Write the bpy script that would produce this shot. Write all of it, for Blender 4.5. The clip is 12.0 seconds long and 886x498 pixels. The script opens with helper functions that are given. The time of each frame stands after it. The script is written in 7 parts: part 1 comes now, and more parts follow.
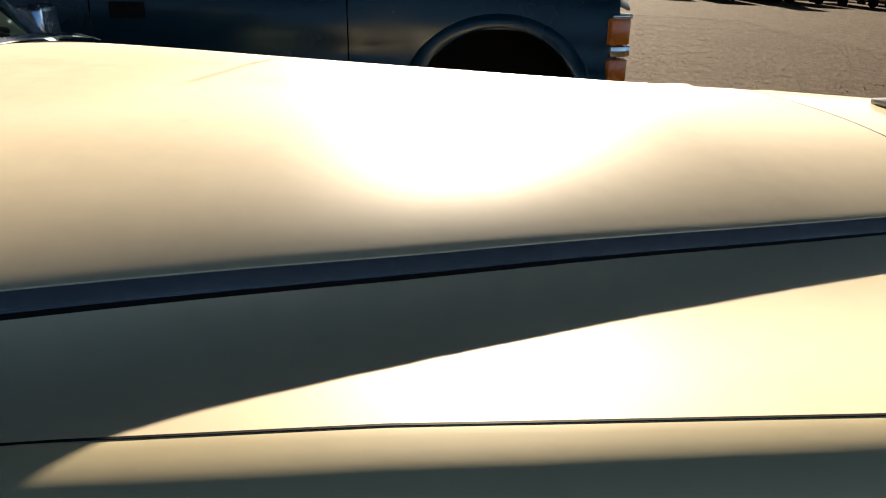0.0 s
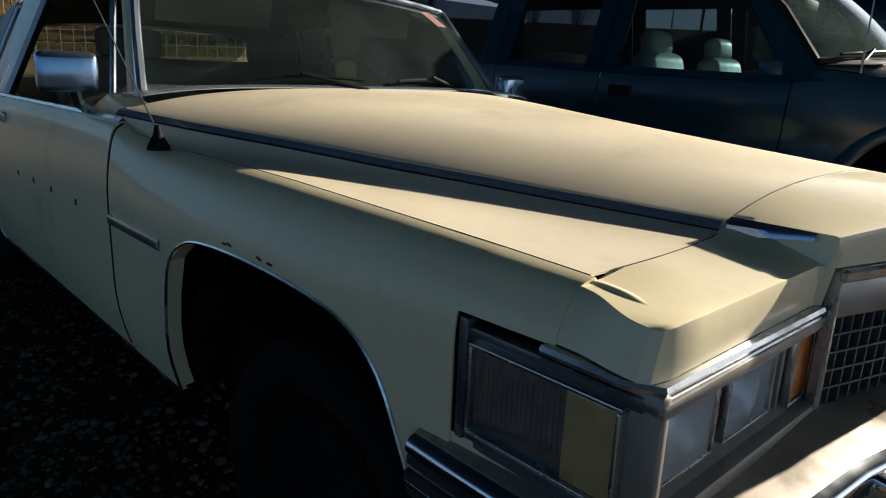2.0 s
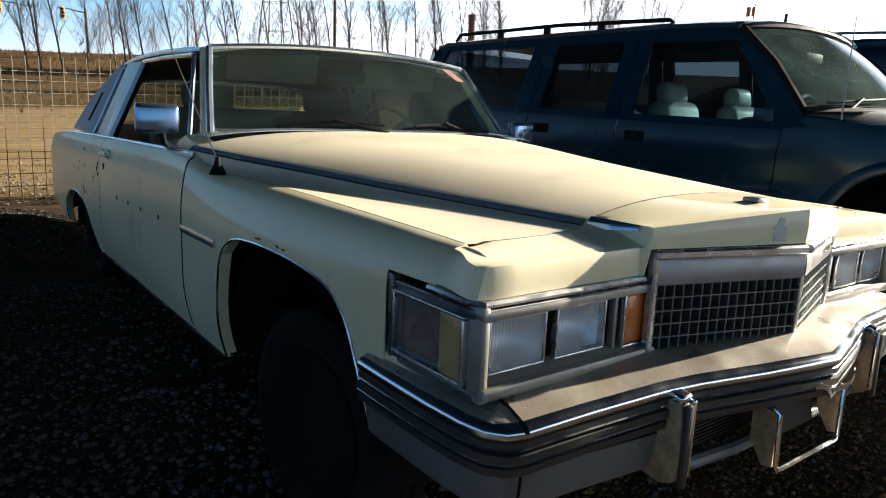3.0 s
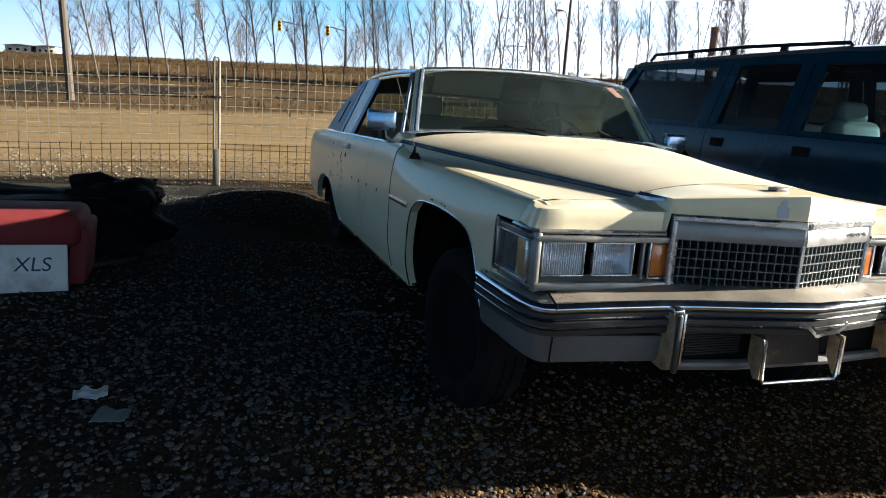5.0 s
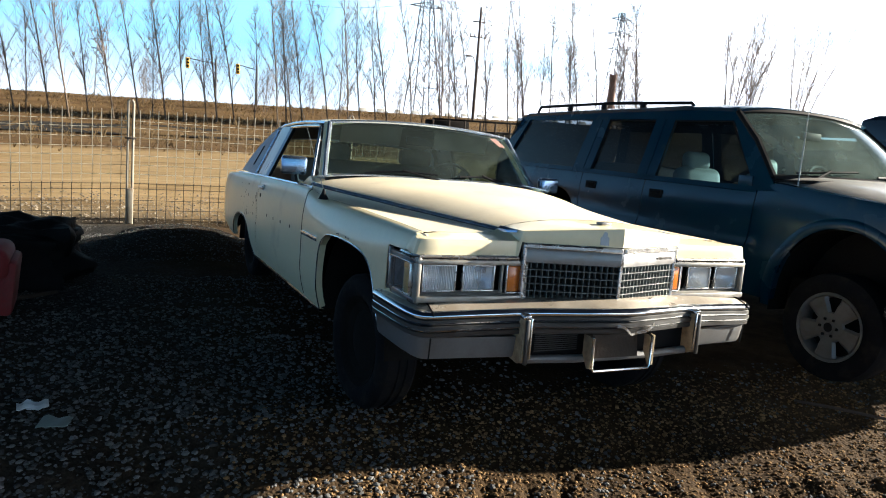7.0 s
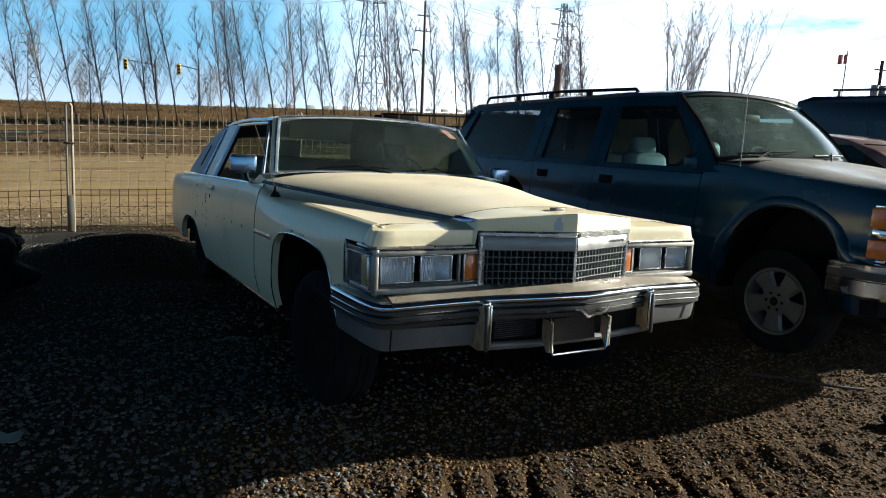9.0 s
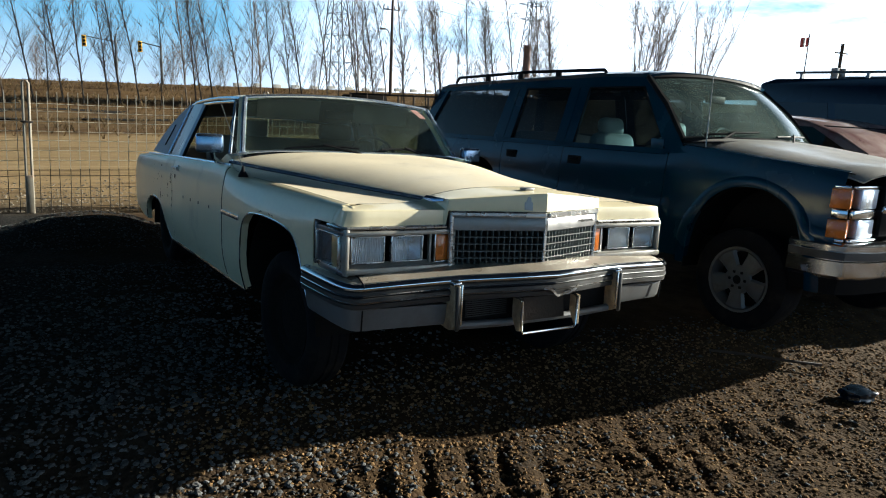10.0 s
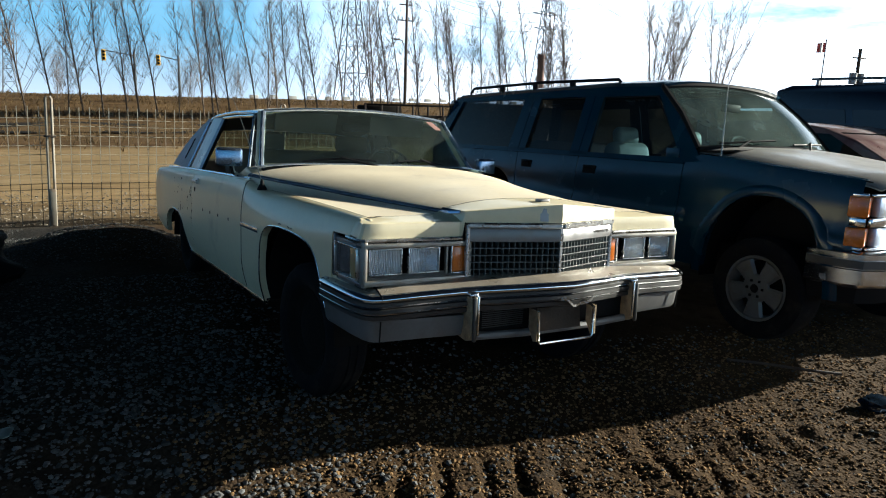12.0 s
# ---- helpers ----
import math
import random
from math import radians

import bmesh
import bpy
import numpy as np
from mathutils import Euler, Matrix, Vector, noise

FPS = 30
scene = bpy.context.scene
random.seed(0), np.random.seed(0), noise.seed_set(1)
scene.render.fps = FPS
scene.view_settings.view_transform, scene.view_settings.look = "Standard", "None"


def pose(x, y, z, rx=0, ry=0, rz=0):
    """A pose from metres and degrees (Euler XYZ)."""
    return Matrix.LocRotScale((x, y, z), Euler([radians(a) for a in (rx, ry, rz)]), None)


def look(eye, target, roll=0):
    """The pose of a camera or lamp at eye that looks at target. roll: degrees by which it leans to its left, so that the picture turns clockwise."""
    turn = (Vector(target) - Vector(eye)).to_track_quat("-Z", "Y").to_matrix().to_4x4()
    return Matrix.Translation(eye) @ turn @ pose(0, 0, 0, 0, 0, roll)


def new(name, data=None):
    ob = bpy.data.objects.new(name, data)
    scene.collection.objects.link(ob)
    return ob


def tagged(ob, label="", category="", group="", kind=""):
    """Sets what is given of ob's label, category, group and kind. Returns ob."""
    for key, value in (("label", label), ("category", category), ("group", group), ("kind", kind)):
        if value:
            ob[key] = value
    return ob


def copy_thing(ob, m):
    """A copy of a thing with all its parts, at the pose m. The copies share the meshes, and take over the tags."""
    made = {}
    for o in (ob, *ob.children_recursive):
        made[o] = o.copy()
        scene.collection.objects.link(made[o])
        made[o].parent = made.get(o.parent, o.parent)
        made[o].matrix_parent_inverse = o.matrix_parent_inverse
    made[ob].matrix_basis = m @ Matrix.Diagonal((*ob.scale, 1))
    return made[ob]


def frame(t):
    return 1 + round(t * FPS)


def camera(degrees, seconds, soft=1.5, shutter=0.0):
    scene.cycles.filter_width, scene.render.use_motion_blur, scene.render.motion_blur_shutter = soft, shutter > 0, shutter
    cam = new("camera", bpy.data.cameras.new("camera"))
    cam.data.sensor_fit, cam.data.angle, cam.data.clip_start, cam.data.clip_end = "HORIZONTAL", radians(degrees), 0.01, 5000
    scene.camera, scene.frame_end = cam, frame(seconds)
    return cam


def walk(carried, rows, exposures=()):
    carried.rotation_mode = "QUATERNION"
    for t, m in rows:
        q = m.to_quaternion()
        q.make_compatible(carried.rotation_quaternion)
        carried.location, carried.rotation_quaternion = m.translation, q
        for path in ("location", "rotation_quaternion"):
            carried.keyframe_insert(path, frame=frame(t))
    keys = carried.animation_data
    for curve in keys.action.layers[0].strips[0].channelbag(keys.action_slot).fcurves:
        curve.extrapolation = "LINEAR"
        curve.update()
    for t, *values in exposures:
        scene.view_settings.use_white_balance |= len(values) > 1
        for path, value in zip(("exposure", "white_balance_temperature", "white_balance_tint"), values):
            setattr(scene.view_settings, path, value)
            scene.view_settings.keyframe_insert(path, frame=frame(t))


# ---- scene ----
cam = camera(66.3, 12.0, soft=1.05)
PATH = [
    (0, (-1.232, 1.205, 1.120), (0.627, 1.126, 0.388), 2.6),
    (0.1, (-1.235, 1.143, 1.138), (0.637, 1.099, 0.433), 2.2),
    (0.2, (-1.243, 1.065, 1.138), (0.643, 1.139, 0.478), 1.5),
    (0.3, (-1.257, 0.976, 1.117), (0.642, 1.167, 0.520), 4.2),
    (0.4, (-1.275, 0.904, 1.102), (0.590, 1.331, 0.521), 6.1),
    (0.5, (-1.287, 0.821, 1.099), (0.470, 1.501, 0.426), 6.6),
    (0.6, (-1.299, 0.764, 1.112), (0.382, 1.603, 0.425), 5.0),
    (0.7, (-1.317, 0.701, 1.120), (0.301, 1.679, 0.455), 4.0),
    (1, (-1.403, 0.547, 1.092), (0.171, 1.645, 0.528), 4.4),
    (1.2, (-1.512, 0.440, 1.113), (0.019, 1.583, 0.516), 4.3),
    (1.5, (-1.558, 0.323, 1.140), (0.012, 1.389, 0.509), 6.4),
    (1.8, (-1.551, 0.112, 1.137), (-0.120, 1.413, 0.629), 4.2),
    (2, (-1.553, -0.007, 1.141), (-0.269, 1.413, 0.561), 4.5),
    (2.3, (-1.586, -0.192, 1.137), (-0.415, 1.349, 0.628), 2.9),
    (2.5, (-1.616, -0.323, 1.120), (-0.404, 1.188, 0.625), 2.0),
    (2.7, (-1.656, -0.438, 1.129), (-0.470, 1.075, 0.577), 3.6),
    (3, (-1.673, -0.591, 1.174), (-0.534, 0.987, 0.711), 4.1),
    (3.2, (-1.652, -0.697, 1.177), (-0.622, 0.967, 0.764), 2.9),
    (4.8, (-1.826, -1.417, 1.205), (-1.003, 0.357, 0.784), 7.3),
    (5, (-1.796, -1.551, 1.209), (-1.219, 0.304, 0.734), 5.0),
    (5.2, (-1.756, -1.632, 1.219), (-1.270, 0.229, 0.671), 4.5),
    (5.5, (-1.722, -1.730, 1.203), (-1.114, 0.065, 0.564), 6.8),
    (5.7, (-1.753, -1.764, 1.220), (-1.029, 0.017, 0.665), 6.9),
    (6, (-1.884, -1.855, 1.221), (-0.917, -0.170, 0.747), 7.0),
    (6.3, (-1.979, -1.931, 1.257), (-0.972, -0.250, 0.856), 7.7),
    (6.5, (-1.980, -1.969, 1.271), (-0.952, -0.286, 0.941), 7.2),
    (6.8, (-1.964, -2.069, 1.289), (-1.078, -0.295, 1.025), 4.9),
    (7, (-1.921, -2.135, 1.290), (-1.109, -0.340, 0.948), 5.8),
    (7.2, (-1.905, -2.167, 1.306), (-1.093, -0.376, 0.940), 5.5),
    (7.5, (-1.901, -2.172, 1.285), (-1.071, -0.380, 0.972), 4.4),
    (7.7, (-1.909, -2.148, 1.286), (-1.100, -0.345, 0.976), 3.1),
    (9.3, (-1.930, -2.138, 1.273), (-0.965, -0.423, 0.918), 4.1),
    (9.5, (-1.929, -2.144, 1.279), (-0.944, -0.441, 0.918), 4.1),
    (10, (-1.937, -2.139, 1.270), (-0.928, -0.458, 0.875), 4.2),
    (10.5, (-1.946, -2.149, 1.279), (-0.947, -0.460, 0.895), 4.3),
    (11, (-1.950, -2.155, 1.281), (-0.964, -0.461, 0.882), 4.2),
    (11.5, (-1.950, -2.164, 1.289), (-0.971, -0.463, 0.903), 3.9),
    (12, (-1.959, -2.162, 1.287), (-0.988, -0.454, 0.915), 3.6),
]
walk(cam, [(t, look(e, a, r)) for t, e, a, r in PATH],
     exposures=[(0.0, 1.85, 6600, 12), (0.3, 1.7, 6900, 12), (0.6, 1.5, 6900, 11), (1.0, 1.2, 6200, 10), (1.5, 1.6, 6000, 10), (2.0, 1.42, 5900, 9), (2.5, 1.75, 5850, 9), (3.2, 2.05, 5800, 8),
                (5.0, 2.1, 5550, 8), (5.5, 2.5, 5600, 9), (6.0, 2.65, 5800, 10), (6.5, 2.65, 5800, 10), (7.0, 2.5, 5700, 8), (7.5, 1.75, 5350, 3),
                (9.5, 1.75, 5400, 3), (12.0, 1.75, 5400, 3)])

# ---- light ----
SUN_AZ, SUN_EL = radians(-6.0), radians(17.0)      # azimuth counted from +x towards +y
sun_way = Vector((math.cos(SUN_EL) * math.cos(SUN_AZ), math.cos(SUN_EL) * math.sin(SUN_AZ), math.sin(SUN_EL)))
sun = new("sun", bpy.data.lights.new("sun", "SUN"))
sun.data.energy, sun.data.angle, sun.data.color = 5.0, radians(0.53), (1.0, 0.85, 0.64)
sun.matrix_world = sun_way.to_track_quat("Z", "Y").to_matrix().to_4x4()

world = bpy.data.worlds.new("sky")
scene.world = world
world.use_nodes = True
wn, wl = world.node_tree.nodes, world.node_tree.links
wn.clear()
w_out, w_bg, w_sky = wn.new("ShaderNodeOutputWorld"), wn.new("ShaderNodeBackground"), wn.new("ShaderNodeTexSky")
w_sky.sky_type, w_sky.sun_disc = "NISHITA", False
w_sky.sun_elevation, w_sky.sun_rotation = SUN_EL, radians(90) - SUN_AZ
w_sky.air_density, w_sky.dust_density, w_sky.ozone_density = 1.0, 0.5, 2.0
w_bg.inputs[1].default_value = 0.0033
# thin cloud sheet over the sky
w_tc, w_map, w_noise, w_ramp, w_mix = (wn.new("ShaderNodeTexCoord"), wn.new("ShaderNodeMapping"), wn.new("ShaderNodeTexNoise"),
                                       wn.new("ShaderNodeValToRGB"), wn.new("ShaderNodeMix"))
w_mix.data_type = "RGBA"
w_map.inputs["Scale"].default_value = (1.2, 1.2, 5.0)
w_noise.inputs["Scale"].default_value, w_noise.inputs["Detail"].default_value, w_noise.inputs["Roughness"].default_value = 2.2, 8.0, 0.55
w_ramp.color_ramp.elements[0].position, w_ramp.color_ramp.elements[1].position = 0.29, 0.47
w_ramp.color_ramp.elements[1].color = (0.75, 0.75, 0.75, 1)
wl.new(w_tc.outputs["Generated"], w_map.inputs[0])
wl.new(w_map.outputs[0], w_noise.inputs["Vector"])
wl.new(w_noise.outputs["Fac"], w_ramp.inputs[0])
w_sep, w_low, w_mul = wn.new("ShaderNodeSeparateXYZ"), wn.new("ShaderNodeMapRange"), wn.new("ShaderNodeMath")
w_low.inputs["From Min"].default_value, w_low.inputs["From Max"].default_value = 0.36, 0.08      # the clouds lie low over the horizon
w_mul.operation = "MULTIPLY"
wl.new(w_tc.outputs["Generated"], w_sep.inputs[0])
wl.new(w_sep.outputs["Z"], w_low.inputs["Value"])
wl.new(w_ramp.outputs[0], w_mul.inputs[0])
wl.new(w_low.outputs[0], w_mul.inputs[1])
w_side, w_mul2 = wn.new("ShaderNodeMapRange"), wn.new("ShaderNodeMath")
w_side.inputs["From Min"].default_value, w_side.inputs["From Max"].default_value = 0.22, 0.80      # thicker towards the sun
w_side.inputs["To Min"].default_value, w_side.inputs["To Max"].default_value = 0.0, 3.2
w_mul2.operation, w_mul2.use_clamp = "MULTIPLY", True
wl.new(w_sep.outputs["X"], w_side.inputs["Value"])
wl.new(w_mul.outputs[0], w_mul2.inputs[0])
wl.new(w_side.outputs[0], w_mul2.inputs[1])
wl.new(w_mul2.outputs[0], w_mix.inputs["Factor"])
# pale winter haze: whitish at the horizon, clear blue above, thinning out overhead
w_haze, w_hz, w_air, w_az = wn.new("ShaderNodeMix"), wn.new("ShaderNodeMapRange"), wn.new("ShaderNodeMix"), wn.new("ShaderNodeMapRange")
w_haze.data_type = w_air.data_type = "RGBA"
w_hz.inputs["From Max"].default_value = 0.09
w_az.inputs["From Min"].default_value, w_az.inputs["From Max"].default_value = 0.17, 0.38
wl.new(w_sep.outputs["Z"], w_hz.inputs["Value"])
wl.new(w_sep.outputs["Z"], w_az.inputs["Value"])
w_haze.inputs["A"].default_value, w_haze.inputs["B"].default_value = (74.0, 80.0, 86.0, 1), (30.0, 58.0, 76.0, 1)
wl.new(w_hz.outputs[0], w_haze.inputs["Factor"])
wl.new(w_az.outputs[0], w_air.inputs["Factor"])
w_dim, w_anti = wn.new("ShaderNodeMix"), wn.new("ShaderNodeMapRange")      # dimmer and bluer away from the sun
w_dim.data_type, w_anti.interpolation_type = "RGBA", "SMOOTHSTEP"
w_anti.inputs["From Min"].default_value, w_anti.inputs["From Max"].default_value = 0.0, -0.9
wl.new(w_sep.outputs["X"], w_anti.inputs["Value"])
wl.new(w_haze.outputs["Result"], w_dim.inputs["A"])
w_dim.inputs["B"].default_value = (20.0, 38.0, 60.0, 1)
wl.new(w_anti.outputs[0], w_dim.inputs["Factor"])
wl.new(w_dim.outputs["Result"], w_air.inputs["A"])
w_deep = wn.new("ShaderNodeVectorMath")
w_deep.operation = "SCALE"
w_deep.inputs["Scale"].default_value = 0.40
wl.new(w_sky.outputs[0], w_deep.inputs[0])
wl.new(w_deep.outputs[0], w_air.inputs["B"])
wl.new(w_air.outputs["Result"], w_mix.inputs["A"])
w_mix.inputs["B"].default_value = (180.0, 180.8, 182.0, 1)
wl.new(w_mix.outputs["Result"], w_bg.inputs[0])
wl.new(w_bg.outputs[0], w_out.inputs[0])


# ---- materials ----
def mat(name, color, rough=0.5, metal=0.0, vary=0.15, scale=6.0, grime=None, grime_amount=0.0, bump=0.0, bump_scale=60.0, coat=0.0,
        rough_vary=0.1, island=False):
    """A surface with two scales of colour variation, uneven gloss, fine relief and, if given, patches of grime."""
    m = bpy.data.materials.new(name)
    m.use_nodes = True
    n, l = m.node_tree.nodes, m.node_tree.links
    p = n["Principled BSDF"]
    tc = n.new("ShaderNodeTexCoord")
    big, fine = n.new("ShaderNodeTexNoise"), n.new("ShaderNodeTexNoise")
    big.inputs["Scale"].default_value, big.inputs["Detail"].default_value = scale, 6.0
    fine.inputs["Scale"].default_value, fine.inputs["Detail"].default_value = scale * 14.0, 4.0
    l.new(tc.outputs["Object"], big.inputs["Vector"])
    l.new(tc.outputs["Object"], fine.inputs["Vector"])
    add = n.new("ShaderNodeMath")
    add.operation = "MULTIPLY_ADD"
    add.inputs[1].default_value = 0.5
    l.new(fine.outputs["Fac"], add.inputs[0])
    l.new(big.outputs["Fac"], add.inputs[2])
    rng = n.new("ShaderNodeMapRange")
    rng.inputs["From Min"].default_value, rng.inputs["From Max"].default_value = 0.45, 1.05
    rng.inputs["To Min"].default_value, rng.inputs["To Max"].default_value = 1.0 - vary, 1.0 + vary
    l.new(add.outputs[0], rng.inputs["Value"])
    mul = n.new("ShaderNodeVectorMath")
    mul.operation = "SCALE"
    mul.inputs[0].default_value = color
    l.new(rng.outputs[0], mul.inputs["Scale"])
    out = mul.outputs[0]
    if island:
        geo, rr, m2 = n.new("ShaderNodeNewGeometry"), n.new("ShaderNodeMapRange"), n.new("ShaderNodeVectorMath")
        rr.inputs["To Min"].default_value, rr.inputs["To Max"].default_value = 0.55, 1.5
        l.new(geo.outputs["Random Per Island"], rr.inputs["Value"])
        m2.operation = "SCALE"
        l.new(out, m2.inputs[0])
        l.new(rr.outputs[0], m2.inputs["Scale"])
        out = m2.outputs[0]
    if grime:
        gn, gr, gm = n.new("ShaderNodeTexNoise"), n.new("ShaderNodeMapRange"), n.new("ShaderNodeMix")
        gn.inputs["Scale"].default_value, gn.inputs["Detail"].default_value, gn.inputs["Roughness"].default_value = scale * 0.8, 10.0, 0.65
        l.new(tc.outputs["Object"], gn.inputs["Vector"])
        gr.inputs["From Min"].default_value, gr.inputs["From Max"].default_value = 0.62 - grime_amount * 0.35, 0.75
        gr.inputs["To Max"].default_value = 0.85
        l.new(gn.outputs["Fac"], gr.inputs["Value"])
        gm.data_type = "RGBA"
        l.new(gr.outputs[0], gm.inputs["Factor"])
        l.new(out, gm.inputs["A"])
        gm.inputs["B"].default_value = (*grime, 1)
        out = gm.outputs["Result"]
        if metal > 0:
            mm = n.new("ShaderNodeMapRange")
            mm.inputs["To Min"].default_value, mm.inputs["To Max"].default_value = metal, metal * 0.15
            l.new(gr.outputs[0], mm.inputs["Value"])
            l.new(mm.outputs[0], p.inputs["Metallic"])
    l.new(out, p.inputs["Base Color"])
    if not (grime and metal > 0):
        p.inputs["Metallic"].default_value = metal
    rv = n.new("ShaderNodeMapRange")
    rv.inputs["From Min"].default_value, rv.inputs["From Max"].default_value = 0.3, 0.7
    rv.inputs["To Min"].default_value, rv.inputs["To Max"].default_value = max(0.02, rough - rough_vary), min(1.0, rough + rough_vary)
    l.new(big.outputs["Fac"], rv.inputs["Value"])
    l.new(rv.outputs[0], p.inputs["Roughness"])
    if max(color) < 0.03:
        p.inputs["Specular IOR Level"].default_value = 0.03
    p.inputs["Coat Weight"].default_value, p.inputs["Coat Roughness"].default_value = coat, 0.08
    if bump > 0:
        bn, bb = n.new("ShaderNodeTexNoise"), n.new("ShaderNodeBump")
        bn.inputs["Scale"].default_value, bn.inputs["Detail"].default_value = bump_scale, 5.0
        l.new(tc.outputs["Object"], bn.inputs["Vector"])
        bb.inputs["Strength"].default_value, bb.inputs["Distance"].default_value = bump, 0.01
        l.new(bn.outputs["Fac"], bb.inputs["Height"])
        l.new(bb.outputs[0], p.inputs["Normal"])
    return m


def glass(name, tint, dust=0.05, gloss=0.03, dust_color=(0.5, 0.47, 0.42), ior=1.5, glow=0.0):
    """A thin pane: see-through, mirroring more at a slant, with a film of dust."""
    m = bpy.data.materials.new(name)
    m.use_nodes = True
    n, l = m.node_tree.nodes, m.node_tree.links
    n.remove(n["Principled BSDF"])
    o = n["Material Output"]
    tr, gl, df, fr, m1, m2 = (n.new("ShaderNodeBsdfTransparent"), n.new("ShaderNodeBsdfGlossy"), n.new("ShaderNodeBsdfDiffuse"),
                              n.new("ShaderNodeLayerWeight"), n.new("ShaderNodeMixShader"), n.new("ShaderNodeMixShader"))
    tr.inputs[0].default_value = (*tint, 1)
    gl.inputs["Roughness"].default_value = gloss
    df.inputs[0].default_value = (*dust_color, 1)
    fr.inputs[0].default_value = 0.5
    head_on = ((ior - 1) / (ior + 1)) ** 2
    pw, sl = n.new("ShaderNodeMath"), n.new("ShaderNodeMath")
    pw.operation, sl.operation = "POWER", "MULTIPLY_ADD"
    pw.inputs[1].default_value, sl.inputs[1].default_value, sl.inputs[2].default_value = 5.0, 1 - head_on, head_on
    l.new(fr.outputs["Facing"], pw.inputs[0])
    l.new(pw.outputs[0], sl.inputs[0])
    tc, nz, mr = n.new("ShaderNodeTexCoord"), n.new("ShaderNodeTexNoise"), n.new("ShaderNodeMapRange")
    nz.inputs["Scale"].default_value, nz.inputs["Detail"].default_value = 3.0, 8.0
    l.new(tc.outputs["Object"], nz.inputs["Vector"])
    mr.inputs["From Min"].default_value, mr.inputs["From Max"].default_value = 0.3, 0.7
    mr.inputs["To Min"].default_value, mr.inputs["To Max"].default_value = dust * 0.5, dust * 1.5
    l.new(nz.outputs["Fac"], mr.inputs["Value"])
    l.new(mr.outputs[0], m1.inputs[0])
    l.new(tr.outputs[0], m1.inputs[1])
    if glow:
        tl, dm = n.new("ShaderNodeBsdfTranslucent"), n.new("ShaderNodeMixShader")        # dust lets sunlight through from behind
        tl.inputs[0].default_value = (*dust_color, 1)
        dm.inputs[0].default_value = glow
        l.new(df.outputs[0], dm.inputs[1])
        l.new(tl.outputs[0], dm.inputs[2])
        l.new(dm.outputs[0], m1.inputs[2])
    else:
        l.new(df.outputs[0], m1.inputs[2])
    l.new(sl.outputs[0], m2.inputs[0])
    l.new(m1.outputs[0], m2.inputs[1])
    l.new(gl.outputs[0], m2.inputs[2])
    l.new(m2.outputs[0], o.inputs[0])
    return m


CREAM = mat("cream_paint", (0.78, 0.68, 0.44), 0.50, vary=0.07, scale=2.5, grime=(0.46, 0.39, 0.25), grime_amount=0.14, bump=0.004, bump_scale=140, coat=0.45)
# hood cream: some fading, and its sunlit wash put into the colour
HOOD_CREAM = mat("sunlit_cream_paint", (0.76, 0.665, 0.49), 0.52, vary=0.08, scale=2.2, grime=(0.45, 0.38, 0.29), grime_amount=0.2, bump=0.004, bump_scale=140, coat=0.07)
HOOD_CREAM.node_tree.nodes["Principled BSDF"].inputs["Specular IOR Level"].default_value = 0.36
PILLAR_COVER = mat("dull_grey_metal_cover", (0.34, 0.36, 0.39), 0.35, 0.6, vary=0.12, scale=8)
# chrome shell coloured blue for the sky it would mirror
MIRROR_CASE = mat("sky_tinted_mirror_case", (0.27, 0.36, 0.50), 0.2, 0.9, vary=0.08, scale=12)
VINYL = mat("grey_vinyl_top", (0.36, 0.39, 0.44), 0.55, vary=0.14, scale=5, bump=0.25, bump_scale=400)
CHROME = mat("chrome", (0.72, 0.73, 0.74), 0.16, 1.0, vary=0.08, scale=9, grime=(0.20, 0.16, 0.12), grime_amount=0.25, rough_vary=0.09)
DIRTY_CHROME = mat("dusty_chrome", (0.48, 0.43, 0.36), 0.36, 0.6, vary=0.18, scale=8, grime=(0.22, 0.17, 0.115), grime_amount=0.7, rough_vary=0.12)
BROWN_METAL = mat("mud_stained_metal", (0.44, 0.34, 0.21), 0.45, 0.3, vary=0.4, scale=22, grime=(0.09, 0.06, 0.035), grime_amount=0.7, bump=0.35, bump_scale=55)
# these two chromes carry the blue of the mirrored sky in their colour
BLUE_CHROME = mat("sky_tinted_chrome_edge", (0.62, 0.66, 0.72), 0.14, 1.0, vary=0.06, scale=12, rough_vary=0.05)
BRIGHT = mat("sky_tinted_trim", (0.62, 0.72, 0.86), 0.20, 0.85, vary=0.05, scale=10, rough_vary=0.06)
ALU = mat("grey_panel_metal", (0.24, 0.235, 0.235), 0.40, 0.6, vary=0.1, scale=12, grime=(0.2, 0.17, 0.14), grime_amount=0.3)
RUBBER = mat("black_rubber", (0.034, 0.033, 0.032), 0.40, vary=0.25, scale=12, grime=(0.05, 0.042, 0.032), grime_amount=0.25, bump=0.1, bump_scale=120)
TYRE = mat("tyre_rubber", (0.009, 0.009, 0.010), 0.85, vary=0.3, scale=10, grime=(0.028, 0.023, 0.018), grime_amount=0.3, bump=0.2, bump_scale=90)
GREY_PAINT = mat("dull_grey_paint", (0.13, 0.13, 0.13), 0.5, 0.1, vary=0.15, scale=6, grime=(0.08, 0.065, 0.05), grime_amount=0.35, bump=0.05, bump_scale=30)
GRILLE_GREY = mat("grille_grey", (0.095, 0.107, 0.108), 0.4, 0.2, vary=0.1, scale=20)
BLACK = mat("black_plastic", (0.012, 0.012, 0.013), 0.55, vary=0.2, scale=9)
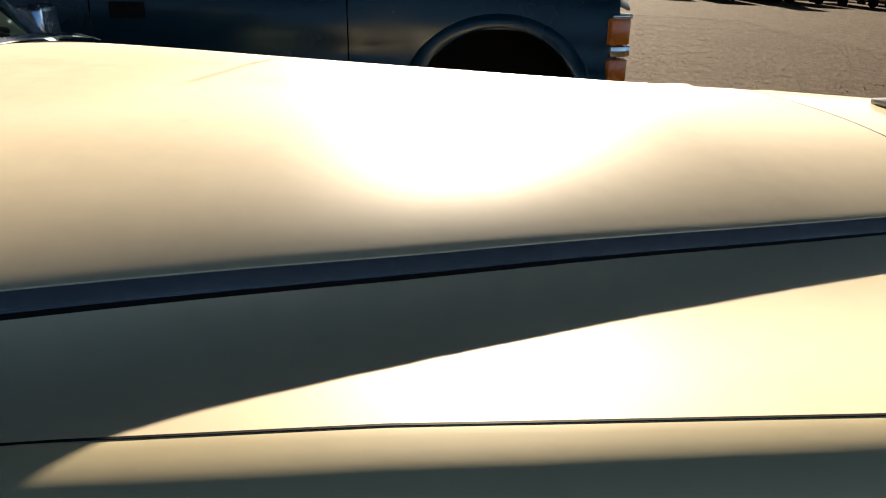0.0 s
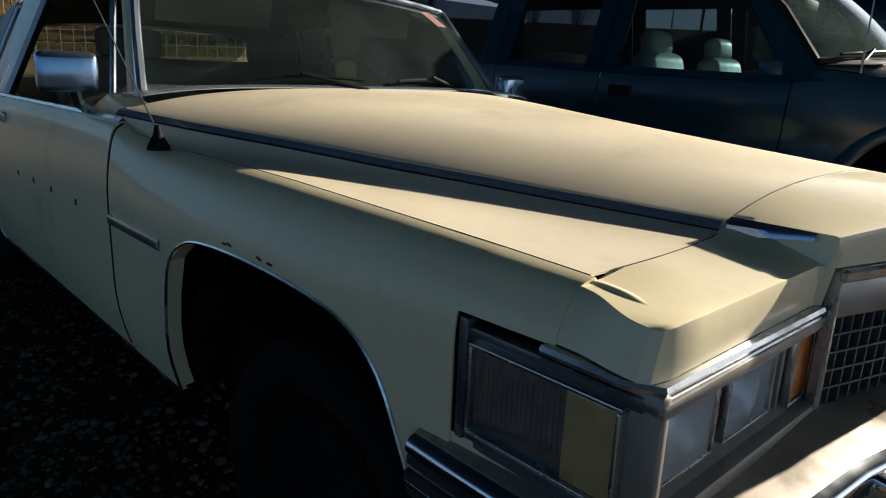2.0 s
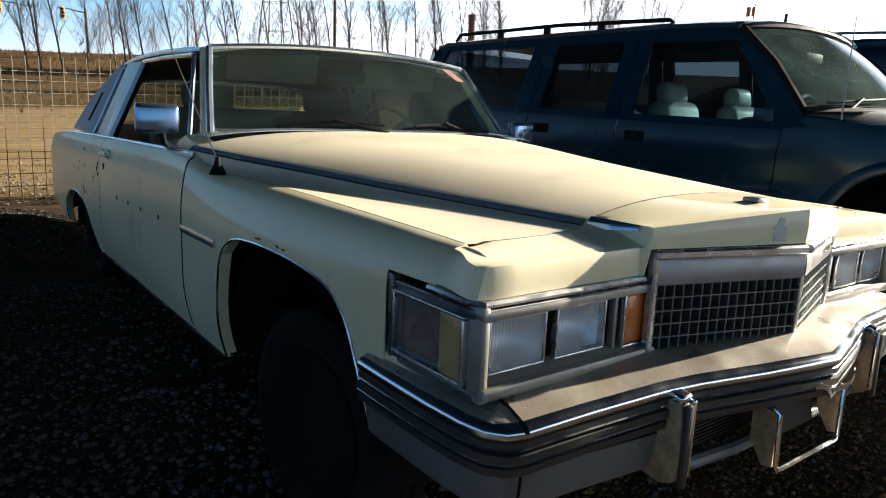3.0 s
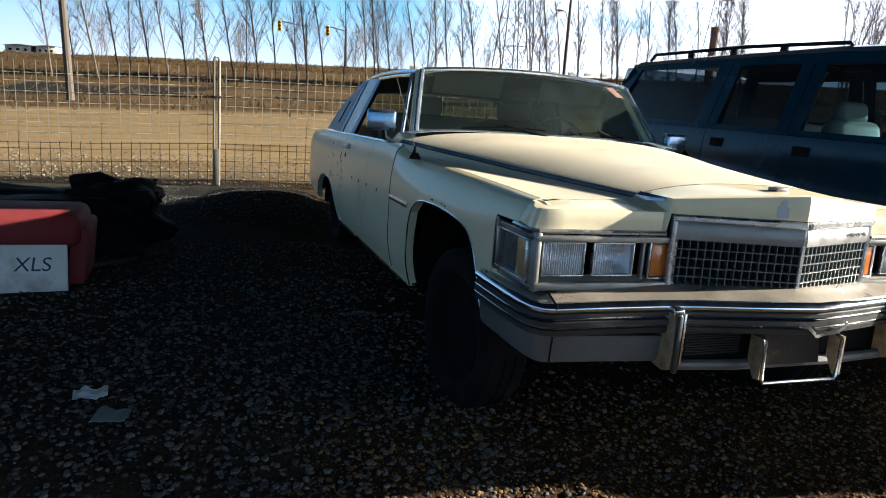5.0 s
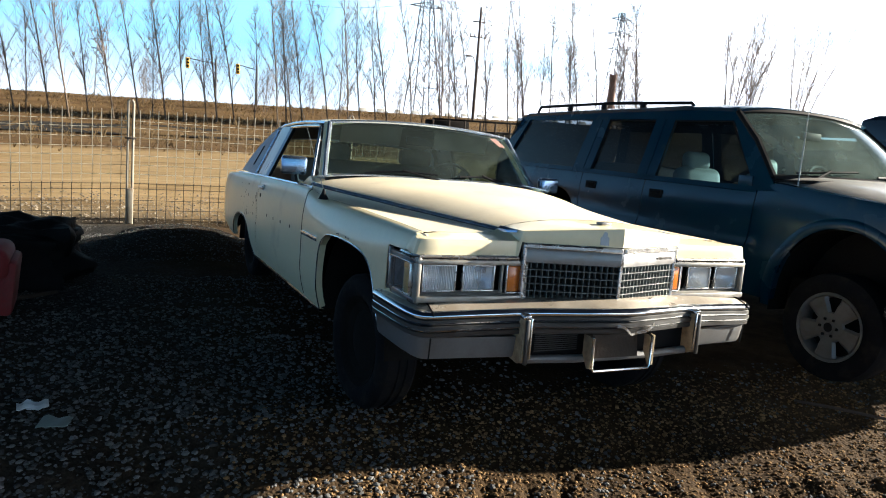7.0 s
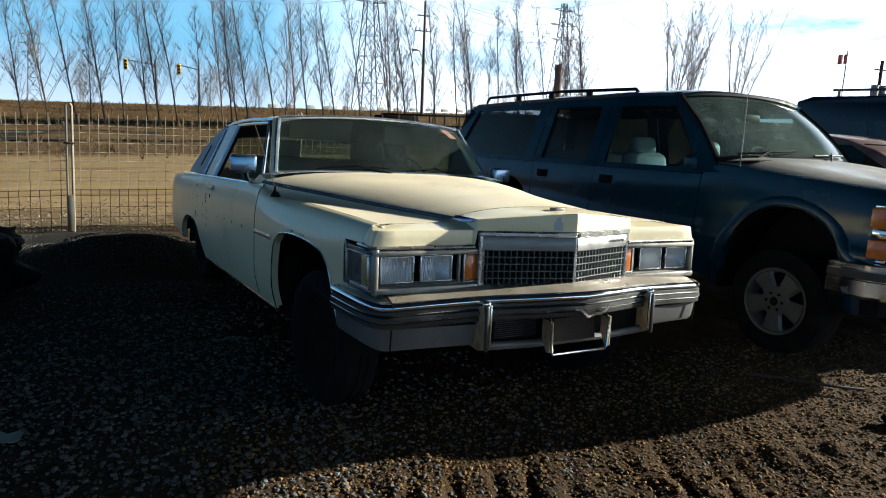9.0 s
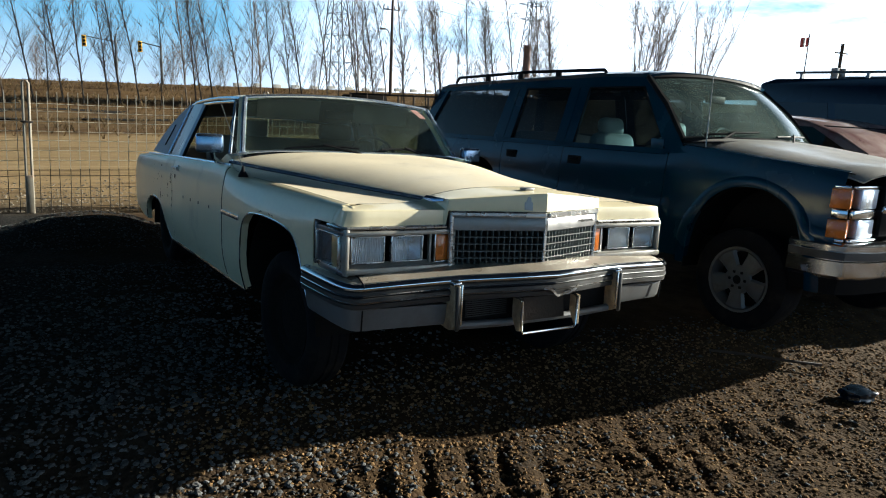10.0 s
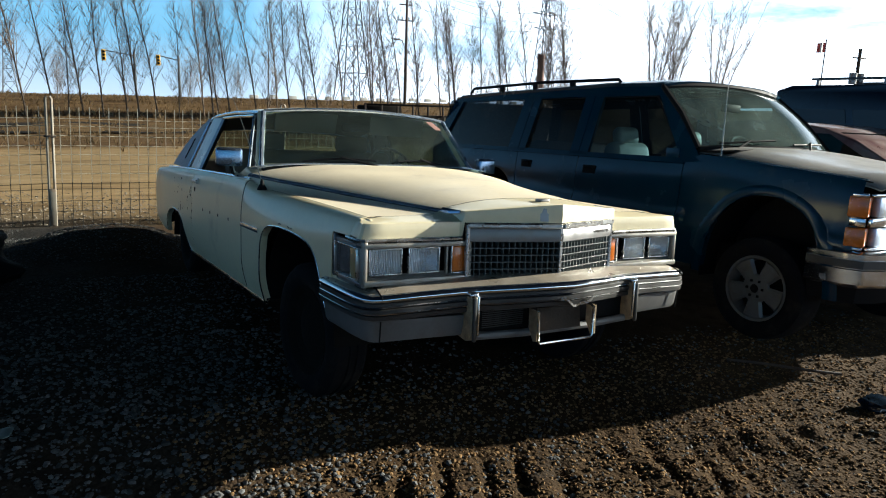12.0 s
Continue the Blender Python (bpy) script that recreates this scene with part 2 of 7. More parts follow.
UNDER = mat("underbody_black", (0.012, 0.011, 0.010), 0.9, vary=0.3, scale=5, bump=0.3, bump_scale=40)
RUST = mat("rusty_steel", (0.045, 0.030, 0.020), 0.85, vary=0.4, scale=14, grime=(0.03, 0.025, 0.02), grime_amount=0.5, bump=0.3, bump_scale=80)
AMBER = mat("amber_lens", (0.58, 0.15, 0.012), 0.25, vary=0.12, scale=20, coat=0.6, bump=0.15, bump_scale=150)
AMBER_PALE = mat("faded_amber_lens", (0.40, 0.29, 0.13), 0.3, vary=0.15, scale=14, coat=0.5)
RED_LENS = mat("red_lens", (0.30, 0.01, 0.01), 0.25, vary=0.1, scale=14, coat=0.5)
# blue cast put in for the sky's reflection inside the lamp bowls
REFLECTOR = mat("lamp_reflector", (0.70, 0.77, 0.88), 0.42, 1.0, vary=0.2, scale=16, grime=(0.45, 0.42, 0.36), grime_amount=0.3)
BEZEL = mat("dusty_lamp_bezel", (0.30, 0.285, 0.255), 0.42, 0.45, vary=0.15, scale=16, grime=(0.22, 0.18, 0.13), grime_amount=0.4)
TARNISHED = mat("tarnished_chrome", (0.52, 0.525, 0.53), 0.27, 0.95, vary=0.08, scale=14, grime=(0.15, 0.125, 0.10), grime_amount=0.25, rough_vary=0.06)
SIDE_LENS = glass("clear_side_lens", (0.70, 0.74, 0.78), 0.18, 0.05, (0.34, 0.36, 0.38), 1.7)
LAMP_GREY = mat("cornering_lamp_inner", (0.12, 0.125, 0.135), 0.3, 0.6, vary=0.2, scale=10)
LENS = glass("fluted_lamp_glass", (0.92, 0.94, 0.96), 0.36, 0.05, (0.84, 0.82, 0.76), 1.6, glow=0.05)
WINDSHIELD = glass("dusty_windscreen", (0.56, 0.68, 0.65), 0.08, 0.06, (0.34, 0.44, 0.43), 1.45, glow=0.5)
REAR_GLASS = glass("green_rear_glass", (0.36, 0.42, 0.38), 0.06, 0.03, (0.4, 0.42, 0.38), 1.2)
SIDE_GLASS = glass("green_side_glass", (0.13, 0.17, 0.155), 0.02, 0.02, ior=1.2)
SUV_GLASS = glass("tinted_glass", (0.22, 0.30, 0.32), 0.02, 0.02, ior=1.45)
SUV_DARK_GLASS = glass("dark_privacy_glass", (0.10, 0.12, 0.14), 0.02, 0.02)
# film tinted blue in place of sky reflected by the pane
OPERA_GLASS = glass("sky_lit_opera_glass", (0.10, 0.12, 0.15), 0.10, 0.04, (0.30, 0.36, 0.44), 1.9)
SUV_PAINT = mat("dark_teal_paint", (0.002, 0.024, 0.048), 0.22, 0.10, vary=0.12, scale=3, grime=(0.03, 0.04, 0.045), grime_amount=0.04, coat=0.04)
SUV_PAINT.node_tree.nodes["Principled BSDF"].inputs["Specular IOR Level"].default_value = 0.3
# dust on the hood, made paler to carry the low sun's glare
SUV_HOOD = mat("sunlit_dusty_teal_hood", (0.16, 0.17, 0.17), 0.42, 0.0, vary=0.15, scale=3, grime=(0.50, 0.45, 0.40), grime_amount=1.2, coat=0.2)
SEAT = mat("pale_leather", (0.66, 0.66, 0.61), 0.45, vary=0.14, scale=9, bump=0.15, bump_scale=60)
TAN_SEAT = mat("brown_cloth", (0.13, 0.105, 0.08), 0.85, vary=0.2, scale=10, bump=0.2, bump_scale=150)
DASH = mat("dark_dash_vinyl", (0.06, 0.05, 0.042), 0.7, vary=0.2, scale=10, bump=0.15, bump_scale=120)
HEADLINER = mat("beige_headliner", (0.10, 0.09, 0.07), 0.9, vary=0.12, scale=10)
WHEEL_ALU = mat("dull_alloy", (0.15, 0.15, 0.145), 0.48, 0.45, vary=0.15, scale=14, grime=(0.10, 0.08, 0.06), grime_amount=0.45)
GALV = mat("galvanised_wire", (0.52, 0.47, 0.37), 0.5, 0.1, vary=0.15, scale=20)
# same wire as above, darkened for the shadow over the lower fence
SHADED_WIRE = mat("shaded_wire", (0.040, 0.032, 0.024), 0.8, vary=0.3, scale=14)
POST = mat("weathered_post", (0.24, 0.215, 0.17), 0.6, 0.4, vary=0.2, scale=10, grime=(0.20, 0.11, 0.06), grime_amount=0.3)
BARK = mat("grey_bark", (0.135, 0.105, 0.078), 0.9, vary=0.3, scale=3, bump=0.4, bump_scale=25)
TWIG = mat("winter_twigs", (0.17, 0.13, 0.10), 0.9, vary=0.3, scale=2)
POLE_WOOD = mat("creosoted_pole", (0.09, 0.07, 0.055), 0.9, vary=0.3, scale=2, bump=0.3, bump_scale=20)
LATTICE = mat("pylon_steel", (0.075, 0.08, 0.085), 0.7, 0.2, vary=0.2, scale=0.2)
BRICK = mat("chimney_brick", (0.26, 0.15, 0.11), 0.9, vary=0.2, scale=1.5)
YELLOW = mat("signal_yellow", (0.75, 0.42, 0.03), 0.5, vary=0.1, scale=3)
CONCRETE = mat("barrier_concrete", (0.50, 0.48, 0.44), 0.9, vary=0.2, scale=1.0)
RED_PAINT = mat("faded_red_paint", (0.15, 0.011, 0.013), 0.75, vary=0.2, scale=5, grime=(0.08, 0.04, 0.035), grime_amount=0.3)
FLAG_RED = mat("faded_red_cloth", (0.55, 0.10, 0.09), 0.8, vary=0.1, scale=4)
WHITE_PANEL = mat("dirty_white_panel", (0.62, 0.63, 0.63), 0.5, vary=0.1, scale=6, grime=(0.24, 0.21, 0.17), grime_amount=0.3)
NAVY = mat("navy_lettering", (0.02, 0.025, 0.09), 0.5, vary=0.1, scale=9)
PALE_WOOD = mat("weathered_pale_wood", (0.26, 0.21, 0.15), 0.85, vary=0.25, scale=30)
PAPER = mat("wet_paper", (0.62, 0.63, 0.64), 0.9, vary=0.12, scale=12, bump=0.3, bump_scale=30)
GREEN_SCRAP = mat("grey_green_plastic", (0.17, 0.20, 0.19), 0.5, vary=0.2, scale=12)
TARP = mat("black_crumpled_plastic", (0.010, 0.010, 0.011), 0.6, vary=0.3, scale=6, bump=0.5, bump_scale=25)
# pale dust patches also stand for sunlight glancing off the roof
MAROON = mat("maroon_paint", (0.16, 0.06, 0.06), 0.35, 0.1, vary=0.1, scale=3, grime=(0.42, 0.35, 0.31), grime_amount=0.9, coat=0.4)
VAN_PAINT = mat("navy_van_paint", (0.007, 0.015, 0.029), 0.3, 0.2, vary=0.1, scale=3, coat=0.6)
STONE = mat("gravel_stone", (0.088, 0.087, 0.085), 0.9, vary=0.25, scale=30, island=True)
CLOD = mat("earth_clods", (0.150, 0.092, 0.042), 0.95, vary=0.3, scale=25, island=True, bump=0.4, bump_scale=120)
DRY_GRASS = mat("dead_grass", (0.21, 0.145, 0.075), 0.95, vary=0.35, scale=0.8, island=True)

for earthy in (STONE, CLOD, DRY_GRASS, TYRE, BARK, TWIG):
    earthy.node_tree.nodes["Principled BSDF"].inputs["Specular IOR Level"].default_value = 0.06


def ground_material():
    """Packed dirt with gravel: brown earth, grey grit, darker patches and fine stones in the relief."""
    m = bpy.data.materials.new("dirt_and_gravel")
    m.use_nodes = True
    n, l = m.node_tree.nodes, m.node_tree.links
    p = n["Principled BSDF"]
    tc = n.new("ShaderNodeTexCoord")
    def noise_node(s, d=6.0):
        k = n.new("ShaderNodeTexNoise")
        k.inputs["Scale"].default_value, k.inputs["Detail"].default_value, k.inputs["Roughness"].default_value = s, d, 0.6
        l.new(tc.outputs["Object"], k.inputs["Vector"])
        return k
    def mix(a, b, f):
        k = n.new("ShaderNodeMix")
        k.data_type = "RGBA"
        for sock, v in ((k.inputs["A"], a), (k.inputs["B"], b)):
            if isinstance(v, tuple):
                sock.default_value = (*v, 1)
            else:
                l.new(v, sock)
        l.new(f, k.inputs["Factor"])
        return k.outputs["Result"]
    def ramp(src, a, b):
        k = n.new("ShaderNodeMapRange")
        k.inputs["From Min"].default_value, k.inputs["From Max"].default_value = a, b
        l.new(src, k.inputs["Value"])
        return k.outputs[0]
    patch, mid, grit = noise_node(0.22), noise_node(2.3), noise_node(38.0, 3.0)
    vor = n.new("ShaderNodeTexVoronoi")
    vor.inputs["Scale"].default_value = 42.0
    l.new(tc.outputs["Object"], vor.inputs["Vector"])
    vor2 = n.new("ShaderNodeTexVoronoi")
    vor2.inputs["Scale"].default_value = 95.0
    l.new(tc.outputs["Object"], vor2.inputs["Vector"])
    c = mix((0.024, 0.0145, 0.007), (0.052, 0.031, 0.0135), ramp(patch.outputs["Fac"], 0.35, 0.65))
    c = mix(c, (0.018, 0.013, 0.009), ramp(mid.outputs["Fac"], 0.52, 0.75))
    c = mix(c, (0.13, 0.092, 0.048), ramp(grit.outputs["Fac"], 0.62, 0.74))
    g = n.new("ShaderNodeHueSaturation")
    g.inputs["Saturation"].default_value = 0.15
    l.new(vor.outputs["Color"], g.inputs["Color"])
    # dirt lightened towards +x: sunlight on the open ground put into the colour
    sunlit_dirt = mix((0.050, 0.033, 0.019), (0.095, 0.064, 0.038), ramp(noise_node(6.0).outputs["Fac"], 0.38, 0.66))
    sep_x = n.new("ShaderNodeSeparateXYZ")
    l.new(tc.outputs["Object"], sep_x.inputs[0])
    c = mix(c, sunlit_dirt, ramp(sep_x.outputs["X"], 0.8, 3.2))
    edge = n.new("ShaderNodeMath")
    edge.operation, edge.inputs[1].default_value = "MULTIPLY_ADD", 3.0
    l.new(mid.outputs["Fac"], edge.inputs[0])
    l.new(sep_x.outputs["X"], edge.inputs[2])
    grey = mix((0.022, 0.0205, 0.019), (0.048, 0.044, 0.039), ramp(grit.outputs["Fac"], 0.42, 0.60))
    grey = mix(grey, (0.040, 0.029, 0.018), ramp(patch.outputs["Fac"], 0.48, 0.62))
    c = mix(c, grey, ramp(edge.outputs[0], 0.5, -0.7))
    c2 = mix(c, g.outputs[0], ramp(patch.outputs["Fac"], 0.3, 40.0))
    # sandy field beyond the fence, dead grass on the bank
    sep = n.new("ShaderNodeSeparateXYZ")
    l.new(tc.outputs["Object"], sep.inputs[0])
    sand = mix((0.225, 0.158, 0.080), (0.300, 0.215, 0.112), ramp(mid.outputs["Fac"], 0.3, 0.7))
    stretch = n.new("ShaderNodeMapping")
    stretch.inputs["Scale"].default_value = (0.16, 1.0, 1.0)
    l.new(tc.outputs["Object"], stretch.inputs["Vector"])
    furrow = noise_node(1.7, 5.0)
    l.new(stretch.outputs[0], furrow.inputs["Vector"])
    # dark streaks: ruts, with the shadows of low mounds drawn into the sand
    sand = mix(sand, (0.130, 0.085, 0.040), ramp(furrow.outputs["Fac"], 0.56, 0.70))
    sand = mix(sand, (0.330, 0.250, 0.145), ramp(furrow.outputs["Fac"], 0.42, 0.32))
    straw = mix((0.140, 0.088, 0.040), (0.070, 0.042, 0.019), ramp(noise_node(0.35).outputs["Fac"], 0.35, 0.65))
    c2 = mix(c2, sand, ramp(sep.outputs["Y"], 7.2, 10.0))
    weeds = mix((0.070, 0.042, 0.020), (0.125, 0.078, 0.038), ramp(noise_node(0.9).outputs["Fac"], 0.35, 0.65))
    c2 = mix(c2, weeds, ramp(sep.outputs["Y"], 26.5, 28.5))
    c2 = mix(c2, mix((0.085, 0.054, 0.026), (0.150, 0.100, 0.050), ramp(furrow.outputs["Fac"], 0.40, 0.62)), ramp(sep.outputs["Y"], 32.0, 34.0))
    c2 = mix(c2, straw, ramp(sep.outputs["Y"], 44.0, 48.0))
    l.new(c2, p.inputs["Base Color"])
    p.inputs["Roughness"].default_value, p.inputs["Specular IOR Level"].default_value = 1.0, 0.04
    b1, b2, b3, b4 = (n.new("ShaderNodeBump") for _ in range(4))
    for b, src, s, d in ((b1, vor.outputs["Distance"], 0.5, 0.012), (b2, vor2.outputs["Distance"], 0.35, 0.006), (b3, mid.outputs["Fac"], 0.5, 0.03), (b4, furrow.outputs["Fac"], 0.6, 0.05)):
        b.inputs["Strength"].default_value, b.inputs["Distance"].default_value = s, d
        b.invert = src.name == "Distance"
        l.new(src, b.inputs["Height"])
    l.new(b1.outputs[0], b2.inputs["Normal"])
    l.new(b2.outputs[0], b3.inputs["Normal"])
    l.new(b3.outputs[0], b4.inputs["Normal"])
    l.new(b4.outputs[0], p.inputs["Normal"])
    return m


DIRT = ground_material()


# ---- building helpers ----
def part(name, bm, material, parent=None, label="", sharp=35, solid=0.0):
    """Link a bmesh as one mesh object, under a thing or a part."""
    bmesh.ops.recalc_face_normals(bm, faces=bm.faces)
    me = bpy.data.meshes.new(name)
    bm.edges.ensure_lookup_table()
    rim = [len(e.link_faces) == 1 for e in bm.edges]
    bm.to_mesh(me)
    bm.free()
    me.materials.append(material)
    for f in me.polygons:
        f.use_smooth = True
    me.set_sharp_from_angle(angle=radians(sharp))
    if solid:
        for e, edge in zip(rim, me.edges):
            edge.use_edge_sharp = edge.use_edge_sharp or e
    ob = new(name, me)
    if parent is not None:
        ob.parent = parent
    if label:
        ob["label"] = label
    if solid:
        s = ob.modifiers.new("thickness", "SOLIDIFY")
        s.thickness, s.offset = solid, 0.0
    return ob


def thing(name, m, label, category, group="", kind=""):
    ob = new(name)
    ob.empty_display_size = 0.2
    ob.matrix_basis = m
    return tagged(ob, label, category, group, kind)


def clean(bm, d=0.0004):
    bmesh.ops.remove_doubles(bm, verts=bm.verts, dist=d)
    return bm


def box(size, at=(0, 0, 0), bevel=0.0, turn=(0, 0, 0), bm=None, seg=2):
    own = bmesh.new()
    r = bmesh.ops.create_cube(own, size=1.0)
    bmesh.ops.scale(own, vec=size, verts=own.verts)
    if bevel:
        bmesh.ops.bevel(own, geom=own.edges[:], offset=bevel, segments=seg, affect="EDGES", profile=0.5)
    own.transform(pose(*at, *turn))
    return own if bm is None else join(bm, own)


def join(bm, other):
    me = bpy.data.meshes.new("tmp")
    other.to_mesh(me)
    other.free()
    bm.from_mesh(me)
    bpy.data.meshes.remove(me)
    return bm


def grid(rows, bm=None, close_u=False, close_v=False):
    """A sheet through rows of points."""
    bm = bm or bmesh.new()
    vs = [[bm.verts.new(p) for p in r] for r in rows]
    nr, nc = len(vs), len(vs[0])
    for i in range(nr - (0 if close_u else 1)):
        for j in range(nc - (0 if close_v else 1)):
            q = (vs[i][j], vs[(i + 1) % nr][j], vs[(i + 1) % nr][(j + 1) % nc], vs[i][(j + 1) % nc])
            if len(set(q)) == 4:
                bm.faces.new(q)
    return bm


def tube(points, r, n=8, bm=None, caps=True):
    """A round bar along points; r a number or one radius a point."""
    bm = bm or bmesh.new()
    pts = [Vector(p) for p in points]
    rad = r if isinstance(r, (list, tuple)) else [r] * len(pts)
    rings, side = [], None
    for i, p in enumerate(pts):
        d = (pts[min(i + 1, len(pts) - 1)] - pts[max(i - 1, 0)]).normalized()
        if side is None:
            side = d.cross(Vector((0, 0, 1)) if abs(d.z) < 0.9 else Vector((1, 0, 0))).normalized()
        side = (side - d * side.dot(d)).normalized()
        up = d.cross(side)
        rings.append([bm.verts.new(p + (side * math.cos(a) + up * math.sin(a)) * rad[i]) for a in [2 * math.pi * k / n for k in range(n)]])
    for a, b in zip(rings, rings[1:]):
        for k in range(n):
            bm.faces.new((a[k], a[(k + 1) % n], b[(k + 1) % n], b[k]))
    if caps:
        bm.faces.new(rings[0])
        bm.faces.new(rings[-1])
    return bm


def lathe(profile, n=32, bm=None, axis="x"):
    """Turn (along, radius) pairs round an axis."""
    bm = bm or bmesh.new()
    rows = []
    for a, r in profile:
        ring = []
        for k in range(n):
            c, s = math.cos(2 * math.pi * k / n) * r, math.sin(2 * math.pi * k / n) * r
            ring.append((a, c, s) if axis == "x" else ((c, s, a) if axis == "z" else (c, a, s)))
        rows.append(ring)
    return grid(rows, bm, close_v=True)


def prism(poly, a0, a1, axis="x", bm=None, bevel=0.0):
    """A flat outline pulled along an axis; poly holds the two other coordinates."""
    own = bmesh.new()
    def put(p, a):
        return (a, p[0], p[1]) if axis == "x" else ((p[0], a, p[1]) if axis == "y" else (p[0], p[1], a))
    lo, hi = [own.verts.new(put(p, a0)) for p in poly], [own.verts.new(put(p, a1)) for p in poly]
    own.faces.new(lo)
    own.faces.new(list(reversed(hi)))
    for i in range(len(poly)):
        j = (i + 1) % len(poly)
        own.faces.new((lo[i], hi[i], hi[j], lo[j]))
    if bevel:
        bmesh.ops.bevel(own, geom=own.edges[:], offset=bevel, segments=2, affect="EDGES", profile=0.5)
    return own if bm is None else join(bm, own)


def sweep(path, profile, bm=None, cap=True):
    """Pull a closed (out, up) profile along a path in plan; out points to the right of the way."""
    own = bmesh.new()
    pts = [Vector(p) for p in path]
    rows = []
    for i, p in enumerate(pts):
        a = (pts[i] - pts[i - 1]).normalized() if i else None
        b = (pts[i + 1] - pts[i]).normalized() if i < len(pts) - 1 else None
        na = Vector((a.y, -a.x, 0)) if a else None
        nb = Vector((b.y, -b.x, 0)) if b else None
        if na is None or nb is None:
            nn = (na or nb).normalized()
        else:
            nn = (na + nb).normalized()
            nn = nn / max(0.35, nn.dot(na.normalized()))
        rows.append([p + nn * o + Vector((0, 0, u)) for o, u in profile])
    grid(rows, own, close_v=True)
    if cap:
        own.verts.ensure_lookup_table()
        k = len(profile)
        own.faces.new(own.verts[:k])
        own.faces.new(own.verts[-k:])
    return own if bm is None else join(bm, own)


def lerp_table(table, y):
    if y <= table[0][0]:
        return table[0][1]
    for (a, va), (b, vb) in zip(table, table[1:]):
        if y <= b:
            u = (y - a) / (b - a)
            return va + (vb - va) * u
    return table[-1][1]


def smooth_table(table, y, w=0.12):
    return sum(lerp_table(table, y + d * w) for d in (-1, -0.5, 0, 0.5, 1)) / 5.0


def spaced(a, b, n):
    return [a + (b - a) * i / n for i in range(n + 1)]


def mirror(bm):
    bmesh.ops.scale(bm, vec=(-1, 1, 1), verts=bm.verts)
    return bm


def beam(p, q, w, h, bm=None, up=(0, 0, 1), bevel=0.0):
    """A squared bar from p to q, w wide and h deep."""
    p, q = Vector(p), Vector(q)
    d = q - p
    z = d.normalized()
    x = Vector(up).cross(z)
    x = x.normalized() if x.length > 1e-4 else Vector((1, 0, 0))
    y = z.cross(x)
    m = Matrix((x, y, z)).transposed().to_4x4()
    m.translation = (p + q) / 2
    own = box((w, h, d.length), bevel=bevel, seg=1)
    own.transform(m)
    return own if bm is None else join(bm, own)


def ease(a, b, v):
    t = min(1.0, max(0.0, (v - a) / (b - a)))
    return t * t * (3 - 2 * t)


def ground_z(x, y):
    """The yard: nearly level between the cars, falling a little towards the fence, with ruts, a heap and a bank beyond the field; the land rises to the east."""
    z = -0.13 - 0.20 * ease(1.0, 7.5, y) - 0.22 * ease(8.0, 26.0, y) - 0.15 * (1 - ease(0.1, 1.0, y))
    z += 0.27 * math.exp(-(((x + 1.55) / 0.75) ** 2) ** 1.4 - (((y - 5.75) / 0.75) ** 2) ** 1.2)
    dead = x - min(4.5, max(-3.0, x))
    far = ease(8.0, 20.0, y)
    z += 0.038 * dead * (1 - far) + 0.045 * x * far
    if -4.0 < y < 8.0 and -7.0 < x < 9.0:
        z += 0.016 * noise.noise(Vector((x * 1.7, y * 1.7, 0))) + 0.010 * noise.noise(Vector((x * 5, y * 5, 3)))
        if -1.6 < y < 0.9:
            # wheel track with deep lugs across the front of the cars
            k = math.exp(-((y + 0.12) / 0.36) ** 2) * ease(-1.25, -0.75, x)
            w = x * 1.0 - 0.45 * y + 0.06 * noise.noise(Vector((x * 3, y * 3, 9)))
            ph = (w / 0.20) % 1.0
            lug = ease(0.0, 0.10, ph) * (1 - ease(0.58, 0.80, ph))
            k *= 1 - 0.65 * ease(0.3, 1.1, x)
            z += k * (0.034 * lug * min(1.1, max(0.1, 0.55 + 1.3 * noise.noise(Vector((x * 2.1, y * 2.6, 7))))) + 0.012 * noise.noise(Vector((x * 15, y * 12, 1))) + 0.009 * noise.noise(Vector((x * 34, y * 30, 4))))
            z += 0.03 * math.exp(-((y - 0.30 + 0.28 * x) / 0.10) ** 2) * ease(0.5, 1.2, x) * (1 + noise.noise(Vector((x * 6, y * 6, 2))))
    if y > 22.0:
        z += 0.75 * ease(40.0, 56.0, y) + 1.45 * ease(52.0, 84.0, y) + 0.18 * ease(24, 40, y) * noise.noise(Vector((x * 0.25, y * 0.25, 2)))
    return z


# ---- ground ----
def make_ground():
    def axis(lo, hi, near_lo, near_hi, step):
        vals, v = [], near_lo
        while v <= near_hi:
            vals.append(v)
            v += step
        s, a = step, near_lo
        left = []
        while a > lo:
            s = min(s * 1.22, 60.0)
            a -= s
            left.append(a)
        s, a = step, near_hi
        right = []
        while a < hi:
            s = min(s * 1.22, 60.0)
            a += s
            right.append(a)
        return list(reversed(left)) + vals + right
    xs, ys = axis(-900, 1100, -2.6, 3.6, 0.026), axis(-900, 1100, -1.3, 1.5, 0.026)
    verts = [(x, y, ground_z(x, y)) for y in ys for x in xs]
    nx = len(xs)
    faces = [(j * nx + i, j * nx + i + 1, (j + 1) * nx + i + 1, (j + 1) * nx + i) for j in range(len(ys) - 1) for i in range(nx - 1)]
    me = bpy.data.meshes.new("ground")
    me.from_pydata(verts, [], faces)
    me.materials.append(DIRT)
    for f in me.polygons:
        f.use_smooth = True
    return tagged(new("ground", me), "brown dirt yard with gravel, ruts and a heap", "ground", kind="structure")


make_ground()

